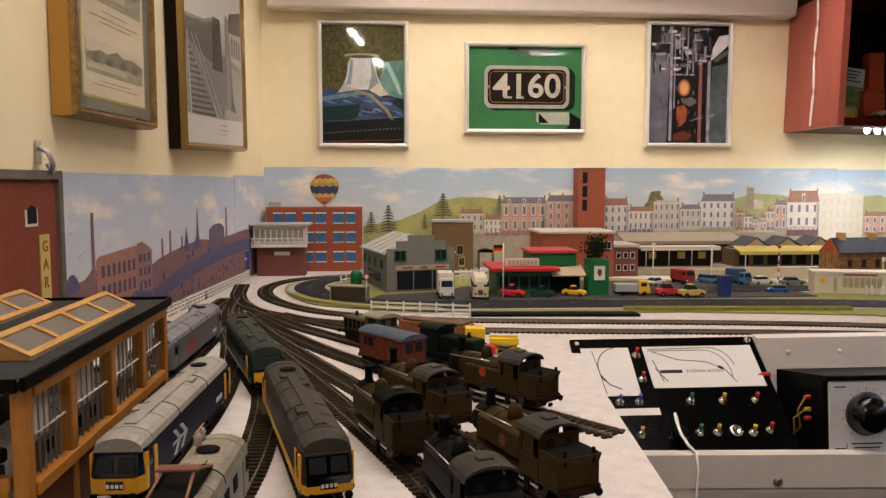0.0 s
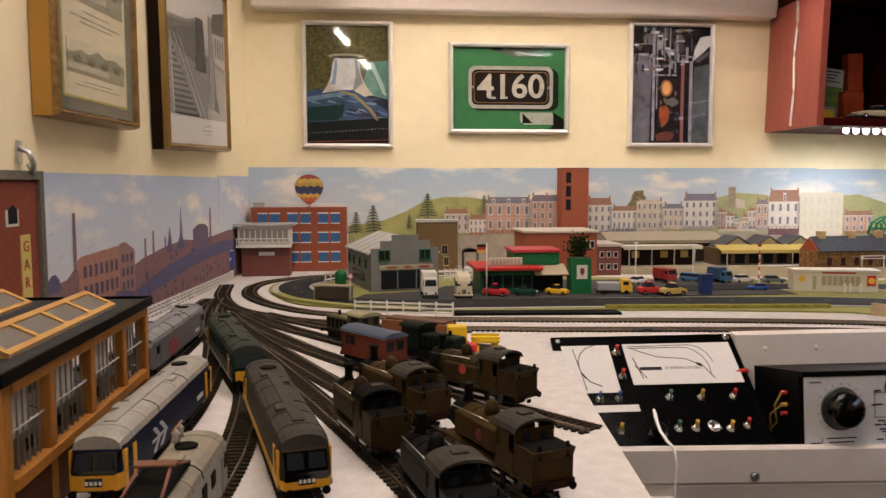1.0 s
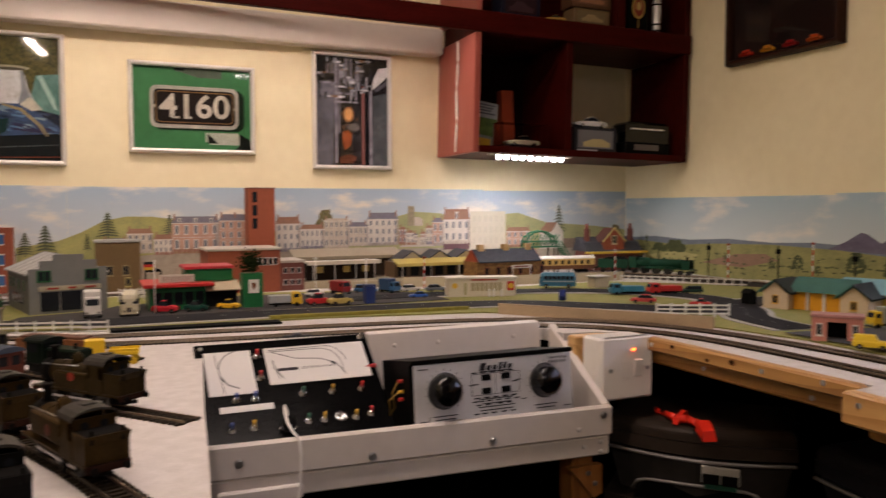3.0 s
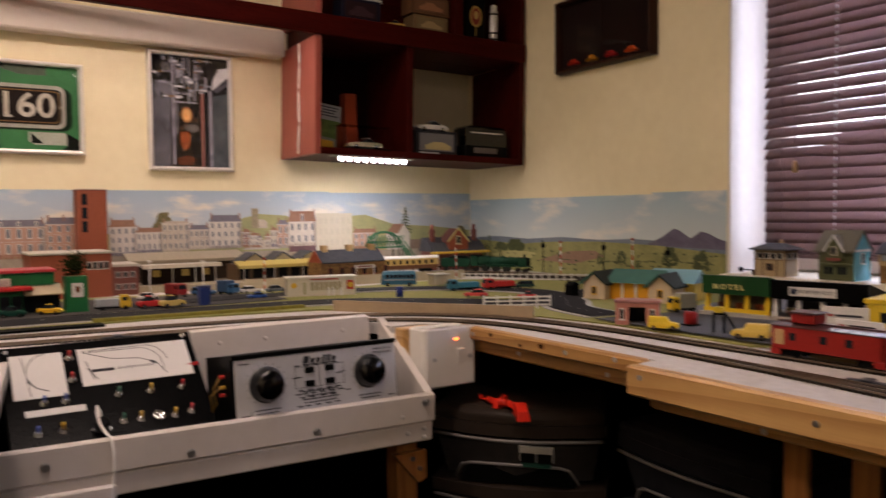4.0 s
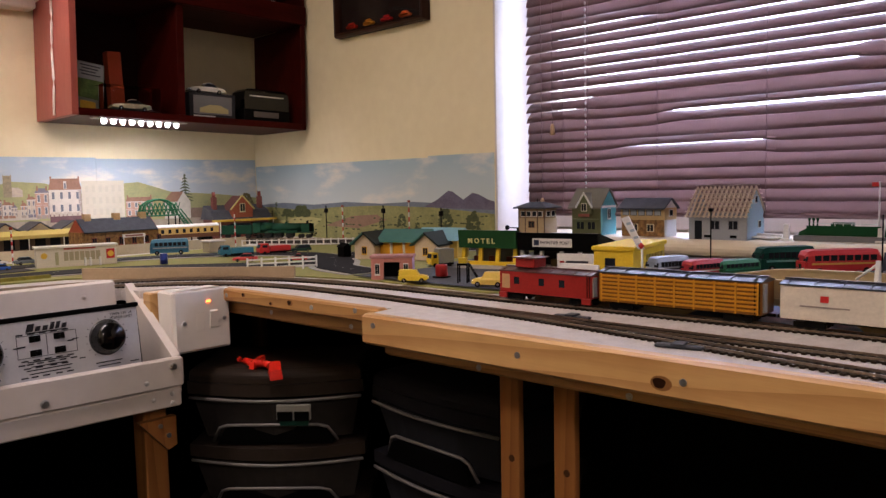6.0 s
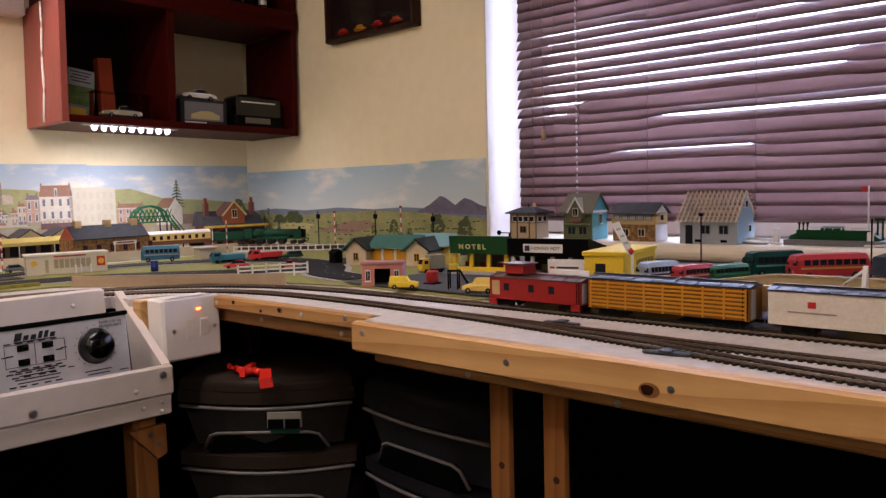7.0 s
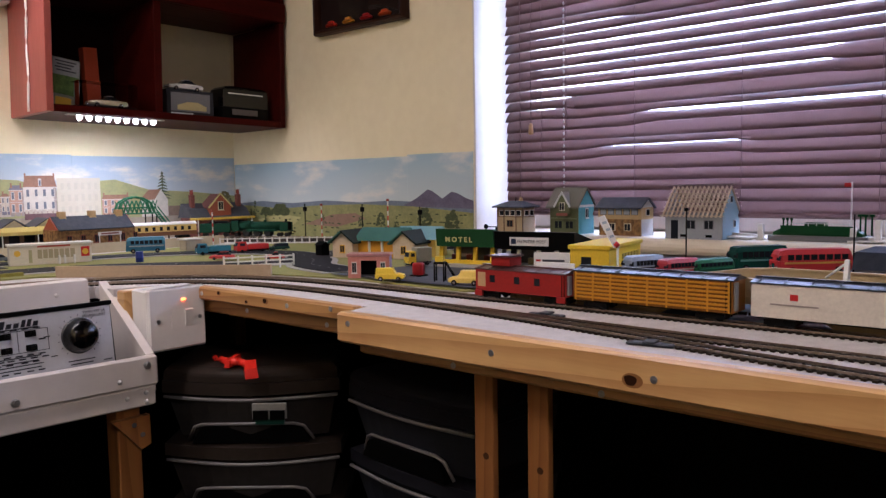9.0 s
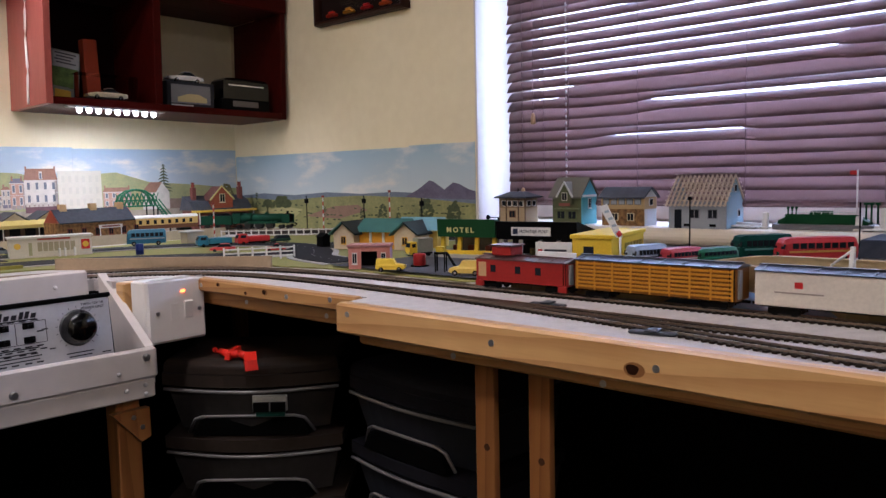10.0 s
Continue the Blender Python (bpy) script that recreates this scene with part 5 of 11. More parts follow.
# back wall: town with hills
bk = thing("backdrop_sheet", pose(0, BACK - 0.0004, 0, 90), "printed paper backdrop of a market town under cloudy sky", "backdrop", "scenic backdrop", "structure")
part("sky_paper", Shape().box(left_x(BACK) + .0005, 0.27, 0.951, 1.2005, 0, 0.0012), PALE_SKY, bk)
part("sky_paper", Shape().box(0.2705, 1.38, 0.951, 1.199, 0, 0.0012), PALE_SKY, bk)
part("sky_paper", Shape().box(1.3805, RIGHT - .002, 0.951, 1.196, 0, 0.0012), PALE_SKY, bk)
layer(bk, "printed_hill", [(0.16, .953), (0.16, 1.055), (0.20, 1.062), (0.25, 1.07), (0.30, 1.09), (0.35, 1.117), (0.40, 1.127), (0.46, 1.126), (0.52, 1.118), (0.58, 1.10), (0.62, 1.07), (0.62, .953)], P_HILL, 0.0016)
layer(bk, "printed_hill", [(0.62, .953), (0.62, 1.075), (0.8, 1.09), (0.95, 1.085), (1.1, 1.12), (1.16, 1.135), (1.24, 1.13), (1.33, 1.10), (1.42, 1.125), (1.50, 1.13), (1.60, 1.10), (1.75, 1.09), (1.897, 1.075), (1.897, .953)], P_FAR, 0.0016)
layer(bk, "printed_street", [(0.16, .953), (0.16, 1.01), (0.5, 1.035), (1.3, 1.03), (1.5, 1.02), (1.897, 1.02), (1.897, .953)], pr("street", (0.46, 0.40, 0.31), 0.35, 60), 0.0019)
P_FIR = pr("fir", (0.15, 0.17, 0.10), 0.6, 150)
for x, z0, w, h, sd in ((0.180, 1.035, .045, .060, 1), (0.222, 1.035, .055, .078, 2), (0.358, 1.075, .055, .066, 3), (0.500, 1.075, .045, .060, 4), (0.312, 1.045, .022, .045, 7), (1.645, 1.065, .055, .095, 8)):
    conifer(bk, x, z0, w, h, 0.0023, sd, P_FIR)
for x, z0, w, h, n, sd in ((0.90, 1.085, .055, .055, 260, 5), (1.05, 1.08, .03, .04, 120, 6), (1.86, 1.04, .05, .05, 160, 9)):
    bushes(bk, x, z0, w, h, n, 0.0023, sd, pr("olive_tree", (0.24, 0.21, 0.10), 0.6, 150))
town_house(bk, 0.345, 0.40, 1.03, 1.062, P_WHITE, P_SLATE, 4, 2, 0.0026)
town_house(bk, 0.40, 0.46, 1.04, 1.085, P_STONE, P_TILE, 4, 2, 0.0028)
town_house(bk, 0.462, 0.507, 1.035, 1.070, P_WHITE, P_TILE, 4, 2, 0.0026)
town_house(bk, 0.505, 0.62, 1.037, 1.110, P_PINK, P_SLATE, 5, 2, 0.0030, 0.016, 2, 3)
town_house(bk, 0.62, 0.70, 1.040, 1.115, P_PINK, P_SLATE, 4, 3, 0.0028, 0.016, 3)
town_house(bk, 0.765, 0.83, 1.035, 1.105, P_WHITE, P_TILE, 4, 3, 0.0028, 0.018)
town_house(bk, 0.83, 0.895, 1.040, 1.090, P_WHITE, P_TILE, 5, 2, 0.0030)
town_house(bk, 0.895, 0.965, 1.040, 1.112, P_STONE, P_STONE, 5, 3, 0.0032, 0.006)
town_house(bk, 0.965, 1.02, 1.045, 1.095, P_STONE, P_SLATE, 4, 2, 0.0028)
town_house(bk, 1.02, 1.11, 1.045, 1.115, P_WHITE, P_SLATE, 5, 3, 0.0032, 0.018)
layer(bk, "printed_road", [(1.11, 1.035), (1.225, 1.035), (1.19, 1.062), (1.165, 1.062)], pr("road", (0.58, 0.52, 0.43), 0.15), 0.0026)
for x0, x1, z1, wl, rf in ((1.112, 1.135, 1.085, P_BRICK, P_TILE), (1.135, 1.158, 1.075, P_WHITE, P_TILE), (1.155, 1.170, 1.068, P_STONE, P_SLATE), (1.178, 1.195, 1.072, P_PINK, P_TILE), (1.194, 1.216, 1.088, P_STONE, P_TILE)):
    town_house(bk, x0, x1, 1.045, z1, wl, rf, 2, 2, 0.0024, .008, 1)
layer(bk, "printed_church", [(1.140, 1.095), (1.160, 1.095), (1.160, 1.153), (1.157, 1.150), (1.150, 1.151), (1.143, 1.150), (1.140, 1.153)], pr("church", (0.42, 0.36, 0.24), 0.4, 150), 0.0022)
layer(bk, "printed_nave", [(1.160, 1.095), (1.186, 1.095), (1.186, 1.112), (1.176, 1.120), (1.160, 1.120)], P_STONE, 0.0022)
town_house(bk, 1.215, 1.25, 1.04, 1.105, P_PINK, P_SLATE, 2, 2, 0.0028)
town_house(bk, 1.25, 1.335, 1.045, 1.112, P_WHITE, P_TILE, 4, 2, 0.0032, 0.03, 2, 1)
layer(bk, "printed_shopfront", rect(1.25, 1.335, 1.025, 1.047), pr("shop", (0.20, 0.11, 0.12), 0.3), 0.0036)
layer(bk, "printed_facade", rect(1.336, 1.455, 1.015, 1.135), pr("cream_facade", (0.66, 0.62, 0.50), 0.08), 0.0034)
fw = Shape()
for i in range(6):
    for j in range(3):
        fw.box(1.346 + i * .0185, 1.354 + i * .0185, 1.04 + j * .032, 1.058 + j * .032, 0.0034, 0.0037)
part("printed_window", fw, pr("faint_window", (0.60, 0.57, 0.46), 0.05), bk)
town_house(bk, 1.458, 1.54, 1.03, 1.075, P_PINK, P_TILE, 4, 2, 0.0030)
layer(bk, "printed_cottage", [(1.575, 1.02), (1.66, 1.02), (1.66, 1.07), (1.638, 1.10), (1.615, 1.07), (1.575, 1.07)], P_WHITE, 0.0030)
layer(bk, "printed_roof", [(1.57, 1.07), (1.617, 1.07), (1.638, 1.10), (1.60, 1.10)], P_TILE, 0.0034)
layer(bk, "printed_barn", [(1.66, 1.02), (1.80, 1.02), (1.80, 1.05), (1.66, 1.05)], pr("barn", (0.30, 0.22, 0.17), 0.3), 0.0030)
# hot-air balloon in gores, with its basket
def gore(t):
    """Half width of the envelope, t from its mouth to its crown."""
    return .0335 * (math.sqrt(max(0.0, 1 - ((t - .62) / .385) ** 2)) if t > .62 else math.sin(math.pi / 2 * (t / .62) ** .92)) + .003 * (1 - t)


cols = [(0.30, 0.07, 0.05), (0.50, 0.16, 0.07), (0.62, 0.44, 0.10), (0.05, 0.07, 0.15), (0.05, 0.06, 0.12), (0.50, 0.34, 0.08), (0.62, 0.46, 0.12), (0.34, 0.09, 0.07)]
for k, c in enumerate(cols):
    ink_b = pr("balloon%d" % k, c, 0.3, 90)
    for g_ in range(8):
        u0, u1 = -1 + g_ / 4, -1 + (g_ + 1) / 4
        up = .035 * (g_ % 2)
        ta, tb = max(0, k / 8 - (up if k else 0)), min(1, (k + 1) / 8 - (up if k < 7 else 0))
        ts = [ta + (tb - ta) * i / 4 for i in range(5)]
        layer(bk, "balloon_gore", [(.066 + gore(t_) * u0, 1.109 + .074 * t_) for t_ in ts] + [(.066 + gore(t_) * u1, 1.109 + .074 * t_) for t_ in ts[::-1]], ink_b, 0.0030)
layer(bk, "balloon_basket", rect(0.0625, 0.0695, 1.099, 1.106), P_TREE, 0.0030)

# side wall: mills and terraces
lw = thing("backdrop_sheet", pose(left_x(BACK) + .0004, BACK, 0) @ pose(0, 0, 0, 90, 0, 90 - LA), "printed paper backdrop of mills and chimneys, edges lifting", "backdrop", "scenic backdrop", "structure")
part("sky_paper", Shape().box(-1.012, -0.27, 0.951, 1.174, 0, 0.0012), DUSK_SKY, lw)
part("sky_paper", Shape().box(-0.268, -0.002, 0.951, 1.178, 0, 0.0014), DUSK_SKY, lw)
layer(lw, "printed_terraces", [(-1.01, .953), (-1.01, 1.036), (-.95, 1.042), (-.93, 1.052), (-.75, 1.035), (-.70, 1.045), (-.60, 1.055), (-.5, 1.06), (-.42, 1.053), (-.30, 1.055), (-.2, 1.06), (-.1, 1.055), (-.02, 1.05), (-.02, .953)], P_MILL, 0.0018)
layer(lw, "printed_mill", [(-.92, 1.0), (-.92, 1.063), (-.91, 1.067), (-.795, 1.072), (-.745, 1.06), (-.745, 1.0)], P_BRICK, 0.0022)
layer(lw, "printed_mill_end", [(-.79, 1.0), (-.79, 1.074), (-.77, 1.076), (-.735, 1.062), (-.735, 1.0)], pr("mill_end", (0.33, 0.20, 0.19), 0.3), 0.0025)
lwn = Shape()
for i in range(7):
    for j in range(2):
        lwn.box(-.905 + i * .0165, -.897 + i * .0165, 1.012 + j * .026, 1.028 + j * .026, .0022, .0026)
for i in range(3):
    for j in range(3):
        lwn.box(-.783 + i * .016, -.775 + i * .016, 1.006 + j * .02, 1.018 + j * .02, .0025, .0029)
rnd = random.Random(4)
for i in range(60):
    x, z = rnd.uniform(-.72, -.03), rnd.uniform(.965, 1.035)
    lwn.box(x, x + .006, z, z + .008, .0018, .0024)
part("printed_window", lwn, pr("mill_window", (0.10, 0.08, 0.14), 0.3), lw)
layer(lw, "printed_roofs", [(-.98, .975), (-.86, .985), (-.80, 1.008), (-.74, 1.0), (-.74, .97), (-.98, .96)], P_MILLROOF, 0.003)
layer(lw, "printed_roofs", [(-.73, 1.0), (-.60, 1.022), (-.45, 1.035), (-.25, 1.04), (-.12, 1.035), (-.06, 1.03), (-.06, 1.012), (-.3, 1.015), (-.5, 1.005), (-.73, .98)], P_MILLROOF, 0.0028)
layer(lw, "printed_roofs", [(-.735, .985), (-.70, .99), (-.66, .965), (-.73, .958)], P_MILLROOF, 0.003)
for x, z0, z1, w in ((-.927, 1.04, 1.124, .0045), (-.655, 1.04, 1.086, .004), (-.69, 1.04, 1.075, .004), (-.338, 1.03, 1.113, .006), (-.60, 1.045, 1.072, .004)):
    layer(lw, "printed_chimney", [(x - w, z0), (x + w, z0), (x + w * .7, z1), (x - w * .7, z1)], P_MILL, 0.0024)
layer(lw, "printed_spire", [(-.545, 1.045), (-.50, 1.045), (-.512, 1.07), (-.518, 1.12), (-.524, 1.07)], P_MILLROOF, 0.0024)
layer(lw, "printed_spire", [(-.592, 1.045), (-.566, 1.045), (-.570, 1.065), (-.578, 1.087), (-.586, 1.065)], P_MILLROOF, 0.0026)
layer(lw, "printed_gasworks", [(-.45, 1.03), (-.355, 1.03), (-.355, 1.075), (-.38, 1.083), (-.42, 1.083), (-.45, 1.075)], pr("gas", (0.17, 0.13, 0.20), 0.3), 0.0024)
layer(lw, "printed_dome", ell(-.985, 1.03, .018, .022, 12, 0, 180), P_MILLROOF, 0.0026)
# lifted wrinkles in the paper
for x, z, w in ((-.89, 1.075, .03), (-.97, 1.07, .03), (-.99, 1.10, .02), (-.70, 1.10, .03), (-.2, 1.12, .03), (-.63, 1.14, .02), (-.985, 1.045, .025)):
    part("paper_wrinkle", Shape().loft([[(x, z, .0008), (x + w * .3, z + w * .16, .0035), (x + w, z + w * .5, .0009)], [(x + .002, z - .003, .0008), (x + w * .3 + .002, z + w * .16 - .004, .0009), (x + w, z + w * .5 - .002, .0009)]], caps=False, closed=False), DUSK_SKY, lw)

# right-hand wall: fields and distant mountain; local x runs towards the window
rw = thing("backdrop_sheet", pose(RIGHT - .0004, 0, 0) @ pose(0, 0, 0, 90, 0, -90), "printed paper backdrop of fields, hedges and a far mountain", "backdrop", "scenic backdrop", "structure")
part("sky_paper", Shape().box(-BACK + .004, -1.32, 0.951, 1.174, 0, 0.0012), HILL_SKY, rw)
part("sky_paper", Shape().box(-1.3195, -1.1, 0.951, 1.178, 0, 0.0014), HILL_SKY, rw)
layer(rw, "printed_hill", [(-2.09, .953), (-2.09, 1.05), (-1.95, 1.058), (-1.8, 1.052), (-1.65, 1.06), (-1.5, 1.055), (-1.38, 1.06), (-1.1, 1.05), (-1.1, .953)], pr("blue_hill", (0.20, 0.24, 0.30), 0.3), 0.0018)
layer(rw, "printed_mountain", [(-1.34, 1.045), (-1.29, 1.065), (-1.25, 1.088), (-1.235, 1.085), (-1.20, 1.065), (-1.17, 1.082), (-1.15, 1.078), (-1.12, 1.065), (-1.10, 1.06), (-1.10, 1.04)], pr("mountain", (0.17, 0.15, 0.22), 0.4, 40), 0.0020)
layer(rw, "printed_field", [(-2.09, .953), (-2.09, 1.045), (-2.0, 1.043), (-1.85, 1.035), (-1.7, 1.045), (-1.5, 1.050), (-1.3, 1.045), (-1.1, 1.03), (-1.1, .953)], pr("pasture", (0.36, 0.34, 0.13), 0.45, 22, (0.19, 0.20, 0.08)), 0.0022)
layer(rw, "printed_field", [(-1.75, .99), (-1.62, 1.02), (-1.52, 1.025), (-1.48, 1.01), (-1.6, .985)], pr("ploughed", (0.33, 0.20, 0.14), 0.3), 0.0025)
layer(rw, "printed_field", [(-1.98, 1.0), (-1.85, 1.018), (-1.76, 1.01), (-1.80, .985), (-1.95, .985)], pr("stubble", (0.46, 0.42, 0.18), 0.2), 0.0025)
for x, z0, w, h, n, sd in ((-1.93, 1.012, .06, .025, 40, 21), (-1.86, 1.015, .09, .03, 70, 22), (-1.99, 1.01, .02, .05, 30, 23), (-1.42, .985, .035, .045, 40, 24), (-1.50, .985, .025, .03, 30, 25), (-1.26, .99, .05, .05, 50, 26), (-1.17, .985, .05, .05, 50, 27), (-1.36, .98, .02, .04, 20, 28), (-1.66, .99, .02, .03, 20, 29)):
    bushes(rw, x, z0, w, h, n, 0.0028, sd)
hg = Shape()
rnd = random.Random(8)
for k in range(140):
    x = rnd.uniform(-2.08, -1.11)
    z = rnd.choice((.975, .988, 1.0, 1.02)) + .006 * math.sin(x * 9) + rnd.uniform(-.001, .001)
    hg.prism(ell(x, z, .006, .002, 6), "z", .0024, .0027)
part("printed_hedge", hg, P_TREE, rw)

# ---- ground of the model town ----
def ground(name, poly, z, material, label, cat, thick=0.003):
    return solid(name, Shape().prism(poly, "z", z - thick, z), material, label, cat, "structure")


def curve(pts, per=8):
    """A smooth line through the points."""
    P = [Vector((*p, 0)) for p in pts]
    P = [2 * P[0] - P[1]] + P + [2 * P[-1] - P[-2]]
    out = []
    for i in range(1, len(P) - 2):
        a, b, c, d = P[i - 1:i + 3]
        for k in range(per):
            t = k / per
            out.append(0.5 * ((2 * b) + (c - a) * t + (2 * a - 5 * b + 4 * c - d) * t * t + (3 * b - a - 3 * c + d) * t ** 3))
    out.append(P[-2])
    return [(v.x, v.y) for v in out]


def ribbon(line, w):
    left, right = [], []
    for i, p in enumerate(line):
        a, b = Vector(line[max(i - 1, 0)]), Vector(line[min(i + 1, len(line) - 1)])
        d = (b - a).normalized()
        left.append((p[0] - d.y * w, p[1] + d.x * w))
        right.append((p[0] + d.y * w, p[1] - d.x * w))
    return left, right


def strip(name, line, w, z, material, label, cat, thick=0.003, kind="structure"):
    l, r = ribbon(line, w)
    s = Shape().loft([[(*a, z - thick), (*b, z - thick), (*b, z), (*a, z)] for a, b in zip(l, r)])
    return solid(name, s, material, label, cat, kind)


ground("ground_plate", curve([(0.40, 1.40), (0.25, 1.44), (0.10, 1.50), (0.035, 1.62), (0.010, 1.74), (0.03, 1.83), (0.10, 1.89)], 6) + [(0.4, 1.895), (0.6, 1.86), (1.2, 1.70), (1.55, 1.72), (1.72, 1.55), (1.86, 1.3), (1.84, 0.98), (1.84, 0.62), (1.84, -0.2), (1.402, -0.2), (1.402, 0.42), (1.375, 0.49), (1.262, 0.60), (1.268, 0.86), (1.24, 1.0), (1.16, 1.13), (1.06, 1.26), (0.98, 1.33), (0.7, 1.385)], TOWN, GRASS, "scattered grass ground of the model town", "ground", 0.0025)
ROADS = [
    ("road", curve([(0.30, 1.475), (0.6, 1.465), (0.9, 1.445), (1.08, 1.41), (1.22, 1.30), (1.36, 1.16), (1.50, 1.20), (1.66, 1.22), (1.84, 1.05)], 8), 0.042),
    ("road", curve([(0.32, 1.475), (0.2, 1.51), (0.10, 1.60), (0.06, 1.72), (0.09, 1.83), (0.2, 1.865), (0.3, 1.80)], 8), 0.030),
    ("road", curve([(0.70, 1.60), (0.95, 1.62), (1.2, 1.60), (1.4, 1.50), (1.5, 1.32), (1.44, 1.15), (1.36, 1.05), (1.33, 0.92)], 8), 0.036),
]
for i, (nm, ln, w) in enumerate(ROADS):
    strip("pavement", ln, w + 0.012, TOWN + 0.0012 + .0002 * i, PAVE, "pale card pavement edging the model road", "pavement", 0.001)
for i, (nm, ln, w) in enumerate(ROADS):
    strip("road", ln, w, TOWN + 0.0024 + .0003 * i, TARMAC, "grey printed model road surface", "road", 0.001)
    dash = Shape()
    for k in range(0, len(ln) - 1, 2):
        (xa, ya), (xb, yb) = ln[k], ln[k + 1]
        d = (Vector((xb, yb)) - Vector((xa, ya))).normalized() * .010
        nx, ny = -d.y * .05, d.x * .05
        dash.add([(xa - nx, ya - ny, TOWN + .0034), (xa + nx, ya + ny, TOWN + .0034), (xa + d.x + nx, ya + d.y + ny, TOWN + .0034), (xa + d.x - nx, ya + d.y - ny, TOWN + .0034)], [(0, 1, 2, 3)])
    solid("road_marking", dash, plain("road_paint", (0.55, 0.55, 0.52), 0.8), "white dashed centre line on the model road", "road marking", "stuff")
ground("yard", [(0.17, 1.515), (0.20, 1.60), (0.33, 1.64), (0.36, 1.70), (0.6, 1.78), (0.9, 1.75), (1.0, 1.66), (1.0, 1.52)], TOWN + .0021, mat("yard_grey", (0.060, 0.057, 0.054), 0.85, scale=30, amount=0.3), "grey card forecourt in front of the garage", "forecourt", .001)
ground("yard", [(1.275, 0.90), (1.272, 0.60), (1.31, 0.50), (1.38, 0.49), (1.46, 0.60), (1.45, 0.87)], TOWN + .0036, mat("depot_grey", (0.085, 0.088, 0.098), 0.8, scale=30, amount=0.3), "dark grey forecourt of the bus terminal", "forecourt", .001)
ground("yard", [(1.46, 0.60), (1.45, 0.90), (1.62, 0.92), (1.83, 0.9), (1.83, 0.0), (1.42, 0.0), (1.40, 0.45)], TOWN + .0030, mat("lot_grey", (0.15, 0.155, 0.165), 0.8, scale=30, amount=0.25), "pale grey coach park beside the motel", "forecourt", .001)
solid("board_edge_strip", Shape().prism([(0.342, 1.374), (0.61, 1.354), (0.61, 1.386), (0.342, 1.405)], "z", BASE + .0005, TOWN + .0012), plain("black_edge", (0.006, 0.006, 0.006), .7), "black strip along the front of the town board", "edging", "structure")
# low board wall beside the curve
solid("retaining_wall", Shape().prism([(1.0, 1.306), (1.228, 1.0), (1.234, 1.004), (1.006, 1.311)], "z", BASE + .0005, BASE + 0.020), TAN, "low tan card retaining wall beside the track", "wall piece")
solid("grass_verge", Shape().prism([(0.60, 1.398), (0.97, 1.365), (0.97, 1.378), (0.60, 1.411)], "z", TOWN + .0005, TOWN + 0.006), mat("olive_scatter", (0.30, 0.27, 0.05), 0.95, scale=70, bump=0.8, amount=0.5), "olive scatter verge along the front of the town", "verge")
solid("grass_verge", Shape().prism(curve([(0.30, 1.415), (0.18, 1.455), (0.08, 1.53), (0.03, 1.62)], 6) + curve([(0.045, 1.625), (0.09, 1.545), (0.18, 1.472), (0.30, 1.430)], 6), "z", TOWN + .0005, TOWN + 0.005), GRASS, "green scatter verge inside the curve", "verge")

# ---- small model pieces ----
LB = {}


def paint(r, g, b, rough=0.45):
    key = (r, g, b, rough)
    if key not in LB:
        LB[key] = plain("paint_%02d%02d%02d" % (int(r * 99), int(g * 99), int(b * 99)), (r, g, b), rough)
    return LB[key]


PANE = plain("dark_model_glazing", (0.018, 0.02, 0.024), 0.12)
TYRE = plain("model_tyre", (0.012, 0.012, 0.012), 0.7)
WHT = paint(0.74, 0.72, 0.67)


def fence(pts, h, label, gap=0.022, rails=3, material=None):
    t = thing("fence", pose(0, 0, 0), label, "fence", "model fences")
    material = material or WHT
    for (xa, ya, za), (xb, yb, zb) in zip(pts, pts[1:]):
        n = max(1, round(math.dist((xa, ya), (xb, yb)) / gap))
        for k in range(n + 1):
            u = k / n
            x, y, z = xa + (xb - xa) * u, ya + (yb - ya) * u, za + (zb - za) * u
            part("post", Shape().box(x - .0013, x + .0013, y - .0013, y + .0013, z, z + h * 1.12), material, t)
        d = Vector((xb - xa, yb - ya, 0)).normalized()
        nx, ny = -d.y * .0007, d.x * .0007
        for r in range(rails):
            zz = h * (0.30 + 0.66 * r / max(1, rails - 1))
            part("rail", Shape().loft([[(x - nx, y - ny, z + zz - .0013), (x + nx, y + ny, z + zz - .0013), (x + nx, y + ny, z + zz + .0013), (x - nx, y - ny, z + zz + .0013)] for x, y, z in ((xa, ya, za), (xb, yb, zb))]), material, t)
    return t


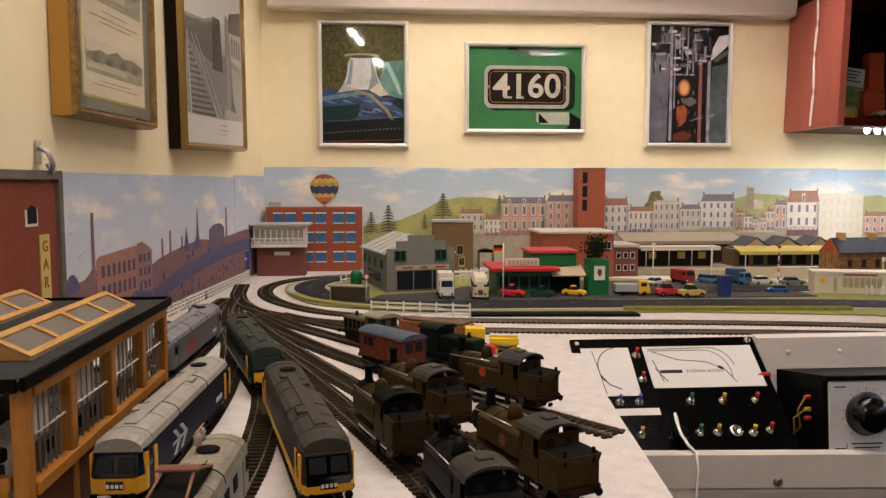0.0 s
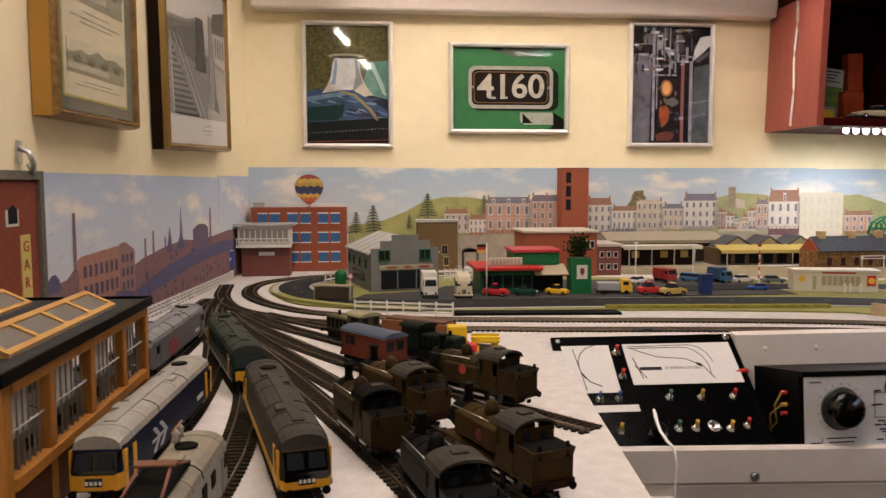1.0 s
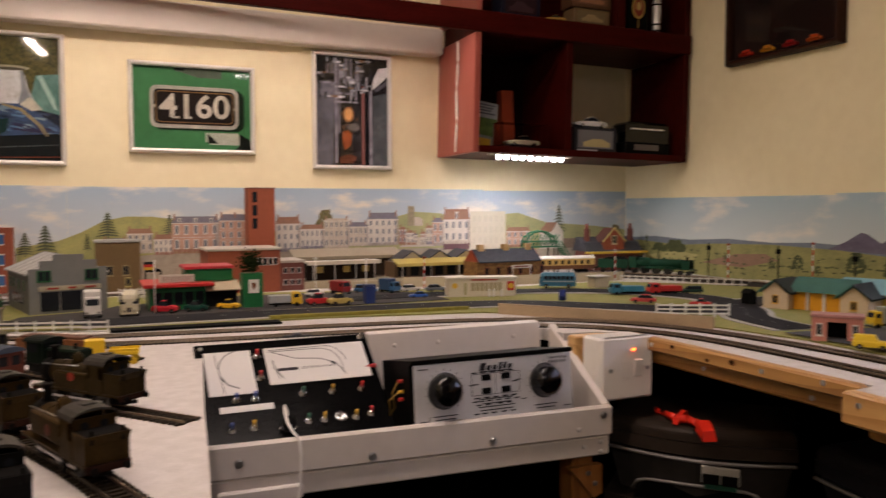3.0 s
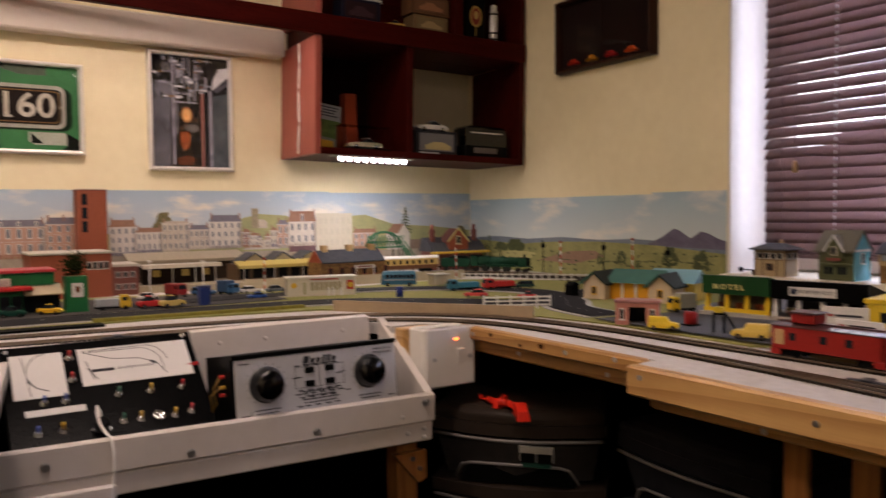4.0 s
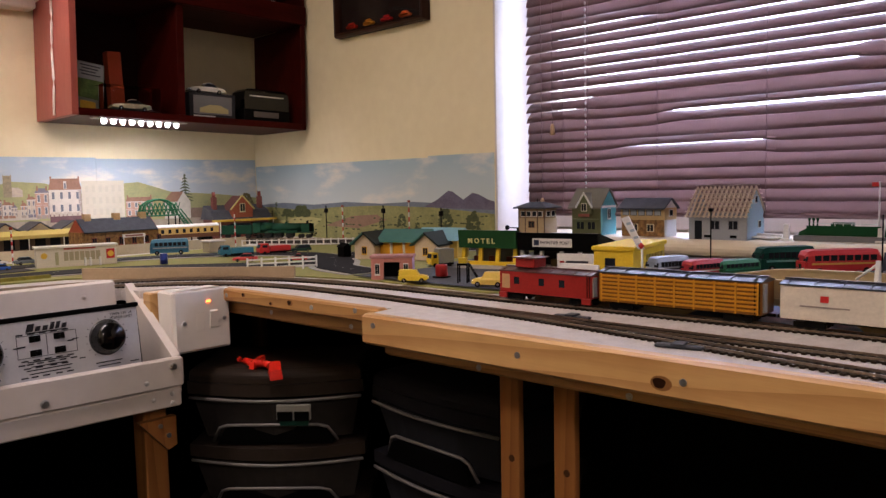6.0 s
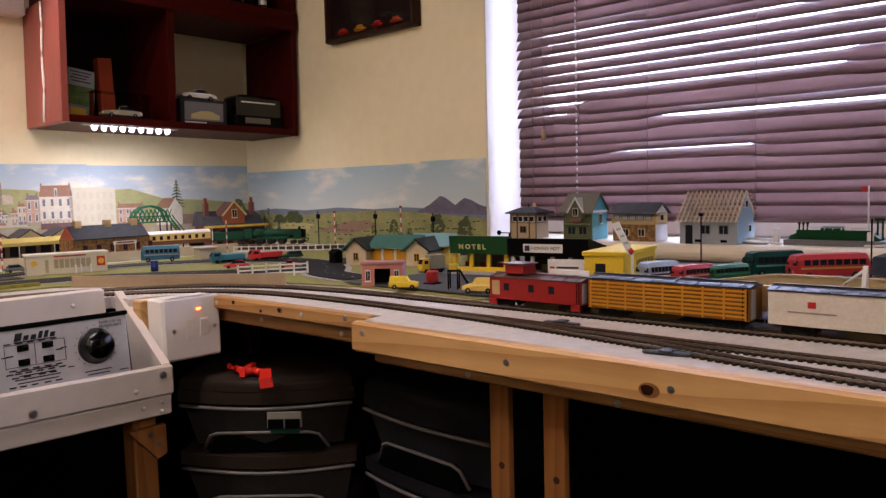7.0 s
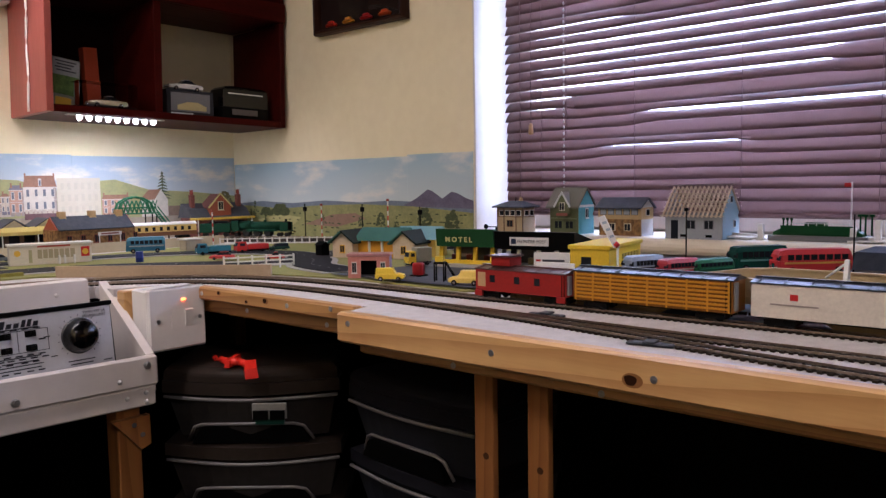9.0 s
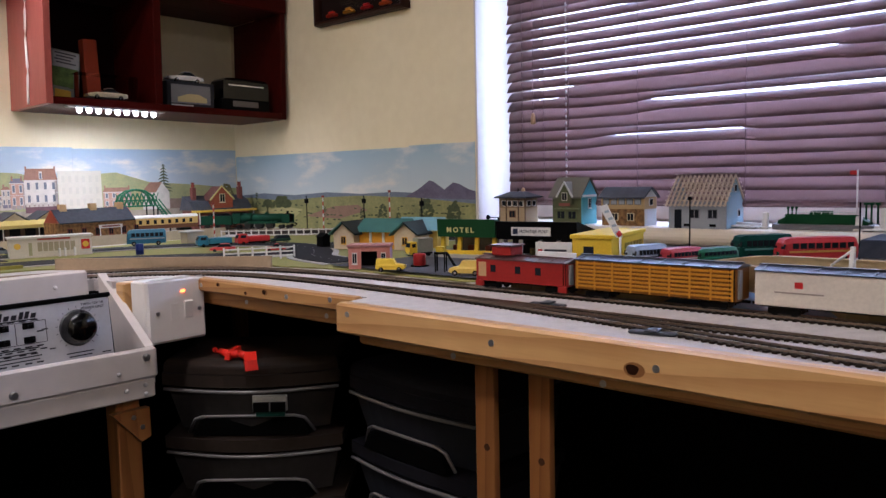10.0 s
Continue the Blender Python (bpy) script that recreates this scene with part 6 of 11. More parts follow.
def car(m, L, col, label, style="saloon", h=None, roof=None):
    """A small die-cast car along x, nose at +x."""
    t = thing("model_car", m, label, "model car", "die-cast vehicles")
    W, H = L * 0.40, h or L * 0.32
    body = []
    prof = [(-.5, .22, .50), (-.46, .18, .56), (-.30, .16, .60), (0.05, .16, .60), (.30, .16, .58), (.45, .18, .50), (.5, .24, .42)]
    for u, z0, z1 in prof:
        w = W / 2 * (1 - 0.25 * abs(2 * u) ** 4)
        body.append([(u * L, -w, z0 * H), (u * L, w, z0 * H), (u * L, w, z1 * H * .8), (u * L, w * .88, z1 * H), (u * L, -w * .88, z1 * H), (u * L, -w, z1 * H * .8)])
    part("body", Shape().loft(body), col, t)
    a0, a1, b0, b1 = {"saloon": (-.36, -.24, .08, .22), "sports": (-.30, -.12, .02, .16), "van": (-.48, -.46, .10, .20), "estate": (-.46, -.42, .10, .24)}[style]
    w = W / 2
    part("cabin_glass", Shape().loft([[(a0 * L, -w * .86, .58 * H), (b1 * L, -w * .86, .58 * H), (b1 * L, w * .86, .58 * H), (a0 * L, w * .86, .58 * H)], [(a1 * L, -w * .70, .95 * H), (b0 * L, -w * .70, .95 * H), (b0 * L, w * .70, .95 * H), (a1 * L, w * .70, .95 * H)]]), PANE if style != "van" else col, t)
    part("roof", Shape().loft([[(a1 * L - .001, -w * .72, .93 * H), (b0 * L + .001, -w * .72, .93 * H), (b0 * L + .001, w * .72, .93 * H), (a1 * L - .001, w * .72, .93 * H)], [(a1 * L, -w * .62, H), (b0 * L, -w * .62, H), (b0 * L, w * .62, H), (a1 * L, w * .62, H)]]), roof or col, t)
    for sx in (-.30, .30):
        for sy in (-1, 1):
            wh = part("wheel", Shape().tube((sx * L, sy * W * .36, .17 * H), (sx * L, sy * W * .51, .17 * H), .19 * H, 12), TYRE, t)
            part("hub", Shape().tube((sx * L, sy * W * .51, .17 * H), (sx * L, sy * W * .52, .17 * H), .10 * H, 8), CHROME, wh)
    for sy in (-1, 1):
        part("headlight", Shape().tube((.47 * L, sy * W * .30, .40 * H), (.502 * L, sy * W * .30, .40 * H), .07 * H, 8), CHROME, t)
    part("bumper", Shape().box(.49 * L, .515 * L, -W * .44, W * .44, .2 * H, .28 * H), CHROME, t)
    part("bumper", Shape().box(-.515 * L, -.49 * L, -W * .44, W * .44, .2 * H, .28 * H), CHROME, t)
    return t


def bus(m, L, W, H, low, high, label, band=None, front_glass=True, lean=0.0, n=7):
    """A half-cab style model coach along x, nose at +x."""
    t = thing("model_coach", m, label, "model coach", "die-cast vehicles")
    rings = []
    for u, s, k in ((-.5, .92, .90), (-.47, 1, 1), (.40, 1, 1), (.47, .97, .96), (.5, .86, .80)):
        w = W / 2 * s
        rings.append([(u * L, -w, .12 * H), (u * L, w, .12 * H), (u * L, w, .52 * H), (u * L, -w, .52 * H)])
    part("lower_body", Shape().loft(rings), low, t)
    rings = []
    for u, s, k in ((-.5, .90, .86), (-.46, .98, 1), (.36, .98, 1), (.45, .93, .95), (.485, .84, .78)):
        w = W / 2 * s
        rings.append([(u * L, -w, .52 * H), (u * L, w, .52 * H), (u * L, w * .98, .80 * H * k), (u * L, w * .72, H * k), (u * L, -w * .72, H * k), (u * L, -w * .98, .80 * H * k)])
    part("upper_body", Shape().loft(rings), high, t)
    for sy in (-1, 1):
        for k in range(n):
            x = -.43 * L + k * (.83 * L / n)
            part("window", Shape().box(x, x + .83 * L / n * .78, sy * W * .49 - .0010, sy * W * .49 + .0007, .56 * H, .79 * H), PANE, t)
        if band:
            part("side_band", Shape().box(-.47 * L, .42 * L, sy * W * .5 - .0003, sy * W * .5 + .0005, .40 * H, .48 * H), band, t)
        for sx in (-.30, .32):
            wh = part("wheel", Shape().tube((sx * L, sy * W * .38, .13 * H), (sx * L, sy * W * .52, .13 * H), .14 * H, 12), TYRE, t)
            part("hub", Shape().tube((sx * L, sy * W * .52, .13 * H), (sx * L, sy * W * .53, .13 * H), .07 * H, 8), CHROME, wh)
        part("headlight", Shape().tube((.47 * L, sy * W * .30, .26 * H), (.505 * L, sy * W * .28, .26 * H), .05 * H, 8), CHROME, t)
    for sy in (-.5, .5):
        part("windscreen", Shape().loft([[(.485 * L, sy * W * .72 - W * .16, .56 * H), (.485 * L, sy * W * .72 + W * .16, .56 * H), (.462 * L, sy * W * .68 + W * .14, .76 * H), (.462 * L, sy * W * .68 - W * .14, .76 * H)], [(.497 * L, sy * W * .72 - W * .16, .56 * H), (.497 * L, sy * W * .72 + W * .16, .56 * H), (.474 * L, sy * W * .68 + W * .14, .76 * H), (.474 * L, sy * W * .68 - W * .14, .76 * H)]]), PANE, t)
    part("grille", Shape().box(.495 * L, .507 * L, -W * .14, W * .14, .22 * H, .42 * H), CHROME, t)
    return t


def lorry(m, L, W, H, cab, box, label, tall=1.0):
    t = thing("model_lorry", m, label, "model lorry", "die-cast vehicles")
    part("chassis", Shape().box(-.5 * L, .48 * L, -W * .35, W * .35, .10 * H, .2 * H), BLACK, t)
    part("load_body", Shape().box(-.5 * L, .16 * L, -W * .5, W * .5, .2 * H, H * tall, .001), box, t)
    part("cab", Shape().loft([[(.18 * L, -W * .45, .12 * H), (.5 * L, -W * .45, .12 * H), (.5 * L, W * .45, .12 * H), (.18 * L, W * .45, .12 * H)], [(.18 * L, -W * .45, .48 * H), (.49 * L, -W * .45, .48 * H), (.49 * L, W * .45, .48 * H), (.18 * L, W * .45, .48 * H)], [(.2 * L, -W * .40, .8 * H), (.42 * L, -W * .40, .8 * H), (.42 * L, W * .40, .8 * H), (.2 * L, W * .40, .8 * H)]]), cab, t)
    part("windscreen", Shape().loft([[(.488 * L, -W * .38, .50 * H), (.488 * L, W * .38, .50 * H), (.435 * L, W * .34, .74 * H), (.435 * L, -W * .34, .74 * H)], [(.498 * L, -W * .38, .50 * H), (.498 * L, W * .38, .50 * H), (.445 * L, W * .34, .74 * H), (.445 * L, -W * .34, .74 * H)]]), PANE, t)
    for sy in (-1, 1):
        part("side_window", Shape().box(.24 * L, .40 * L, sy * W * .43 - .0006, sy * W * .43 + .0006, .50 * H, .70 * H), PANE, t)
        part("headlight", Shape().tube((.49 * L, sy * W * .32, .22 * H), (.505 * L, sy * W * .32, .22 * H), .05 * H, 8), CHROME, t)
        for sx in (-.30, .33):
            part("wheel", Shape().tube((sx * L, sy * W * .34, .11 * H), (sx * L, sy * W * .5, .11 * H), .12 * H, 12), TYRE, t)
    part("bumper", Shape().box(.49 * L, .52 * L, -W * .48, W * .48, .1 * H, .17 * H), CHROME, t)
    return t


def windows(t, spots, w, h, axis, at, frame_m, pane_m=None, out=1.0, sill=True):
    """Framed windows on a wall; axis y: a wall facing along y at that place, spots are (x, z); axis x alike with (y, z)."""
    for a, z in spots:
        d0, d1, d2 = at, at + .0006 * out, at + .0012 * out
        if axis == "y":
            fr = part("window", Shape().box(a - w / 2, a + w / 2, min(d0, d2), max(d0, d2), z - h / 2, z + h / 2), frame_m, t)
            part("pane", Shape().box(a - w * .40, a + w * .40, min(d1, d2 + .0004 * out), max(d1, d2 + .0004 * out), z - h * .42, z + h * .42), pane_m or PANE, fr)
            if sill:
                part("sill", Shape().box(a - w * .56, a + w * .56, min(d0, d2 + .0012 * out), max(d0, d2 + .0012 * out), z - h * .56, z - h * .48), frame_m, fr)
                part("mullion", Shape().box(a - w * .03, a + w * .03, min(d1, d2 + .0007 * out), max(d1, d2 + .0007 * out), z - h * .42, z + h * .42), frame_m, fr)
        else:
            fr = part("window", Shape().box(min(d0, d2), max(d0, d2), a - w / 2, a + w / 2, z - h / 2, z + h / 2), frame_m, t)
            part("pane", Shape().box(min(d1, d2 + .0004 * out), max(d1, d2 + .0004 * out), a - w * .40, a + w * .40, z - h * .42, z + h * .42), pane_m or PANE, fr)
            if sill:
                part("mullion", Shape().box(min(d1, d2 + .0007 * out), max(d1, d2 + .0007 * out), a - w * .03, a + w * .03, z - h * .42, z + h * .42), frame_m, fr)


def brickwork(name, c, c2, s=1.0):
    """Small printed or moulded brick courses."""
    m = bpy.data.materials.new(name)
    m.use_nodes = True
    nt, n = m.node_tree, m.node_tree.nodes
    b = n["Principled BSDF"]
    b.inputs["Roughness"].default_value = 0.75
    tc, sp, ad, cb = n.new("ShaderNodeTexCoord"), n.new("ShaderNodeSeparateXYZ"), n.new("ShaderNodeMath"), n.new("ShaderNodeCombineXYZ")
    nt.links.new(tc.outputs["Object"], sp.inputs["Vector"])
    nt.links.new(sp.outputs["X"], ad.inputs[0])
    nt.links.new(sp.outputs["Y"], ad.inputs[1])
    nt.links.new(ad.outputs[0], cb.inputs["X"])
    nt.links.new(sp.outputs["Z"], cb.inputs["Y"])
    br = n.new("ShaderNodeTexBrick")
    br.inputs["Scale"].default_value = 120 * s
    br.inputs["Color1"].default_value, br.inputs["Color2"].default_value = (*c, 1), (*c2, 1)
    br.inputs["Mortar"].default_value = (*[min(1, x * 1.1 + .012) for x in c], 1)
    br.inputs["Mortar Size"].default_value, br.inputs["Row Height"].default_value, br.inputs["Brick Width"].default_value = 0.02, 0.2, 0.45
    nt.links.new(cb.outputs["Vector"], br.inputs["Vector"])
    nt.links.new(br.outputs["Color"], b.inputs["Base Color"])
    return m


RBRICK = brickwork("red_model_brick", (0.29, 0.070, 0.028), (0.24, 0.056, 0.022))
DKBRICK = brickwork("dark_red_brick", (0.17, 0.05, 0.035), (0.13, 0.038, 0.028))
BROWNB = brickwork("brown_model_brick", (0.150, 0.092, 0.030), (0.115, 0.068, 0.022))
RUBBLE = mat("rubble_stone", (0.36, 0.20, 0.07), 0.8, col2=(0.05, 0.026, 0.012), scale=130, detail=2.0, bump=0.6)
SLATE = mat("slate_roof_card", (0.075, 0.078, 0.09), 0.6, scale=60, amount=0.4, bump=0.3)
GREYW = mat("grey_rendered_card", (0.20, 0.205, 0.19), 0.8, scale=50, amount=0.2, bump=0.2)
PALEROOF = mat("pale_grey_roof", (0.44, 0.44, 0.42), 0.7, scale=40, amount=0.15, bump=0.1)
GREENP = paint(0.012, 0.14, 0.045)
REDP = paint(0.50, 0.03, 0.025)
YELP = paint(0.75, 0.50, 0.02)

# office block against the backdrop, two storeys of blue windows
b = thing("office_block", pose(-0.068, 2.045, BASE), "red brick office block with blue windows and white sills", "model building")
part("wall", Shape().box(0, 0.226, 0.0, 0.048, 0, 0.150), RBRICK, b)
part("parapet", Shape().box(-.001, 0.227, -.001, 0.049, 0.1505, 0.154), paint(0.35, .09, .05), b)
BLUEW = plain("blue_window", (0.06, 0.16, 0.36), 0.2)
for z in (0.035, 0.082, 0.128):
    for x in (.026, .056, .098, .128, .170, .200):
        w_ = part("window", Shape().box(x - .0115, x + .0115, -.0006, .0004, z - .011, z + .0105), BLUEW, b)
        part("lintel", Shape().box(x - .013, x + .013, -.002, -.0002, z + .0106, z + .0135), WHT, w_)
        part("sill", Shape().box(x - .013, x + .013, -.0022, -.0002, z - .0132, z - .0111), WHT, w_)
        part("glazing_bar", Shape().box(x - .0004, x + .0004, -.001, -.0006, z - .011, z + .0105), paint(.05, .10, .2), w_)
for x in (0.012, 0.077, 0.149, 0.214):
    part("pier", Shape().box(x - .004, x + .004, -.0025, -.0002, 0, 0.150), RBRICK, b)
part("roof_shed", Shape().box(.004, .03, .01, .03, .1545, .166), paint(.4, .38, .34), b)

# signal box
b = thing("signal_box", pose(-0.084, 1.955, BASE) @ Matrix.Diagonal((1, 1, 1.19, 1)), "brick signal box with a white glazed upper floor", "model building")
part("base", Shape().box(0.006, 0.114, 0.0, 0.05, 0, 0.058), DKBRICK, b)
part("cabin", Shape().box(0.0, 0.116, -.008, 0.055, 0.0585, 0.096), paint(.72, .67, .58), b)
for k in range(9):
    part("window", Shape().box(.004 + k * .0122, .0135 + k * .0122, -.0092, -.0078, .068, .090), plain("pale_cabin_glass", (.30, .28, .24), .15), b)
part("balcony", Shape().box(-.004, 0.120, -.018, -.0085, .056, .060), WHT, b)
for k in range(10):
    part("baluster", Shape().box(-.003 + k * .0135, -.001 + k * .0135, -.018, -.0165, .060, .072), WHT, b)
part("handrail", Shape().box(-.004, .120, -.0185, -.016, .072, .074), WHT, b)
part("roof", Shape().box(-.010, 0.126, -.018, 0.062, 0.0965, 0.101, .001), paint(.42, .42, .41), b)
part("nameboard", Shape().box(.045, .080, -.0012, -.0002, .040, .047), WHT, b)

# grey goods warehouse with a stepped gable
b = thing("grey_warehouse", pose(0.213, 1.640, TOWN, 0, 0, 14) @ Matrix.Diagonal((1, 1, 1.11, 1)), "grey rendered warehouse with stepped gable and shopfront", "model building")
part("wall", Shape().prism([(0, 0), (.136, 0), (.136, .075), (.118, .075), (.118, .088), (.095, .088), (.095, .098), (.042, .098), (.042, .088), (.019, .088), (.019, .075), (0, .075)], "y", 0.0, 0.004), GREYW, b)
part("wall", Shape().box(0.0, .004, .0042, .20, 0, .068), GREYW, b)
part("wall", Shape().box(.132, .136, .0042, .20, 0, .068), GREYW, b)
part("wall", Shape().prism([(0.0042, 0), (.1318, 0), (.1318, .068), (.068, .096), (.0042, .068)], "y", .196, .20), GREYW, b)
for sx in (-1, 1):
    part("roof", Shape().prism([(.068, .092), (.068, .095), (.068 + sx * .073, .067), (.068 + sx * .073, .064)], "y", .0045, .205), PALEROOF, b)
    for k in range(5):
        part("roof_batten", Shape().prism([(.068 + sx * .002, .0955), (.068 + sx * .072, .0678), (.068 + sx * .072, .069), (.068 + sx * .002, .0967)], "y", .02 + k * .042, .0215 + k * .042), PALEROOF, b)
GW = plain("green_window_frame", (0.012, 0.11, 0.035), 0.4)
windows(b, [(.026, .063), (.108, .063)], .024, .018, "y", 0.0, GW, PANE, -1)
windows(b, [(.04, .046), (.09, .046), (.14, .046), (.18, .046)], .013, .018, "x", 0.0, GW, PANE, -1)
part("shopfront", Shape().box(.018, .122, -.0015, -.0003, .004, .036), PANE, b)
part("sign_board", Shape().box(.016, .124, -.003, -.0016, .038, .046), paint(.45, .40, .28), b)
for x, w in ((.03, .020), (.066, .014), (.095, .020)):
    part("sign_mark", Shape().box(x, x + w, -.0036, -.003, .0405, .0435), paint(.35, .05, .03), b)
for x in (.018, .052, .09, .122):
    part("mullion", Shape().box(x - .001, x + .001, -.0025, -.0016, .004, .036), GREYW, b)
part("lower_window", Shape().box(-.0012, -.0002, .05, .15, .014, .030), PANE, b)

# brown brick store
b = thing("brown_brick_store", pose(0.328, 2.035, BASE), "brown brick store with a grey cornice", "model building")
part("wall", Shape().box(0, .098, 0, .045, 0, .116), BROWNB, b)
part("cornice", Shape().box(-.003, .101, -.003, .047, .1165, .123, .001), paint(.42, .42, .40), b)
for k in range(5):
    part("corbel", Shape().box(.004 + k * .0195, .016 + k * .0195, -.002, -.0002, .095, .112), BROWNB, b)
windows(b, [(.03, .05), (.066, .05)], .016, .024, "y", 0.0, paint(.30, .24, .12), PANE, -1)
windows(b, [(.07, .022)], .014, .022, "y", 0.0, paint(.5, .42, .15), PANE, -1)

# iron canopy stall beside it
b = thing("iron_canopy", pose(0.452, 1.985, BASE) @ Matrix.Scale(.72, 4), "black iron canopy on thin posts", "model canopy")
part("canopy", Shape().prism([(-.026, .066), (-.02, .074), (0, .078), (.02, .074), (.026, .066)], "y", 0, .04), BLACK, b)
for x in (-.024, .024):
    for y in (.003, .037):
        part("post", Shape().tube((x, y, 0), (x, y, .067), .0015, 6), BLACK, b)

# fire station with a hose tower
b = thing("fire_station", pose(0.560, 1.875, BASE), "red brick station with flat white roof", "model building")
part("wall", Shape().box(0, .165, 0, .13, 0, .098), RBRICK, b)
part("roof", Shape().box(-.004, .169, -.004, .134, .0985, .104, .001), paint(.55, .50, .43), b)
windows(b, [(.118 + .012 * k, .072) for k in range(4)], .010, .018, "y", 0.0, WHT, PANE, -1, False)
windows(b, [(.015 + .02 * k, .072) for k in range(6)], .014, .018, "x", .165, WHT, PANE, 1, False)
part("wing", Shape().box(.1655, .225, .01, .12, 0, .066), DKBRICK, b)
part("wing_roof", Shape().box(.163, .228, .006, .124, .0665, .072), paint(.50, .46, .40), b)
windows(b, [(.18 + .016 * k, .048) for k in range(3)] + [(.18 + .016 * k, .02) for k in range(3)], .010, .014, "y", .01, WHT, PANE, -1, False)
b = thing("hose_tower", pose(0.680, 2.02, BASE), "tall red brick hose tower with slit windows", "model building")
part("wall", Shape().box(0, .066, 0, .05, 0, .245), RBRICK, b)
part("cap", Shape().box(-.001, .067, -.001, .051, .2453, .248), DKBRICK, b)
for z in (.145, .178, .211):
    part("slit_window", Shape().box(.010, .022, -.001, .0005, z, z + .026), PANE, b)

# green and red garage
b = thing("garage_showroom", pose(0.415, 1.585, TOWN), "green car showroom with a red roof and awning", "model building")
part("wall", Shape().box(0, .10, 0, .10, 0, .046), GREENP, b)
part("roof", Shape().box(-.012, .115, -.02, .11, .0465, .053, .001), REDP, b)
for k in range(5):
    part("show_window", Shape().box(.006 + k * .019, .022 + k * .019, -.001, .0005, .012, .036), PANE, b)
part("upper_storey", Shape().box(.068, .155, .02, .10, .0535, .076), GREENP, b)
part("upper_roof", Shape().box(.064, .158, .016, .104, .0765, .082, .001), paint(.50, .05, .06), b)
part("workshop", Shape().box(.1005, .165, .03, .10, 0, .053), PANE, b)
part("awning", Shape().prism([(-.012, .036), (.03, .052), (.03, .054), (-.013, .038)], "x", .102, .166), paint(.52, .44, .30), b)
part("tall_block", Shape().box(.168, .206, -.022, .012, 0, .068), GREENP, b)
part("badge_sheet", Shape().box(.178, .198, -.0235, -.0222, .030, .056), WHT, b)
part("badge", Shape().prism([(.184, .05), (.192, .05), (.192, .042), (.188, .036), (.184, .042)], "y", -.0245, -.0236), paint(.18, .06, .02), b)
part("roof_sign", Shape().box(.018, .082, .012, .016, .0535, .068), paint(.60, .56, .48), b)
for k in range(8):
    part("sign_letter", Shape().box(.024 + k * .007, .029 + k * .007, .0108, .0119, .056, .065), paint(.40, .36, .30), b)
sh = Shape()
rnd = random.Random(3)
for k in range(420):
    x, y, z = .187 + rnd.gauss(0, .0085), .0 + rnd.gauss(0, .008), .088 + rnd.gauss(0, .010)
    r_ = rnd.uniform(.0014, .0030)
    sh.lathe([(.0002, -r_), (r_, 0), (.0002, r_)], 5, (x, y, max(.0715, z)))
solid("model_bush", sh, mat("dark_foam_foliage", (0.022, 0.034, 0.010), 0.95, scale=200, amount=0.6, bump=0.8), "dark green foam bush behind the showroom", "model bush", "stuff", "", pose(0.415, 1.585, TOWN))
b = thing("flag_pole", pose(0.422, 1.552, TOWN), "white flag pole with a small tricolour flag", "flag pole")
part("pole", Shape().tube((0, 0, 0), (0, 0, .10), .0012, 8), WHT, b)
for k, c in enumerate(((.02, .02, .02), (.5, .03, .02), (.65, .42, .05))):
    part("flag_band", Shape().box(-.018, -.0015, -.0004, .0004, .092 - k * .005, .097 - k * .005), paint(*c), b)

# vehicles in front of the garage
lorry(pose(0.318, 1.565, TOWN + .002, 0, 0, -90), .070, .028, .045, paint(.62, .60, .55), paint(.66, .64, .58), "white box lorry parked by the warehouse")
bus(pose(0.380, 1.560, TOWN + .002, 0, 0, -95), .075, .030, .041, paint(.62, .55, .36), paint(.64, .58, .42), "cream vintage coach parked by the garage", paint(.35, .25, .1))
car(pose(0.440, 1.555, TOWN + .002, 0, 0, -25), .048, paint(.45, .02, .03), "dark red sports coupe outside the showroom", "sports", .023)
car(pose(0.495, 1.555, TOWN + .002, 0, 0, -20), .044, paint(.01, .05, .035), "dark green sports car outside the showroom", "sports", .020)
car(pose(0.556, 1.560, TOWN + .002, 0, 0, -35), .044, paint(.72, .45, .02), "yellow sports car outside the workshop", "sports", .019)
lorry(pose(0.664, 1.562, TOWN + .002, 0, 0, -8), .064, .026, .034, paint(.70, .44, .03), paint(.34, .36, .36), "yellow recovery truck with a grey crane body", .62)
car(pose(0.727, 1.545, TOWN + .002, 0, 0, 8), .048, paint(.50, .03, .03), "red saloon at the roadside", "sports", .024)
car(pose(0.765, 1.528, TOWN + .002, 0, 0, 10), .050, paint(.48, .36, .10), "gold coupe at the roadside", "sports", .024)
car(pose(0.76, 1.70, TOWN + .002, 0, 0, 40), .05, paint(.60, .58, .55), "white car in the back yard", "saloon")
lorry(pose(0.825, 1.72, TOWN + .002, 0, 0, -72), .050, .026, .036, paint(.30, .02, .02), paint(.24, .02, .02), "red fire engine in the back yard", .8)
car(pose(0.885, 1.72, TOWN + .002, 0, 0, -50), .055, paint(.04, .13, .26), "blue estate car in the back yard", "estate")
lorry(pose(0.935, 1.70, TOWN + .002, 0, 0, -62), .048, .025, .031, paint(.04, .13, .26), paint(.03, .07, .14), "blue lorry in the back yard")
car(pose(0.985, 1.70, TOWN + .002, 0, 0, 10), .05, paint(.55, .54, .52), "white saloon in the back yard", "saloon")
car(pose(1.04, 1.68, TOWN + .002, 0, 0, 0), .05, paint(.12, .14, .15), "grey saloon in the back yard", "saloon")
car(pose(1.10, 1.66, TOWN + .002, 0, 0, -10), .045, paint(.25, .26, .26), "silver grey car by the filling station", "saloon")
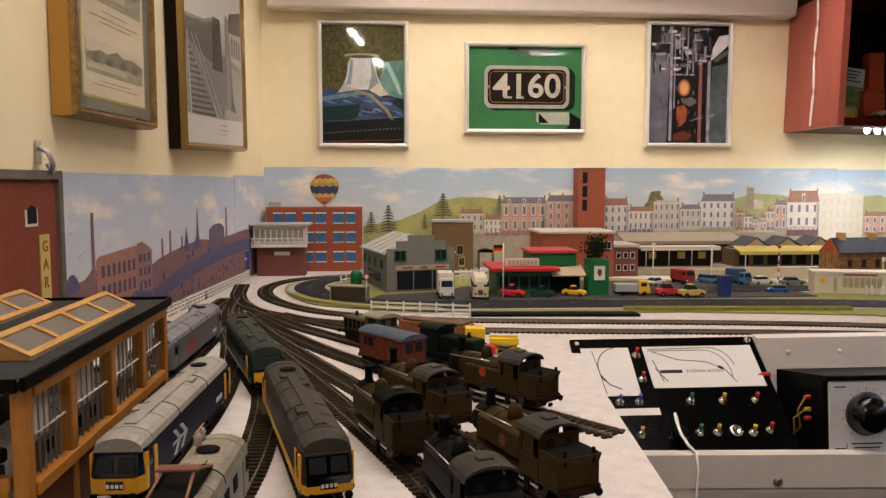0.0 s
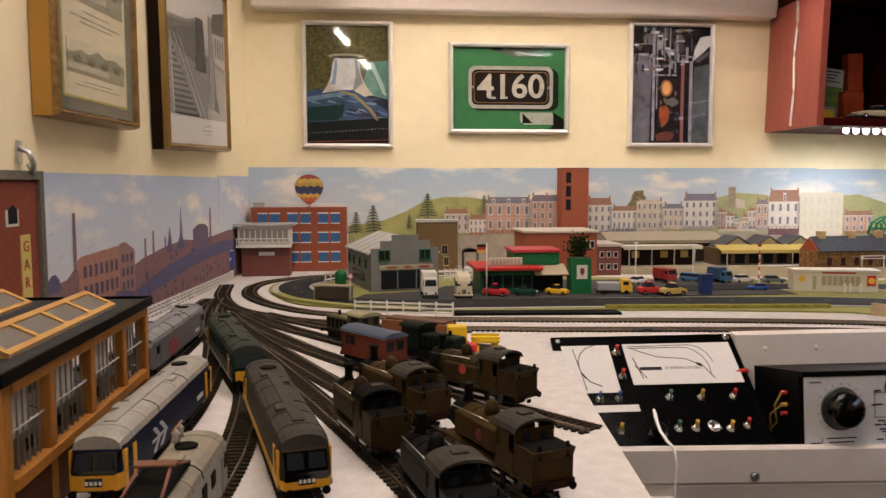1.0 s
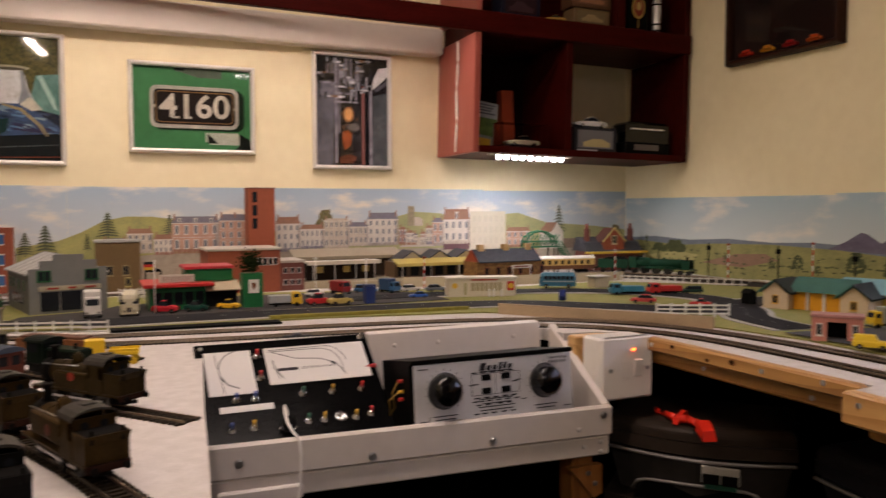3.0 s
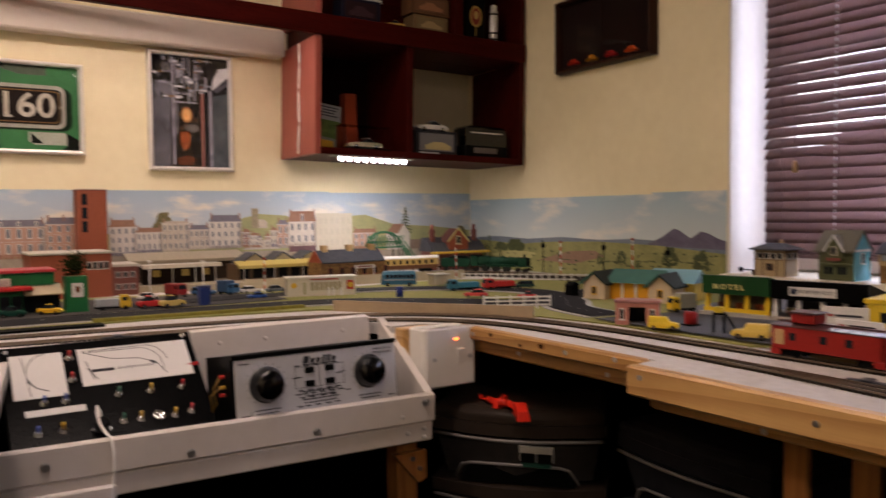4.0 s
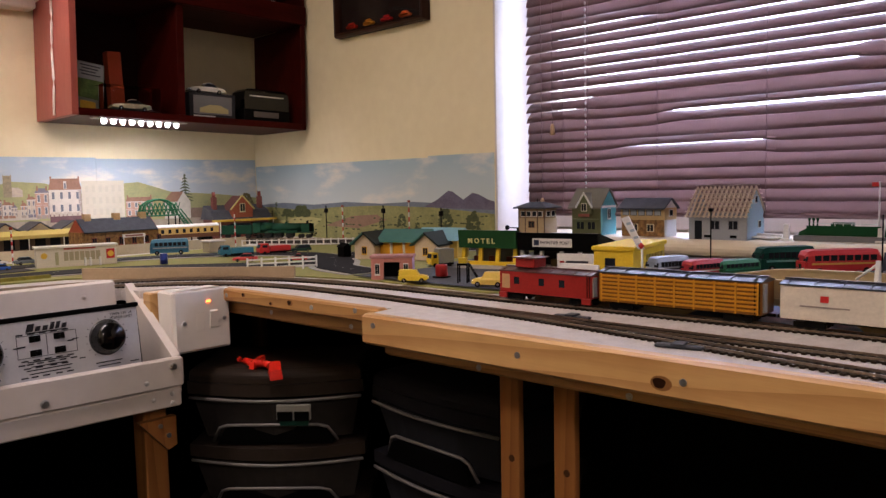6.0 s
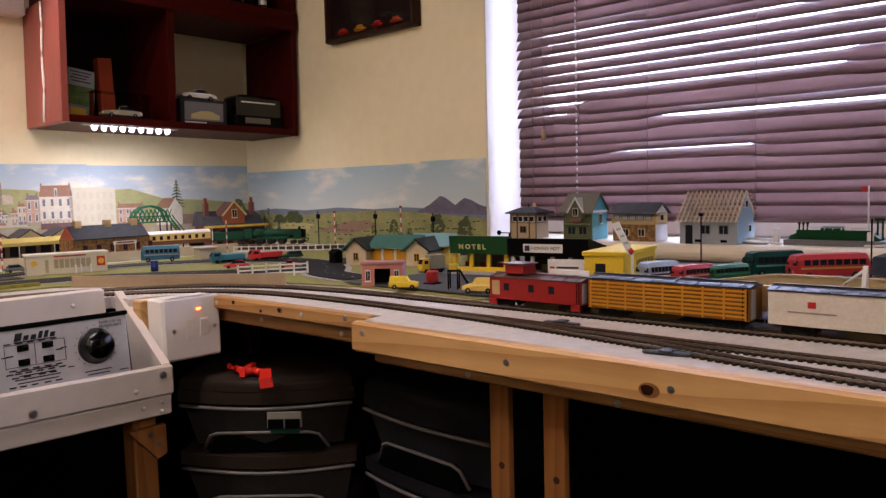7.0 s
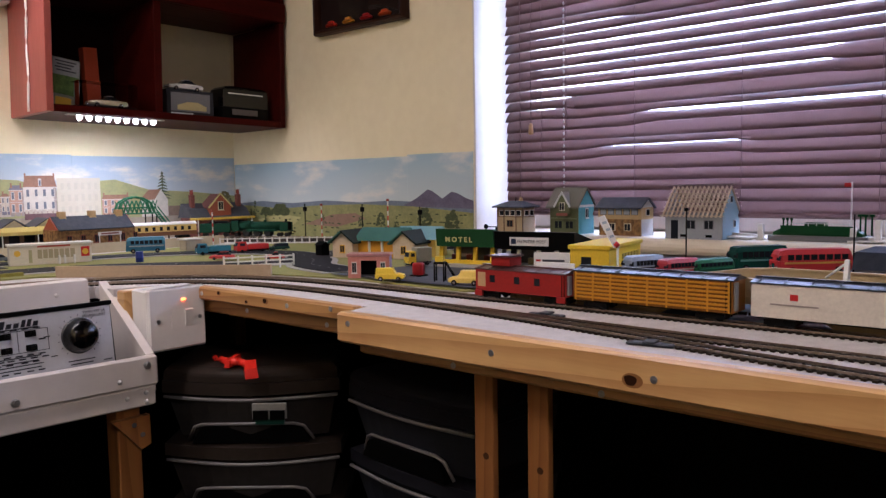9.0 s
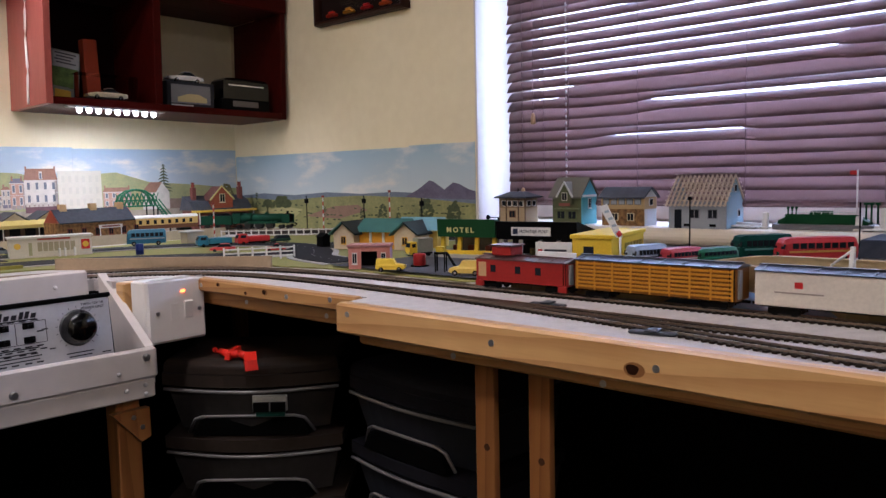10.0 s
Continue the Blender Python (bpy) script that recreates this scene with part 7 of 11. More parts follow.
# bins, shelters, small street pieces
b = thing("blue_bin", pose(0.828, 1.532, TOWN + .002), "tall dark blue model skip bin", "model bin")
part("body", Shape().loft([[(-.009, -.008, 0), (.009, -.008, 0), (.009, .008, 0), (-.009, .008, 0)], [(-.011, -.010, .034), (.011, -.010, .034), (.011, .010, .034), (-.011, .010, .034)]]), paint(.02, .04, .16), b)
part("lid", Shape().box(-.012, .012, -.011, .011, .0343, .038, .001), paint(.02, .03, .10), b)
b = thing("bus_shelter", pose(0.145, 1.535, TOWN + .002, 0, 0, -18), "weathered brown bus shelter with an open front", "model shelter")
part("back", Shape().box(-.033, .033, .010, .012, 0, .024), paint(.22, .18, .12), b)
part("roof", Shape().box(-.036, .036, -.010, .014, .0243, .0268), paint(.30, .26, .18), b)
for x in (-.032, .032):
    part("end_wall", Shape().box(x - .001, x + .001, -.008, .0098, 0, .024), paint(.25, .21, .14), b)
b = thing("green_bin", pose(0.152, 1.725, TOWN + .002), "green bottle bank with a rounded top", "model bin")
part("body", Shape().lathe([(.011, 0), (.012, .022), (.010, .029), (.004, .033)], 14), GREENP, b)
b = thing("stop_sign", pose(0.176, 1.51, TOWN + .002), "round red and white road sign on a post", "road sign")
part("post", Shape().tube((0, 0, 0), (0, 0, .045), .0008, 6), WHT, b)
part("disc", Shape().tube((0, -.001, .045), (0, .0002, .045), .005, 14), REDP, b)
part("disc_face", Shape().tube((0, -.0016, .045), (0, -.0011, .045), .0035, 14), WHT, b)
b = thing("hoarding", pose(-0.100, 1.90, BASE, 0, 0, 62), "blue advertising hoarding on white legs", "hoarding")
part("board", Shape().box(-.022, .022, -.002, 0, .020, .062), paint(.04, .06, .30), b)
part("border", Shape().box(-.024, .024, -.001, .001, .018, .064), WHT, b)
part("motif", Shape().prism([(-.012, .042), (-.004, .049), (.012, .047), (.006, .041), (.0, .043)], "y", -.0026, -.0021), paint(.6, .55, .5), b)
part("lower_band", Shape().box(-.020, .020, -.0026, -.0021, .022, .030), paint(.06, .07, .06), b)
for x in (-.017, .017):
    part("leg", Shape().box(x - .003, x + .003, -.001, .001, 0, .0179), WHT, b)
fence([(0.185, 1.405, BASE), (0.338, 1.355, BASE)], .022, "white post and rail fence in front of the road", .026, 3)
fence([(left_x(1.38) + .009, 1.38, BASE), (left_x(1.60) + .009, 1.60, BASE), (left_x(1.90) + .009, 1.90, BASE)], .018, "white picket fence along the wall", .018, 3)
fence([(0.37, 1.80, TOWN), (0.55, 1.80, TOWN)], .024, "white railing behind the garage", .012, 3)
fence([(0.118, 1.80, TOWN), (0.16, 1.86, TOWN), (0.21, 1.86, TOWN)], .02, "low white fence round the loop road", .02, 2)

# brick garage front on the side wall
b = thing("brick_tower_front", on_left(1.02, 0.95), "dark red brick low-relief tower in a grey frame", "model building")
part("wall", Shape().box(-.22, .06, 0, .215, 0.0005, .006), mat("printed_brick_front", (0.25, 0.065, 0.036), 0.7, col2=(0.17, 0.042, 0.026), scale=150), b)
part("top_beam", Shape().box(-.22, .062, .2155, .225, .0005, .010), mat("grey_timber", (.20, .18, .15), .7, scale=30), b)
part("edge_post", Shape().box(.0605, .070, 0, .225, .0005, .010), mat("grey_timber_b", (.17, .155, .13), .7, scale=30), b)
part("arch_window", Shape().prism(rect(-.006, .018, .165, .183) + [], "z", .0062, .0072), WHT, b)
part("arch_pane", Shape().prism([(-.003, .168), (.015, .168), (.015, .183), (.006, .188), (-.003, .183)], "z", .0073, .0078), PANE, b)
part("sign_strip", Shape().box(.020, .040, .05, .155, .0062, .0075), paint(.62, .50, .16), b)
for k, ch in enumerate("GAR"):
    text("letter", ch, .0175, pose(.030, .1415 - k * .0200, .0077), paint(.40, .04, .02), b, .0003)
part("hook_plate", Shape().box(.030, .042, .232, .258, .0005, .002, .0006), GREYM, b)
part("hook", Shape().pipe([(.036, .25, .002), (.036, .245, .012), (.038, .232, .016), (.044, .224, .012), (.046, .232, .006)], .003, 8), GREYM, b)

# ---- station along the back ----
plat = thing("platform", pose(0, 0, BASE), "tan card station platform", "platform")
part("slab", Shape().prism([(0.78, 1.90), (1.02, 1.84), (1.20, 1.775), (1.62, 1.745), (1.60, 1.80), (1.22, 1.84), (1.05, 1.96), (0.78, 1.99)], "z", 0.0005, 0.016), mat("platform_tan", (.42, .36, .24), .85, scale=40, amount=.25), plat)
part("edge_wall", Shape().prism([(1.02, 1.838), (1.20, 1.773), (1.62, 1.743), (1.62, 1.7445), (1.20, 1.7745), (1.02, 1.8395)], "z", 0.0005, 0.0245), mat("tan_wall_card", (.50, .43, .28), .8, scale=40, amount=.2), plat)
b = thing("platform_canopy", pose(0.80, 1.93, BASE + .016), "white platform canopy on slim posts", "canopy")
part("roof", Shape().box(0, .19, -.02, .02, .044, .049, .001), paint(.66, .62, .54), b)
part("valance", Shape().box(0, .19, -.0215, -.0202, .040, .0488), paint(.62, .56, .45), b)
for x in (.02, .075, .13, .18):
    part("post", Shape().tube((x, 0, 0), (x, 0, .044), .0014, 8), WHT, b)
# Back wall near-black: the canopy's shade is put into its colour.
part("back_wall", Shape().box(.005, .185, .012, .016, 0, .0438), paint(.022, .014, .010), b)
for x in (.03, .10, .15):
    part("poster", Shape().box(x, x + .018, .0105, .0118, .018, .034), paint(.45, .32, .08), b)
b = thing("train_shed", pose(0.795, 2.005, BASE + .016), "long low train shed with a buff corrugated roof", "model building")
part("wall", Shape().box(0, .285, .012, .05, 0, .052), paint(.05, .035, .025), b)
part("roof", Shape().prism([(-.004, .052), (.054, .070), (.054, .073), (-.005, .055)], "x", -.006, .291), mat("buff_corrugated_roof", (.36, .31, .23), .7, scale=60, amount=.3, stretch=(8, .5, .5)), b)
part("valance", Shape().box(-.006, .291, -.0062, -.005, .047, .055), paint(.30, .25, .17), b)
b = thing("station_sheds", pose(1.03, 1.92, BASE + .016), "station with yellow canopy and three gabled roofs", "station")
part("wall", Shape().box(0, .26, .0, .07, 0, .040), paint(.14, .09, .05), b)
part("canopy", Shape().prism([(-.035, .036), (.002, .046), (.002, .049), (-.036, .039)], "x", -.005, .262), paint(.52, .41, .11), b)
part("valance", Shape().box(-.005, .262, -.0375, -.036, .031, .039), paint(.58, .47, .15), b)
for k in range(7):
    part("opening", Shape().box(.01 + k * .035, .034 + k * .035, -.0012, .0004, .004, .032), PANE, b)
for k in range(4):
    part("post", Shape().tube((.01 + k * .08, -.033, 0), (.01 + k * .08, -.033, .033), .0013, 6), WHT, b)
for k in range(3):
    x = .052 + .078 * k
    part("gable", Shape().prism([(x - .040, .0402), (x + .036, .0402), (x, .066)], "y", .002, .07), paint(.50, .42, .28), b)
    for sx in (-1, 1):
        part("gable_roof", Shape().prism([(x, .0665), (x + sx * .041, .0405), (x + sx * .041, .043), (x, .069)], "y", -.002, .072), SLATE, b)
b = thing("stone_booking_office", pose(1.205, 1.795, BASE + .016, 0, 0, 4), "brown stone booking office with slate roof", "station")
part("wall", Shape().box(0, .20, 0, .065, 0, .042), RUBBLE, b)
part("gable", Shape().prism([(0, .0422), (.065, .0422), (.0325, .072)], "x", .001, .199), paint(.30, .06, .03), b)
for sy in (-1, 1):
    part("roof", Shape().prism([(.0325, .071), (.0325 + sy * .038, .0395), (.0325 + sy * .038, .042), (.0325, .0735)], "x", .004, .196), mat("dark_slate_roof", (0.045, 0.048, 0.058), 0.6, scale=90, amount=0.4, bump=0.3), b)
for x in (.03, .105, .175):
    part("chimney", Shape().box(x - .008, x + .008, .026, .039, .066, .085), paint(.50, .33, .15), b)
part("nameboard", Shape().box(.085, .145, -.0315, -.030, .026, .034), WHT, b)
part("nameboard_bar", Shape().box(.092, .138, -.0322, -.0316, .028, .032), paint(.25, .1, .08), b)
for x in (.088, .142):
    part("nameboard_leg", Shape().box(x - .001, x + .001, -.0312, -.0302, 0, .026), WHT, b)
windows(b, [(.03 + .034 * k, .018) for k in range(6)], .012, .020, "y", 0.0, paint(.20, .05, .03), PANE, -1)
b = thing("footbridge", pose(1.455, 1.905, BASE), "green lattice footbridge with covered stairs", "footbridge")
FBG = paint(.02, .16, .07)
part("deck", Shape().box(-.05, .05, -.01, .01, .085, .089), FBG, b)
for sy in (-.010, .010):
    part("girder", Shape().pipe([(-.052, sy, .089), (-.043, sy, .114), (-.022, sy, .127), (0, sy, .131), (.022, sy, .127), (.043, sy, .114), (.052, sy, .089)], .0027, 6), FBG, b)
    part("handrail", Shape().box(-.048, .048, sy - .001, sy + .001, .101, .104), FBG, b)
    for k in range(9):
        x = -.048 + k * .012
        part("lattice_bar", Shape().tube((x, sy, .089), (x + .012, sy, .121), .0013, 5).tube((x + .012, sy, .089), (x, sy, .121), .0013, 5), FBG, b)
for k in range(9):
    u = k / 8
    part("tread", Shape().box(.050 + .030 * u, .056 + .030 * u, -.030, -.012, .086 - .045 * u, .0885 - .045 * u), FBG, b)
for y in (-.030, -.012):
    part("stair_rail", Shape().tube((.050, y, .104), (.086, y, .058), .0016, 6).tube((.050, y, .089), (.086, y, .043), .0018, 6), FBG, b)
for x in (.03, .05, .062):
    part("column", Shape().tube((x, 0, 0), (x, 0, .088), .0018, 8), BLACK, b)
part("stair_column", Shape().tube((.084, -.021, 0), (.084, -.021, .042), .0018, 8), BLACK, b)
b = thing("brick_station_house", pose(1.672, 1.985, BASE + .006, 0, 0, -3), "red brick station house with yellow gable and chimneys", "station")
part("wall", Shape().box(0, .185, 0, .07, 0, .058), DKBRICK, b)
part("roof", Shape().prism([(-.012, .058), (.075, .058), (.055, .100), (.012, .084)], "x", -.006, .19), SLATE, b)
part("canopy", Shape().box(-.008, .192, -.035, -.002, .052, .0578), paint(.68, .46, .06), b)
for x in (.002, .182):
    part("canopy_post", Shape().tube((x, -.031, 0), (x, -.031, .052), .0016, 6), WHT, b)
part("gable", Shape().prism([(.055, .0585), (.125, .0585), (.125, .090), (.09, .124), (.055, .090)], "y", -.008, .05), RBRICK, b)
for sx in (-1, 1):
    part("bargeboard", Shape().prism([(.09, .126), (.09, .131), (.09 + sx * .042, .088), (.09 + sx * .039, .085)], "y", -.0105, -.0082), paint(.68, .58, .22), b)
    part("gable_roof", Shape().prism([(.09, .1245), (.09 + sx * .041, .084), (.09 + sx * .041, .087), (.09, .1275)], "y", -.008, .05), paint(.14, .05, .04), b)
windows(b, [(.09, .092)], .018, .026, "y", -.008, paint(.66, .6, .4), PANE, -1)
for x in (.015, .170):
    part("chimney", Shape().box(x - .006, x + .006, .02, .034, .08, .125), DKBRICK, b)
    part("chimney_pot", Shape().lathe([(.004, .125), (.006, .130), (.0045, .134), (.0055, .140)], 10, (x, .027, 0)), paint(.25, .06, .04), b)
# small bare trees by the station house
for i, (x, y, h) in enumerate(((1.868, 1.97, .085), (1.885, 1.92, .07), (1.88, 2.03, .08))):
    t = thing("model_tree", pose(x, y, BASE), "bare dark model tree by the station house", "model tree", "model trees")
    part("trunk", Shape().tube((0, 0, 0), (0, 0, h), .002, 6, .0006), paint(.05, .035, .025), t)
    cr = Shape()
    rnd = random.Random(40 + i)
    for k in range(70):
        z = rnd.uniform(.25, 1) * h
        a, r = rnd.uniform(0, 6.28), rnd.uniform(.002, .012) * (1.15 - z / h)
        cr.tube((0, 0, z * .9), (r * math.cos(a), r * math.sin(a), z), .0006, 4, .0002)
        cr.lathe([(.0001, -.0012), (.0016, 0), (.0001, .0012)], 4, (r * math.cos(a), r * math.sin(a), z))
    part("crown", cr, P_TREE, t)
# telegraph and signal posts in front of the far backdrop
for i, (x, y, h, striped) in enumerate(((1.80, 1.62, .10, 0), (1.80, 1.55, .095, 1), (1.82, 1.41, .10, 0), (1.80, 1.295, .108, 1), (1.815, 1.20, .095, 0), (1.02, 1.70, .075, 1), (1.56, 1.70, .085, 1))):
    t = thing("signal_post" if striped else "telegraph_pole", pose(x, y, TOWN), "white and red striped model post" if striped else "dark model telegraph pole with a crossbar", "post", "model posts")
    if striped:
        for k in range(9):
            part("band", Shape().tube((0, 0, k * h / 9), (0, 0, (k + 1) * h / 9), .0016, 8), REDP if k % 2 else WHT, t)
        part("lamp", Shape().box(-.003, .003, -.003, .003, h, h + .006, .001), paint(.3, .05, .03), t)
    else:
        part("pole", Shape().tube((0, 0, 0), (0, 0, h), .0015, 8), BLACK, t)
        part("lamp_head", Shape().box(-.003, .003, -.006, .006, h - .02, h - .008, .001), BLACK, t)
for x, y in ((0.79, 1.80), (0.885, 1.72)):
    t = thing("yard_lamp", pose(x, y, TOWN), "white lamp standard in the yard", "lamp post", "model posts")
    part("pole", Shape().tube((0, 0, 0), (0, 0, .076), .0013, 8), WHT, t)
    part("cap", Shape().box(-.004, .004, -.004, .004, .076, .079), WHT, t)

# filling station and vehicles along the curve
b = thing("filling_station", pose(1.018, 1.563, TOWN + .001, 0, 0, -15), "cream filling station kiosk with yellow and red roundels", "model building")
part("wall", Shape().box(0, .150, 0, .04, 0, .038), paint(.66, .60, .46), b)
part("roof", Shape().box(-.003, .153, -.003, .043, .0385, .042), paint(.72, .68, .58), b)
part("sign_bar", Shape().box(.05, .11, -.0012, -.0002, .0345, .0378), paint(.45, .08, .05), b)
part("door", Shape().box(.034, .040, -.001, .0005, .004, .030), paint(.4, .38, .2), b)
for k in range(7):
    part("window", Shape().box(.050 + k * .010, .058 + k * .010, -.001, .0004, .012, .030), paint(.38, .33, .20), b)
part("roundel", Shape().tube((.014, -.0012, .024), (.014, .0002, .024), .006, 16), paint(.72, .45, .05), b)
part("roundel", Shape().box(.130, .146, -.0012, .0002, .012, .032, .0005), REDP, b)
part("roundel_disc", Shape().tube((.138, -.0022, .022), (.138, -.0013, .022), .006, 16), paint(.72, .45, .05), b)
for x in (.088, .098, .116):
    part("pump", Shape().box(x - .002, x + .002, -.012, -.008, 0, .017, .0006), WHT, b)
bus(pose(1.335, 1.625, TOWN + .002, 0, 0, 150), .085, .032, .036, paint(.03, .13, .20), paint(.05, .18, .26), "blue coach parked by the station", paint(.3, .35, .35))
car(pose(0.955, 1.58, TOWN + .002, 0, 0, 170), .04, paint(.03, .1, .35), "small bright blue car by the kiosk", "saloon")
b = thing("oil_drum", pose(1.205, 1.405, TOWN + .002), "blue oil drum standing on the verge", "oil drum")
part("drum", Shape().lathe([(.0075, 0), (.0075, .008), (.0078, .0085), (.0075, .009), (.0075, .021), (.0068, .0215)], 14), paint(.01, .025, .16), b)
b = thing("stone_kiosk", pose(1.435, 1.60, TOWN + .001), "pale stone gate kiosk", "model building")
part("wall", Shape().box(-.02, .02, -.015, .015, 0, .024), paint(.42, .36, .25), b)
part("roof", Shape().box(-.024, .024, -.019, .019, .0243, .028, .001), paint(.55, .52, .45), b)
lorry(pose(1.395, 1.44, TOWN + .002, 0, 0, 160), .075, .026, .030, paint(.03, .14, .20), paint(.03, .16, .22), "teal blue open lorry in the queue", .6)
lorry(pose(1.475, 1.41, TOWN + .002, 0, 0, 165), .075, .026, .030, paint(.50, .03, .02), paint(.48, .03, .02), "bright red flat lorry in the queue", .6)
car(pose(1.535, 1.39, TOWN + .002, 0, 0, 165), .05, paint(.02, .045, .03), "dark green estate car in the queue", "estate")
car(pose(1.325, 1.295, TOWN + .003, 0, 0, 140), .05, paint(.52, .06, .05), "red saloon by the white fence", "saloon")
car(pose(1.385, 1.20, TOWN + .003, 0, 0, 140), .04, paint(.52, .04, .03), "red sports car by the white fence", "sports", .015)
fence([(1.225, 1.135, TOWN), (1.335, 1.075, TOWN)], .022, "white post and rail fence at the road end", .024, 3)
fence([(1.58, 1.70, BASE), (1.80, 1.45, BASE), (1.84, 1.25, BASE)], .018, "long white fence along the far track", .02, 2)
b = thing("gate_hut", pose(1.50, 1.19, TOWN + .002), "small black crossing hut", "model building")
part("wall", Shape().box(-.01, .01, -.01, .01, 0, .022), BLACK, b)
part("roof", Shape().prism([(-.012, .022), (.012, .022), (0, .03)], "y", -.012, .012), BLACK, b)

# ---- motel parade ----
PW_ = pose(1.470, 0.833, TOWN + .0005, 0, 0, -79.6)
ORANGE, TEAL = paint(.72, .34, .02), mat("teal_green_roof", (.055, .15, .115), .75, scale=40, amount=.2)
b = thing("motel", PW_, "motel with dark green fascia and yellow framed glass", "model building")
part("floor_slab", Shape().box(-.004, .112, -.012, .09, 0, .008), paint(.45, .42, .36), b)
part("fascia", Shape().prism([(-.004, .038), (-.007, .069), (.002, .069), (.09, .045), (.09, .038)], "x", -.002, .112), paint(.010, .060, .016), b)
for x in (.0, .034, .068, .102):
    part("mullion", Shape().prism([(.0, .008), (.004, .040), (.009, .040), (.006, .008)], "x", x, x + .007), YELP, b)
part("sill_band", Shape().box(-.001, .110, -.001, .004, .008, .0145), YELP, b)
part("glazing", Shape().box(.002, .108, .006, .007, .0145, .0395), CLEAR, b)
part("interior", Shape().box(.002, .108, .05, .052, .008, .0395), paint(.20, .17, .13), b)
for x in (.02, .05, .085):
    part("furniture", Shape().box(x - .006, x + .006, .02, .032, .008, .022, .001), paint(.25, .06, .03), b)
text("sign_word", "M O T E L", .0118, pose(.044, -.0062, .050, 95), paint(.66, .60, .24), b, .0006, 1.05, .0003)
b = thing("trading_post", PW_ @ pose(.116, 0, 0), "shop with black fascia and white framed windows", "model building")
part("floor_slab", Shape().box(-.002, .146, -.012, .09, 0, .008), paint(.45, .40, .34), b)
part("fascia", Shape().prism([(-.004, .036), (-.006, .066), (.002, .066), (.10, .044), (.10, .036)], "x", -.002, .142), BLACK, b)
for x in (.0, .036, .072, .104, .134):
    part("mullion", Shape().prism([(.0, .008), (.003, .036), (.008, .036), (.006, .008)], "x", x, x + .006), WHT, b)
part("glazing", Shape().box(.002, .136, .006, .007, .008, .0355), CLEAR, b)
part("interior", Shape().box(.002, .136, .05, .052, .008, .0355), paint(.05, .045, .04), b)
for x in (.02, .055, .09, .12):
    part("display", Shape().box(x - .008, x + .008, .022, .03, .008, .020, .001), paint(.22, .16, .05), b)
sg = part("sign_board", Shape().box(.028, .098, -.0085, -.0068, .043, .057), WHT, b)
text("sign_word", "FRONTIER POST", .0072, pose(.068, -.0087, .050, 90), INK, sg, .0003)
part("sign_mark", Shape().box(.031, .040, -.0091, -.0085, .0455, .0545), paint(.02, .03, .06), sg)
b = thing("yellow_depot", pose(1.474, 0.495, TOWN + .0005, 0, 0, 10), "bright yellow flat-roofed depot with barred windows", "model building")
part("wall", Shape().box(0, .155, 0, .062, 0, .044), YELP, b)
part("parapet", Shape().box(-.003, .158, -.003, .065, .0443, .051, .001), YELP, b)
for k in range(6):
    part("window", Shape().box(.06 + k * .015, .071 + k * .015, -.001, .0003, .026, .034), paint(.35, .26, .05), b)
part("front_window", Shape().box(-.001, .0003, .028, .044, .018, .033), PANE, b)
part("poster", Shape().box(-.001, .0003, .008, .05, .004, .0125), paint(.55, .42, .25), b)
part("plinth", Shape().box(-.001, .156, -.001, .063, 0, .003), paint(.62, .45, .05), b)
t = thing("crossing_signal", pose(1.455, 0.470, TOWN + .0005), "raised white crossing arm with a red lamp", "signal")
part("mast", Shape().tube((0, 0, 0), (0, 0, .055), .0018, 8), WHT, t)
arm = part("arm", Shape().loft([[(-.001, -.004, .05), (.001, -.004, .05), (.001, .006, .05), (-.001, .006, .05)], [(-.001, .022, .098), (.001, .022, .098), (.001, .034, .094), (-.001, .034, .094)]]), WHT, t)
for k in range(4):
    part("red_band", Shape().loft([[(-.0014, -.001 + .006 * k, .056 + .010 * k), (-.0011, -.001 + .006 * k, .056 + .010 * k), (-.0011, .006 + .006 * k, .054 + .010 * k), (-.0014, .006 + .006 * k, .054 + .010 * k)], [(-.0014, .0005 + .006 * k, .0595 + .010 * k), (-.0011, .0005 + .006 * k, .0595 + .010 * k), (-.0011, .0075 + .006 * k, .0575 + .010 * k), (-.0014, .0075 + .006 * k, .0575 + .010 * k)]]), paint(.35, .42, .45), arm)
part("lamp", Shape().lathe([(.0005, -.005), (.005, 0), (.0005, .005)], 12, (-.003, 0, .055)), REDP, t)
# cabins with teal roofs
b = thing("motel_cabins", pose(1.515, 1.140, TOWN + .001, 0, 0, -74), "orange and white cabins with teal green roofs", "model building")
part("main_wall", Shape().box(.035, .135, 0, .05, 0, .034), ORANGE, b)
part("main_roof", Shape().prism([(-.010, .034), (.055, .034), (.03, .060)], "x", .03, .145), TEAL, b)
for x0 in (-.012, .130):
    part("wing_wall", Shape().prism([(x0, 0), (x0 + .048, 0), (x0 + .048, .032), (x0 + .024, .052), (x0, .032)], "y", -.022, .05), paint(.62, .50, .34), b)
    for sx in (-1, 1):
        part("wing_roof", Shape().prism([(x0 + .024, .053), (x0 + .024 + sx * .032, .0285), (x0 + .024 + sx * .032, .032), (x0 + .024, .0565)], "y", -.030, .056), TEAL if sx < 0 else paint(.02, .025, .02), b)
    windows(b, [(x0 + .024, .018)], .012, .016, "y", -.022, paint(.68, .38, .03), PANE, -1)
for k in range(2):
    part("post", Shape().box(.062 + k * .03, .066 + k * .03, -.004, 0, 0, .034), WHT, b)
b = thing("motel_annexe", pose(1.590, 1.02, TOWN + .001, 0, 0, -76), "pale blue roofed annexe behind the motel", "model building")
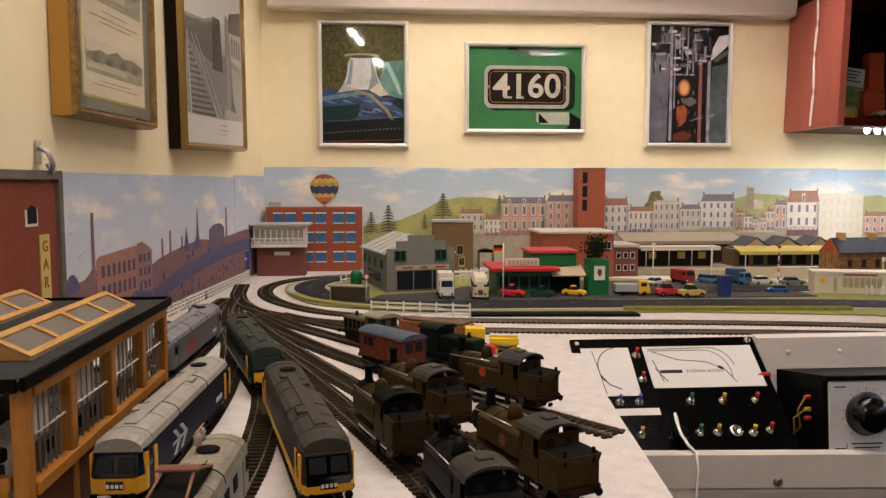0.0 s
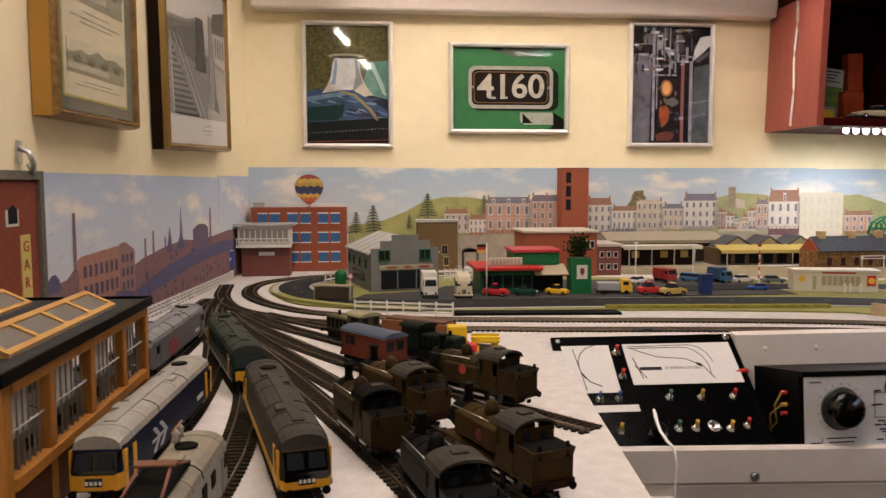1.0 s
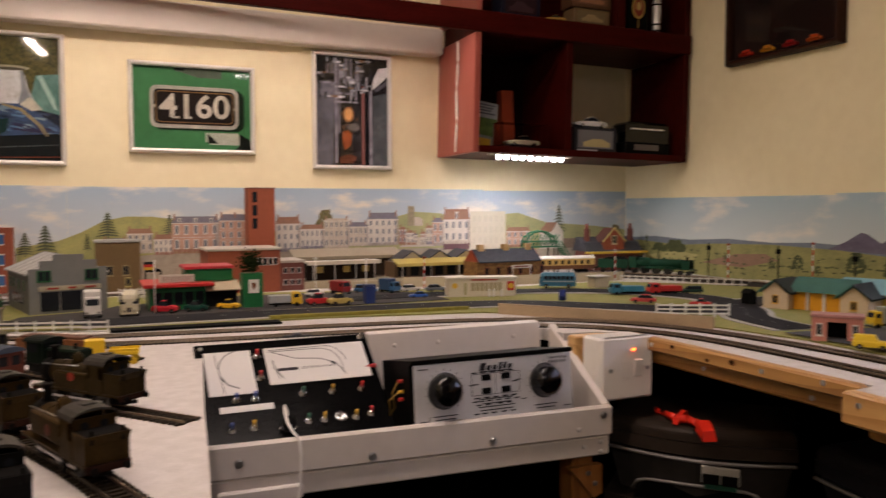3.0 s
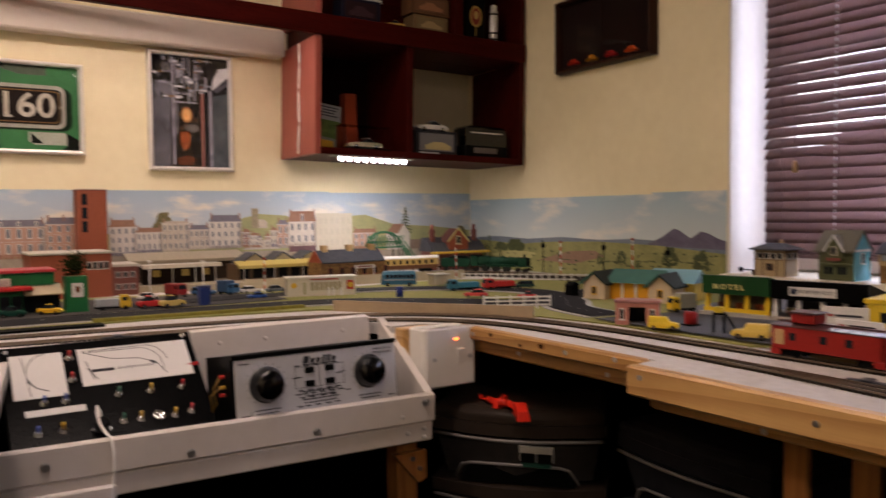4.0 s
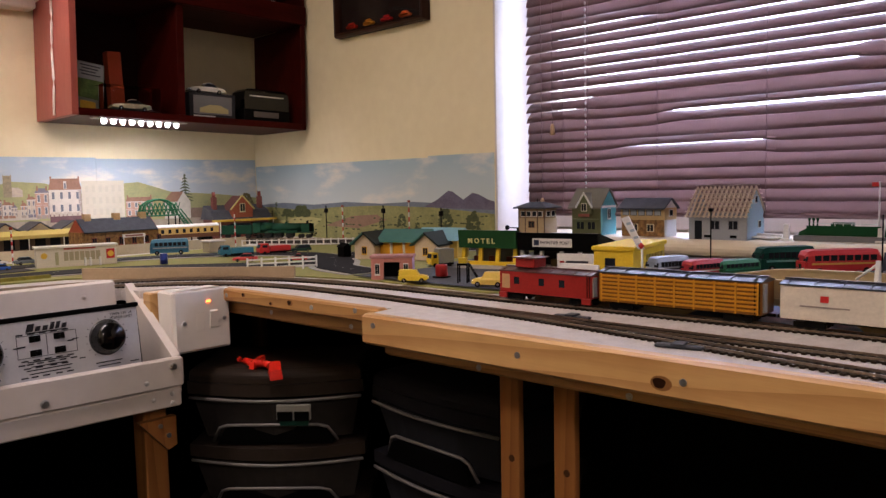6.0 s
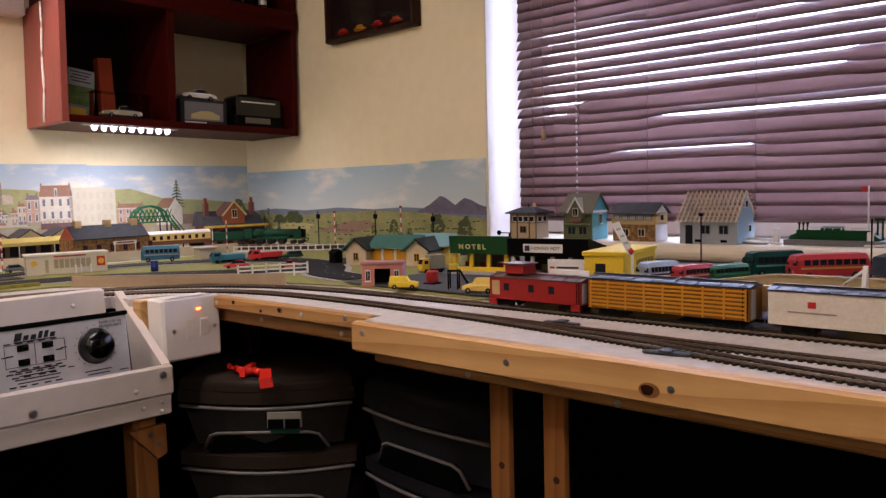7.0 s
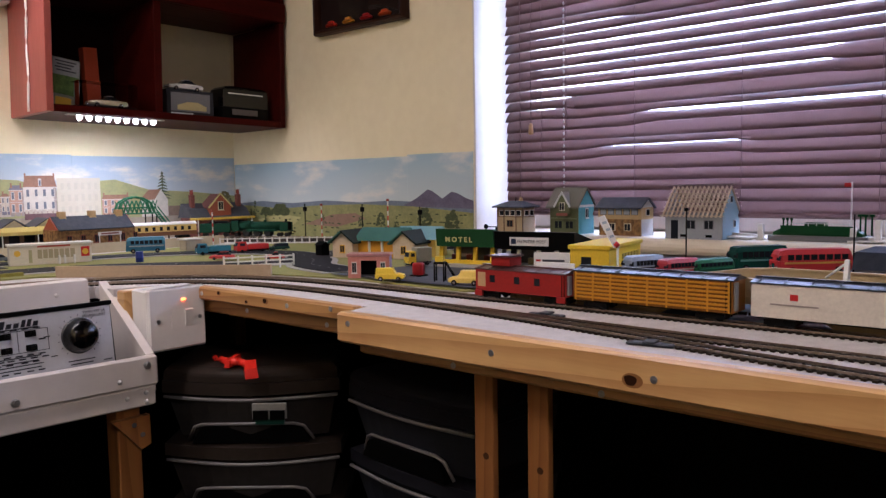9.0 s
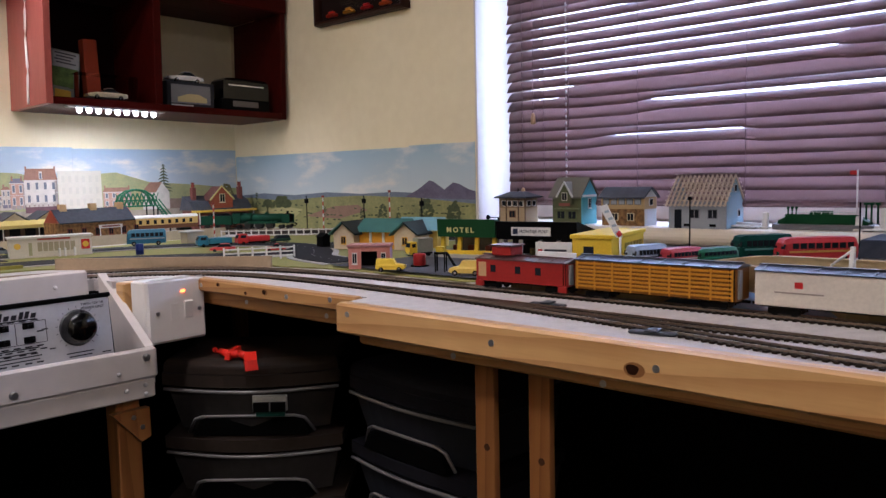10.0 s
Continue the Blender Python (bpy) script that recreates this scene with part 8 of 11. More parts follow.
part("wall", Shape().box(-.03, .06, 0, .05, 0, .036), paint(.62, .42, .08), b)
part("roof", Shape().prism([(-.012, .036), (.062, .036), (.025, .061)], "x", -.036, .066), paint(.20, .38, .40), b)
lorry(pose(1.452, 0.868, TOWN + .004, 0, 0, 160), .046, .022, .032, YELP, paint(.3, .3, .24), "yellow tipper truck beside the motel")
# pink engine shed, vans, pumps, sign
b = thing("pink_shed", pose(1.262, 0.842, TOWN + .001, 0, 0, -53), "pink brick garage with an open dark doorway", "model building")
PKB = brickwork("pink_brick", (.50, .20, .15), (.44, .17, .13))
part("wall", Shape().box(0, .020, 0, .004, 0, .034), PKB, b)
part("wall", Shape().box(.046, .066, 0, .004, 0, .034), PKB, b)
part("wall", Shape().box(.0202, .0458, 0, .004, .028, .034), PKB, b)
part("side_wall", Shape().box(0, .003, .0042, .03, 0, .034), PKB, b)
part("side_wall", Shape().box(.063, .066, .0042, .03, 0, .034), paint(.40, .25, .38), b)
# Inside wall in black, painting in the darkness of the open doorway.
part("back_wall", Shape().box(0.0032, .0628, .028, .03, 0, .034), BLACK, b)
part("roof", Shape().box(-.002, .068, -.002, .032, .0343, .039, .001), paint(.42, .20, .18), b)
windows(b, [(.010, .017), (.056, .017)], .008, .018, "y", 0.0, WHT, PANE, -1)
car(pose(1.263, 0.748, TOWN + .004, 0, 0, -55), .045, paint(.78, .55, .03), "yellow van outside the pink garage", "van", .019)
car(pose(1.288, 0.620, TOWN + .004, 0, 0, 112), .050, paint(.74, .52, .10), "yellow estate van with dark rear windows", "van", .021)
t = thing("fuel_tank", pose(1.330, 0.752, TOWN + .004), "round red fuel tank on a plinth", "fuel tank")
part("tank", Shape().lathe([(.009, .002), (.0098, .003), (.0098, .018), (.009, .0205)], 16), paint(.34, .02, .018), t)
part("plinth", Shape().box(-.010, .010, -.010, .010, 0, .002), BLACK, t)
t = thing("coaling_tower", pose(1.300, 0.680, TOWN + .004, 0, 0, -60), "black loading stage with a sloping ladder", "loading stage")
part("stage", Shape().box(-.008, .008, -.008, .008, .026, .029), BLACK, t)
for sx in (-.007, .007):
    for sy in (-.007, .007):
        part("leg", Shape().tube((sx, sy, 0), (sx, sy, .026), .0012, 6), BLACK, t)
for sy in (-.004, .004):
    part("stringer", Shape().tube((.009, sy, .028), (.026, sy, 0), .0010, 6), BLACK, t)
for k in range(6):
    part("rung", Shape().tube((.011 + .0026 * k, -.004, .025 - .0042 * k), (.011 + .0026 * k, .004, .025 - .0042 * k), .0007, 5), BLACK, t)
part("hopper", Shape().box(-.006, .006, -.006, .006, .0293, .037), paint(.62, .45, .03), t)
for x, y, h in ((1.318, .603, .012), (1.302, .566, .006), (1.316, .560, .006)):
    t = thing("red_drum", pose(x, y, TOWN + .004), "small red oil drum", "oil drum", "red drums")
    part("drum", Shape().lathe([(.0045, 0), (.0048, h * .5), (.0045, h)], 10), paint(.5, .03, .03), t)
fence([(1.338, .63, TOWN + .003), (1.318, .555, TOWN + .003), (1.300, .500, TOWN + .003)], .013, "rust red tubular railing beside the track", .018, 2, paint(.16, .05, .04))
t = thing("terminal_sign", pose(1.327, 0.494, TOWN + .004, 0, 0, -89), "white roadside sign on pale blue feet", "sign")
part("board", Shape().box(-.030, .030, -.0015, .0015, .009, .035, .0005), paint(.80, .79, .76), t)
for x in (-.02, .02):
    part("foot", Shape().box(x - .007, x + .007, -.005, .005, 0, .0088, .001), paint(.45, .55, .62), t)
for x, w, z in ((-.022, .006, .0265), (.003, .034, .0265), (.002, .020, .0185)):
    part("unread_word", Shape().box(x - w / 2, x + w / 2, -.0019, -.0014, z - .002, z + .002), paint(.45, .06, .05) if w < .01 else INK, t)
# coach park
for (x, y, a, L, W, H, lo, hi, lab, bd_) in (
        (1.513, .459, 157, .062, .028, .032, (.50, .52, .52), (.34, .40, .50), "silver coach with a pale blue roof", (.03, .03, .04)),
        (1.540, .417, 158, .064, .027, .027, (.36, .02, .02), (.42, .045, .05), "red coach with cream side band", (.6, .5, .4)),
        (1.590, .388, 155, .075, .027, .024, (.015, .10, .03), (.02, .13, .05), "green single-deck coach with teal roof", (.03, .2, .1)),
        (1.690, .352, 140, .090, .033, .038, (.008, .05, .035), (.008, .045, .035), "dark green coach with a teal roof", (.10, .25, .22)),
        (1.698, .275, 134, .115, .034, .036, (.48, .03, .03), (.50, .04, .04), "red coach with a gold side band", (.55, .32, .06))):
    bus(pose(x, y, TOWN + .004, 0, 0, a), L, W, H, paint(*lo), paint(*hi), lab, paint(*bd_), n=8)
t = thing("street_lamp", pose(1.70, 0.475, TOWN + .003), "thin black street lamp in the coach park", "street lamp", "lot lamps")
part("pole", Shape().tube((0, 0, 0), (0, 0, .092), .0012, 8), BLACK, t)
part("lantern", Shape().box(-.003, .003, -.003, .003, .092, .098, .0008), BLACK, t)
t = thing("street_lamp", pose(1.74, 0.225, TOWN + .003), "thin black street lamp in the coach park", "street lamp", "lot lamps")
part("pole", Shape().tube((0, 0, 0), (0, 0, .088), .0012, 8), BLACK, t)

# humpback road bridge in tan plastic
BT = mat("tan_plastic", (.46, .34, .17), .5, scale=25, amount=.15)
br = thing("road_bridge", pose(1.251, 0, BASE), "tan plastic humpback road bridge with ribbed parapet", "bridge")
tops = [(.515, .014), (.47, .0155), (.425, .017), (.385, .0215), (.348, .027), (.313, .033), (.279, .0385), (.247, .0435), (.217, .0455), (.15, .0455), (.09, .045), (.03, .0425), (-.05, .040), (-.2, .036)]
arch = [(.309, .0005), (.303, .003), (.285, .0115), (.266, .0165), (.241, .0195), (.210, .0205), (.18, .0195), (.15, .015), (.13, .007), (.122, .0005)]
ay, az = [-p[0] for p in arch], [p[1] for p in arch]
ty_, tz_ = [-p[0] for p in tops], [p[1] for p in tops]
stations = sorted({p[0] for p in tops} | {p[0] for p in arch} | {.51 - .02 * k for k in range(35)}, reverse=True)
for x0, x1 in ((0, .004), (.110, .114)):
    rows = []
    for y in stations:
        lo, hi = (np.interp(-y, ay, az) if .122 < y < .309 else .0005), np.interp(-y, ty_, tz_)
        rows.append([(x0, y, lo), (x1, y, lo), (x1, y, hi), (x0, y, hi)])
    part("parapet", Shape().loft(rows), BT, br)
# barrel of the arch, then the road on it
part("arch_barrel", Shape().loft([[(.0042, y, z + .0005), (.1098, y, z + .0005), (.1098, y, z + .003), (.0042, y, z + .003)] for y, z in arch]), BT, br)
part("deck", Shape().loft([[(.0042, y, z - .016), (.1098, y, z - .016), (.1098, y, z - .011), (.0042, y, z - .011)] for y, z in tops if z > .0165]), TARMAC, br)
for xa in (-.0015, .1085):
    part("coping", Shape().loft([[(xa, y, z + .0001), (xa + .007, y, z + .0001), (xa + .007, y, z + .0022), (xa, y, z + .0022)] for y, z in tops]), BT, br)
for k in range(30):
    y = .505 - k * .0225
    za = np.interp(-y, ty_, tz_)
    part("rib", Shape().box(-.0022, -.0001, y - .0008, y + .0008, max(.0008, za - .020), za - .0005), BT, br)
part("string_course", Shape().loft([[(-.0018, y, z - .0185), (-.0001, y, z - .0185), (-.0001, y, z - .017), (-.0018, y, z - .017)] for y, z in tops if z > .021]), BT, br)
for y0 in (.098, .118):
    part("pier_rib", Shape().box(-.0025, -.0001, y0 - .0012, y0 + .0012, .0006, .026), BT, br)
part("pier_hole", Shape().box(-.0006, -.0001, .104, .112, .010, .014), BLACK, br)
solid("river", Shape().box(1.256, 1.40, 0.05, 0.40, BASE + .0004, BASE + .0012), mat("pale_blue_water", (.30, .46, .60), .15, scale=20, amount=.2), "glossy pale blue water under the bridge", "water", "structure")
t = thing("lattice_post", pose(1.30, 0.125, BASE + .045), "white crossing gate post on the bridge", "gate post")
part("post", Shape().prism([(-.007, 0), (.006, 0), (.003, .022), (-.001, .022)], "y", -.002, .002), WHT, t)
part("brace", Shape().tube((0, .02, .002), (0, 0, .019), .0014, 6), WHT, t)
b = thing("tile_roof_hut", pose(1.62, 0.12, TOWN + .003), "low building with a dark ribbed roof", "model building")
part("wall", Shape().box(-.05, .08, -.12, .06, 0, .022), paint(.35, .33, .30), b)
part("roof", Shape().prism([(-.055, .0222), (.085, .0222), (.07, .045), (-.04, .045)], "y", -.125, .065), mat("ribbed_roof", (.035, .04, .055), .5, scale=90, amount=.3, bump=.4), b)

# ---- buildings on the window sill ----
b = thing("timber_signal_cabin", pose(1.885, 0.945, SILL), "brown timbered signal cabin with a slate roof", "model building", "sill buildings")
part("wall", Shape().box(0, .045, 0, .072, 0, .056), paint(.25, .17, .09), b)
part("lower_wall", Shape().box(-.001, .046, -.001, .073, 0, .034), paint(.40, .30, .17), b)
windows(b, [(.012 + k * .016, .044) for k in range(4)], .013, .013, "x", 0.0, WHT, PANE, -1, False)
windows(b, [(.036, .020)], .018, .016, "x", -.001, paint(.2, .1, .05), PANE, -1)
windows(b, [(.012, .044), (.032, .044)], .015, .013, "y", 0.0, WHT, PANE, -1, False)
for y in (-.001, .018, .052, .071):
    part("timber_post", Shape().box(-.0025, -.0011, y, y + .002, 0, .056), paint(.10, .06, .04), b)
part("roof", Shape().loft([[(-.010, -.010, .0563), (.055, -.010, .0563), (.055, .082, .0563), (-.010, .082, .0563)], [(-.010, -.010, .059), (.055, -.010, .059), (.055, .082, .059), (-.010, .082, .059)], [(.015, .02, .071), (.03, .02, .071), (.03, .052, .071), (.015, .052, .071)]]), SLATE, b)
part("finial", Shape().tube((.022, .036, .071), (.022, .036, .079), .0012, 6), BLACK, b)
t = thing("toy_signal", pose(1.888, 1.035, SILL), "small black shunting signal lying by the reveal", "signal")
part("stem", Shape().tube((0, -.012, .011), (0, .020, .011), .0012, 6), BLACK, t)
part("disc", Shape().tube((-.001, .020, .011), (.001, .020, .011), .006, 10), BLACK, t)
part("foot", Shape().box(-.003, .003, -.016, -.010, 0, .012), BLACK, t)
GBO = paint(.10, .11, .05)
b = thing("gabled_shop", pose(1.885, 0.800, SILL), "green gabled shop with turquoise end wall", "model building", "sill buildings")
part("wall", Shape().box(0, .06, 0, .072, 0, .060), GBO, b)
part("end_wall", Shape().prism([(0, 0), (.06, 0), (.06, .062), (.03, .098), (0, .062)], "y", -.0025, -.0003), paint(.12, .40, .46), b)
for sx in (-1, 1):
    part("roof", Shape().prism([(.03, .097), (.03 + sx * .038, .056), (.03 + sx * .038, .060), (.03, .101)], "y", -.005, .078), paint(.17, .16, .12), b)
part("front_gable", Shape().prism([(.018, .045), (.054, .045), (.054, .06), (.036, .087), (.018, .06)], "x", -.008, .01), GBO, b)
for sy in (-1, 1):
    part("bargeboard", Shape().prism([(.036, .088), (.036, .093), (.036 + sy * .022, .060), (.036 + sy * .019, .058)], "x", -.0105, -.0082), paint(.66, .66, .62), b)
    part("gable_roof", Shape().prism([(.036, .0885), (.036 + sy * .021, .057), (.036 + sy * .021, .060), (.036, .0915)], "x", -.008, .02), paint(.30, .29, .26), b)
windows(b, [(.036, .060)], .014, .018, "x", -.008, paint(.55, .52, .4), PANE, -1)
windows(b, [(.022, .020), (.050, .020)], .022, .018, "x", 0.0, paint(.10, .12, .05), PANE, -1)
part("shop_sign", Shape().box(-.0095, -.0085, .022, .05, .040, .046), paint(.25, .08, .06), b)
part("shop_ledge", Shape().box(-.006, -.0002, .004, .068, .032, .035), paint(.14, .16, .08), b)
windows(b, [(.03, .045)], .012, .022, "y", -.0025, WHT, PANE, -1)
part("white_band", Shape().box(.0, .06, -.0032, -.0026, .058, .063), WHT, b)
b = thing("stone_signal_box", pose(1.888, 0.655, SILL), "stone signal box with cream glazed upper floor", "model building", "sill buildings")
part("wall", Shape().box(0, .05, 0, .096, 0, .034), RUBBLE, b)
part("upper", Shape().box(-.0015, .0515, -.0015, .0975, .0343, .058), paint(.48, .33, .15), b)
windows(b, [(.013 + k * .018, .049) for k in range(5)], .015, .012, "x", -.0015, paint(.12, .12, .10), paint(.30, .33, .35), -1, False)
windows(b, [(.03, .018), (.066, .018)], .016, .016, "x", 0.0, paint(.58, .50, .32), PANE, -1)
windows(b, [(.025, .048)], .016, .014, "y", -.0015, WHT, PANE, -1, False)
part("end_wall", Shape().box(.0, .05, -.0018, -.0002, 0, .034), paint(.55, .54, .52), b)
for sx in (-1, 1):
    part("roof", Shape().prism([(.025, .076), (.025 + sx * .034, .0555), (.025 + sx * .034, .0585), (.025, .079)], "y", -.005, .102), SLATE, b)
part("gable", Shape().prism([(-.0015, .0582), (.0515, .0582), (.025, .0765)], "y", -.001, .097), paint(.55, .54, .5), b)
b = thing("unfinished_house", pose(1.862, 0.478, SILL), "grey house shell with bare pale roof trusses", "model building", "sill buildings")
HG = paint(.36, .38, .40)
part("front_wall", Shape().box(0, .003, 0, .112, 0, .050), HG, b)
part("back_wall", Shape().box(.082, .085, 0, .112, 0, .050), HG, b)
part("end_wall", Shape().prism([(.003, 0), (.082, 0), (.082, .05), (.0425, .096), (.003, .05)], "y", 0.0, .003), paint(.28, .42, .50), b)
part("end_wall", Shape().prism([(.003, 0), (.082, 0), (.082, .05), (.0425, .096), (.003, .05)], "y", .109, .112), HG, b)
TRUSS = mat("pale_roof_timber", (.74, .62, .47), .6, scale=80, amount=.15)
translucent_slats(TRUSS, .45, (.8, .7, .55))
for k in range(14):
    y = .0 + k * .0088
    for sx in (-1, 1):
        part("rafter", Shape().prism([(.0425, .098), (.0425, .101), (.0425 + sx * .054, .043), (.0425 + sx * .051, .042)], "y", y - .002, y + .0008), TRUSS, b)
for k in range(8):
    u = k / 7
    for sx in (-1, 1):
        part("batten", Shape().box(.0425 + sx * .053 * u - .001, .0425 + sx * .053 * u + .001, -.006, .118, .1015 - .0575 * u, .1032 - .0575 * u), TRUSS, b)
windows(b, [(.025, .028), (.060, .028)], .020, .018, "x", 0.0, paint(.25, .26, .28), PANE, -1)
part("door", Shape().box(-.001, .0005, .086, .100, 0, .036), PANE, b)
for y in (.025, .075):
    part("vent", Shape().box(-.001, .0005, y - .006, y + .006, .004, .009), BLACK, b)
windows(b, [(.042, .075), (.060, .028)], .010, .014, "y", 0.0, WHT, PANE, -1, False)
KITG = paint(.010, .055, .020)
t = thing("dock_kit", pose(1.92, 0.326, SILL), "part-built dark green dock model on a grey base", "model kit")
part("base", Shape().box(-.022, .022, -.082, .082, 0, .010, .001), paint(.16, .16, .17), t)
part("deck", Shape().loft([[(-.018, y, .0102), (.018, y, .0102), (.015, y, z), (-.015, y, z)] for y, z in ((-.074, .014), (-.062, .022), (-.03, .024), (.03, .024), (.062, .022), (.074, .016))]), KITG, t)
part("bulwark", Shape().box(-.0195, -.0182, -.06, .06, .014, .028), KITG, t)
part("deckhouse", Shape().box(-.010, .012, -.012, .022, .024, .033, .001), KITG, t)
for y in (.045, .052, .059):
    part("bollard", Shape().lathe([(.0016, .022), (.0016, .036), (.0028, .038), (.0028, .041)], 8, (-.006, y, 0)), KITG, t)
for y in (-.066, -.074, -.084):
    part("davit", Shape().tube((.004, y, .012), (.004, y, .046), .0016, 8).box(.002, .006, y - .004, y + .004, .044, .048), KITG, t)
for k in range(9):
    part("stanchion", Shape().tube((-.0188, -.055 + k * .0135, .028), (-.0188, -.055 + k * .0135, .0325), .0006, 5), WHT, t)
part("rope_rail", Shape().tube((-.0188, -.055, .032), (-.0188, .053, .032), .0006, 5), paint(.5, .55, .5), t)
for y, h in ((.422, .030), (.266, .026), (.228, .040)):
    t = thing("white_pillar", pose(1.905, y, SILL), "white plastic pillar beside the dock model", "model kit", "white pillars")
    part("shaft", Shape().box(-.005, .005, -.005, .005, .004, h, .001), WHT, t)
    part("foot", Shape().box(-.008, .008, -.008, .008, 0, .004, .0008), WHT, t)
t = thing("flag_mast", pose(1.905, 0.270, SILL + .0262), "slim white mast with a red pennant", "flag pole")
part("mast", Shape().tube((0, 0, 0), (0, 0, .078), .0014, 8), WHT, t)
part("pennant", Shape().box(-.0004, .0004, .001, .012, .070, .077), REDP, t)
for y0, y1, tilt in ((.432, .490, 2), (.140, .256, -1)):
    t = thing("white_plank", pose(1.915, (y0 + y1) / 2, SILL + .0045, tilt, 0, 0), "white plastic sheet lying on the sill", "model kit", "white sheets")
    part("sheet", Shape().box(-.028, .028, -(y1 - y0) / 2, (y1 - y0) / 2, -.0015, .0015, .0005), WHT, t)
    part("batten", Shape().box(-.004, .004, -(y1 - y0) / 2, (y1 - y0) / 2, .0016, .006), WHT, t)

# ---- track lines ----
MAIN = curve([(1.30, 1.985), (0.9, 1.985), (0.5, 1.95), (0.25, 1.945), (0.12, 1.93), (0.03, 1.88), (-0.018, 1.80), (-0.024, 1.70), (-0.002, 1.60), (0.05, 1.50), (0.134, 1.412), (0.28, 1.348), (0.479, 1.314), (0.70, 1.286), (0.889, 1.252), (1.00, 1.215), (1.10, 1.145), (1.17, 1.05), (1.208, 0.94), (1.225, 0.80), (1.228, 0.60), (1.230, 0.34), (1.232, 0.10), (1.232, -0.3), (1.232, -1.2)], 12)
INNER = curve([(-0.085, 1.80), (-0.062, 1.62), (-0.015, 1.48), (0.07, 1.378), (0.17, 1.315), (0.29, 1.268), (0.459, 1.238), (0.66, 1.216), (0.851, 1.190), (0.95, 1.163), (1.04, 1.11), (1.105, 1.03), (1.14, 0.93), (1.152, 0.80), (1.150, 0.62), (1.143, 0.40), (1.139, 0.10), (1.139, -0.3), (1.139, -1.2)], 12)
SIDE = curve([(1.151, 0.66), (1.140, 0.48), (1.116, 0.29), (1.090, 0.14), (1.075, 0.0), (1.070, -0.2), (1.070, -1.2)], 12)
SIDINGS = [
    curve([(-0.115, 0.55), (-0.115, 0.9), (-0.10, 1.15), (-0.085, 1.40), (-0.08, 1.60)], 12),
    curve([(-0.045, 0.55), (-0.040, 0.9), (-0.030, 1.10), (-0.035, 1.30), (-0.06, 1.52)], 12),
    curve([(0.020, 0.36), (0.031, 0.64), (0.040, 0.86), (0.028, 1.05), (-0.005, 1.25), (-0.045, 1.48)], 12),
    curve([(0.088, 0.36), (0.094, 0.60), (0.100, 0.76), (0.086, 0.93), (0.05, 1.07)], 12),
    curve([(0.215, 0.40), (0.167, 0.63), (0.118, 0.83), (0.090, 0.92), (0.030, 1.11), (-0.01, 1.25), (-0.045, 1.42), (-0.065, 1.60)], 12),
    curve([(0.275, 0.50), (0.245, 0.64), (0.203, 0.77), (0.145, 0.93), (0.082, 1.10), (0.02, 1.27), (-0.03, 1.44)], 12),
    curve([(0.345, 0.56), (0.300, 0.69), (0.238, 0.83), (0.180, 0.94), (0.112, 1.09), (0.04, 1.26), (-0.02, 1.43)], 12),
    curve([(0.395, 0.785), (0.335, 0.86), (0.275, 0.935), (0.205, 1.025), (0.135, 1.13), (0.06, 1.27), (-0.01, 1.42)], 12),
    curve([(0.345, 0.965), (0.285, 1.035), (0.225, 1.105), (0.155, 1.20), (0.08, 1.305), (0.01, 1.43)], 12),
    curve([(0.37, 1.115), (0.28, 1.175), (0.19, 1.245), (0.11, 1.33), (0.04, 1.42)], 12),
    curve([(1.38, 1.90), (1.50, 1.885), (1.62, 1.86), (1.70, 1.78), (1.76, 1.66), (1.80, 1.50), (1.82, 1.30)], 12),
]
RAILTOP = BASE + 0.0042


def along(line, s):
    """The place at s metres along a line."""
    for (xa, ya), (xb, yb) in zip(line, line[1:]):
        d = math.dist((xa, ya), (xb, yb))
        if s <= d:
            return Vector((xa + (xb - xa) * s / d, ya + (yb - ya) * s / d))
        s -= d
    return Vector(line[-1])


def near(line, x, y):
    best, s, out = 9, 0, 0
    for (xa, ya), (xb, yb) in zip(line, line[1:]):
        if math.dist((xa, ya), (x, y)) < best:
            best, out = math.dist((xa, ya), (x, y)), s
        s += math.dist((xa, ya), (xb, yb))
    return out


def on_track(line, s, L, flip=False, up=0.0):
    """Pose of a vehicle of length L whose middle is s metres along; x runs along the line, or against it when flipped."""
    a, b = along(line, max(0, s - L * .33)), along(line, s + L * .33)
    m = (a + b) / 2
    ang = math.degrees(math.atan2(b.y - a.y, b.x - a.x)) + (180 if flip else 0)
    return pose(m.x, m.y, RAILTOP + up, 0, 0, ang)


# ---- rolling stock ----
WHEEL = plain("dark_wheel", (.03, .028, .026), .45, .5)
UNDER = plain("underframe_black", (.006, .0055, .005), .65)


def wheels(t, xs, r, gauge=.0165):
    for x in xs:
        for sy in (-1, 1):
            part("wheel", Shape().tube((x, sy * gauge * .5 - .0012, r), (x, sy * gauge * .5 + .0012, r), r, 12), WHEEL, t)


def bogie(t, x, L, r=.0055):
    bg = part("bogie", Shape().box(x - L / 2, x + L / 2, -.0125, -.0105, r * .5, r * 1.6).box(x - L / 2, x + L / 2, .0105, .0125, r * .5, r * 1.6).box(x - L * .12, x + L * .12, -.0105, .0105, r, r * 1.7), UNDER, t)
    for dx in (-L * .32, L * .32):
        for sy in (-1, 1):
            part("wheel", Shape().tube((x + dx, sy * .0083 - .001, r), (x + dx, sy * .0083 + .001, r), r, 12), WHEEL, bg)


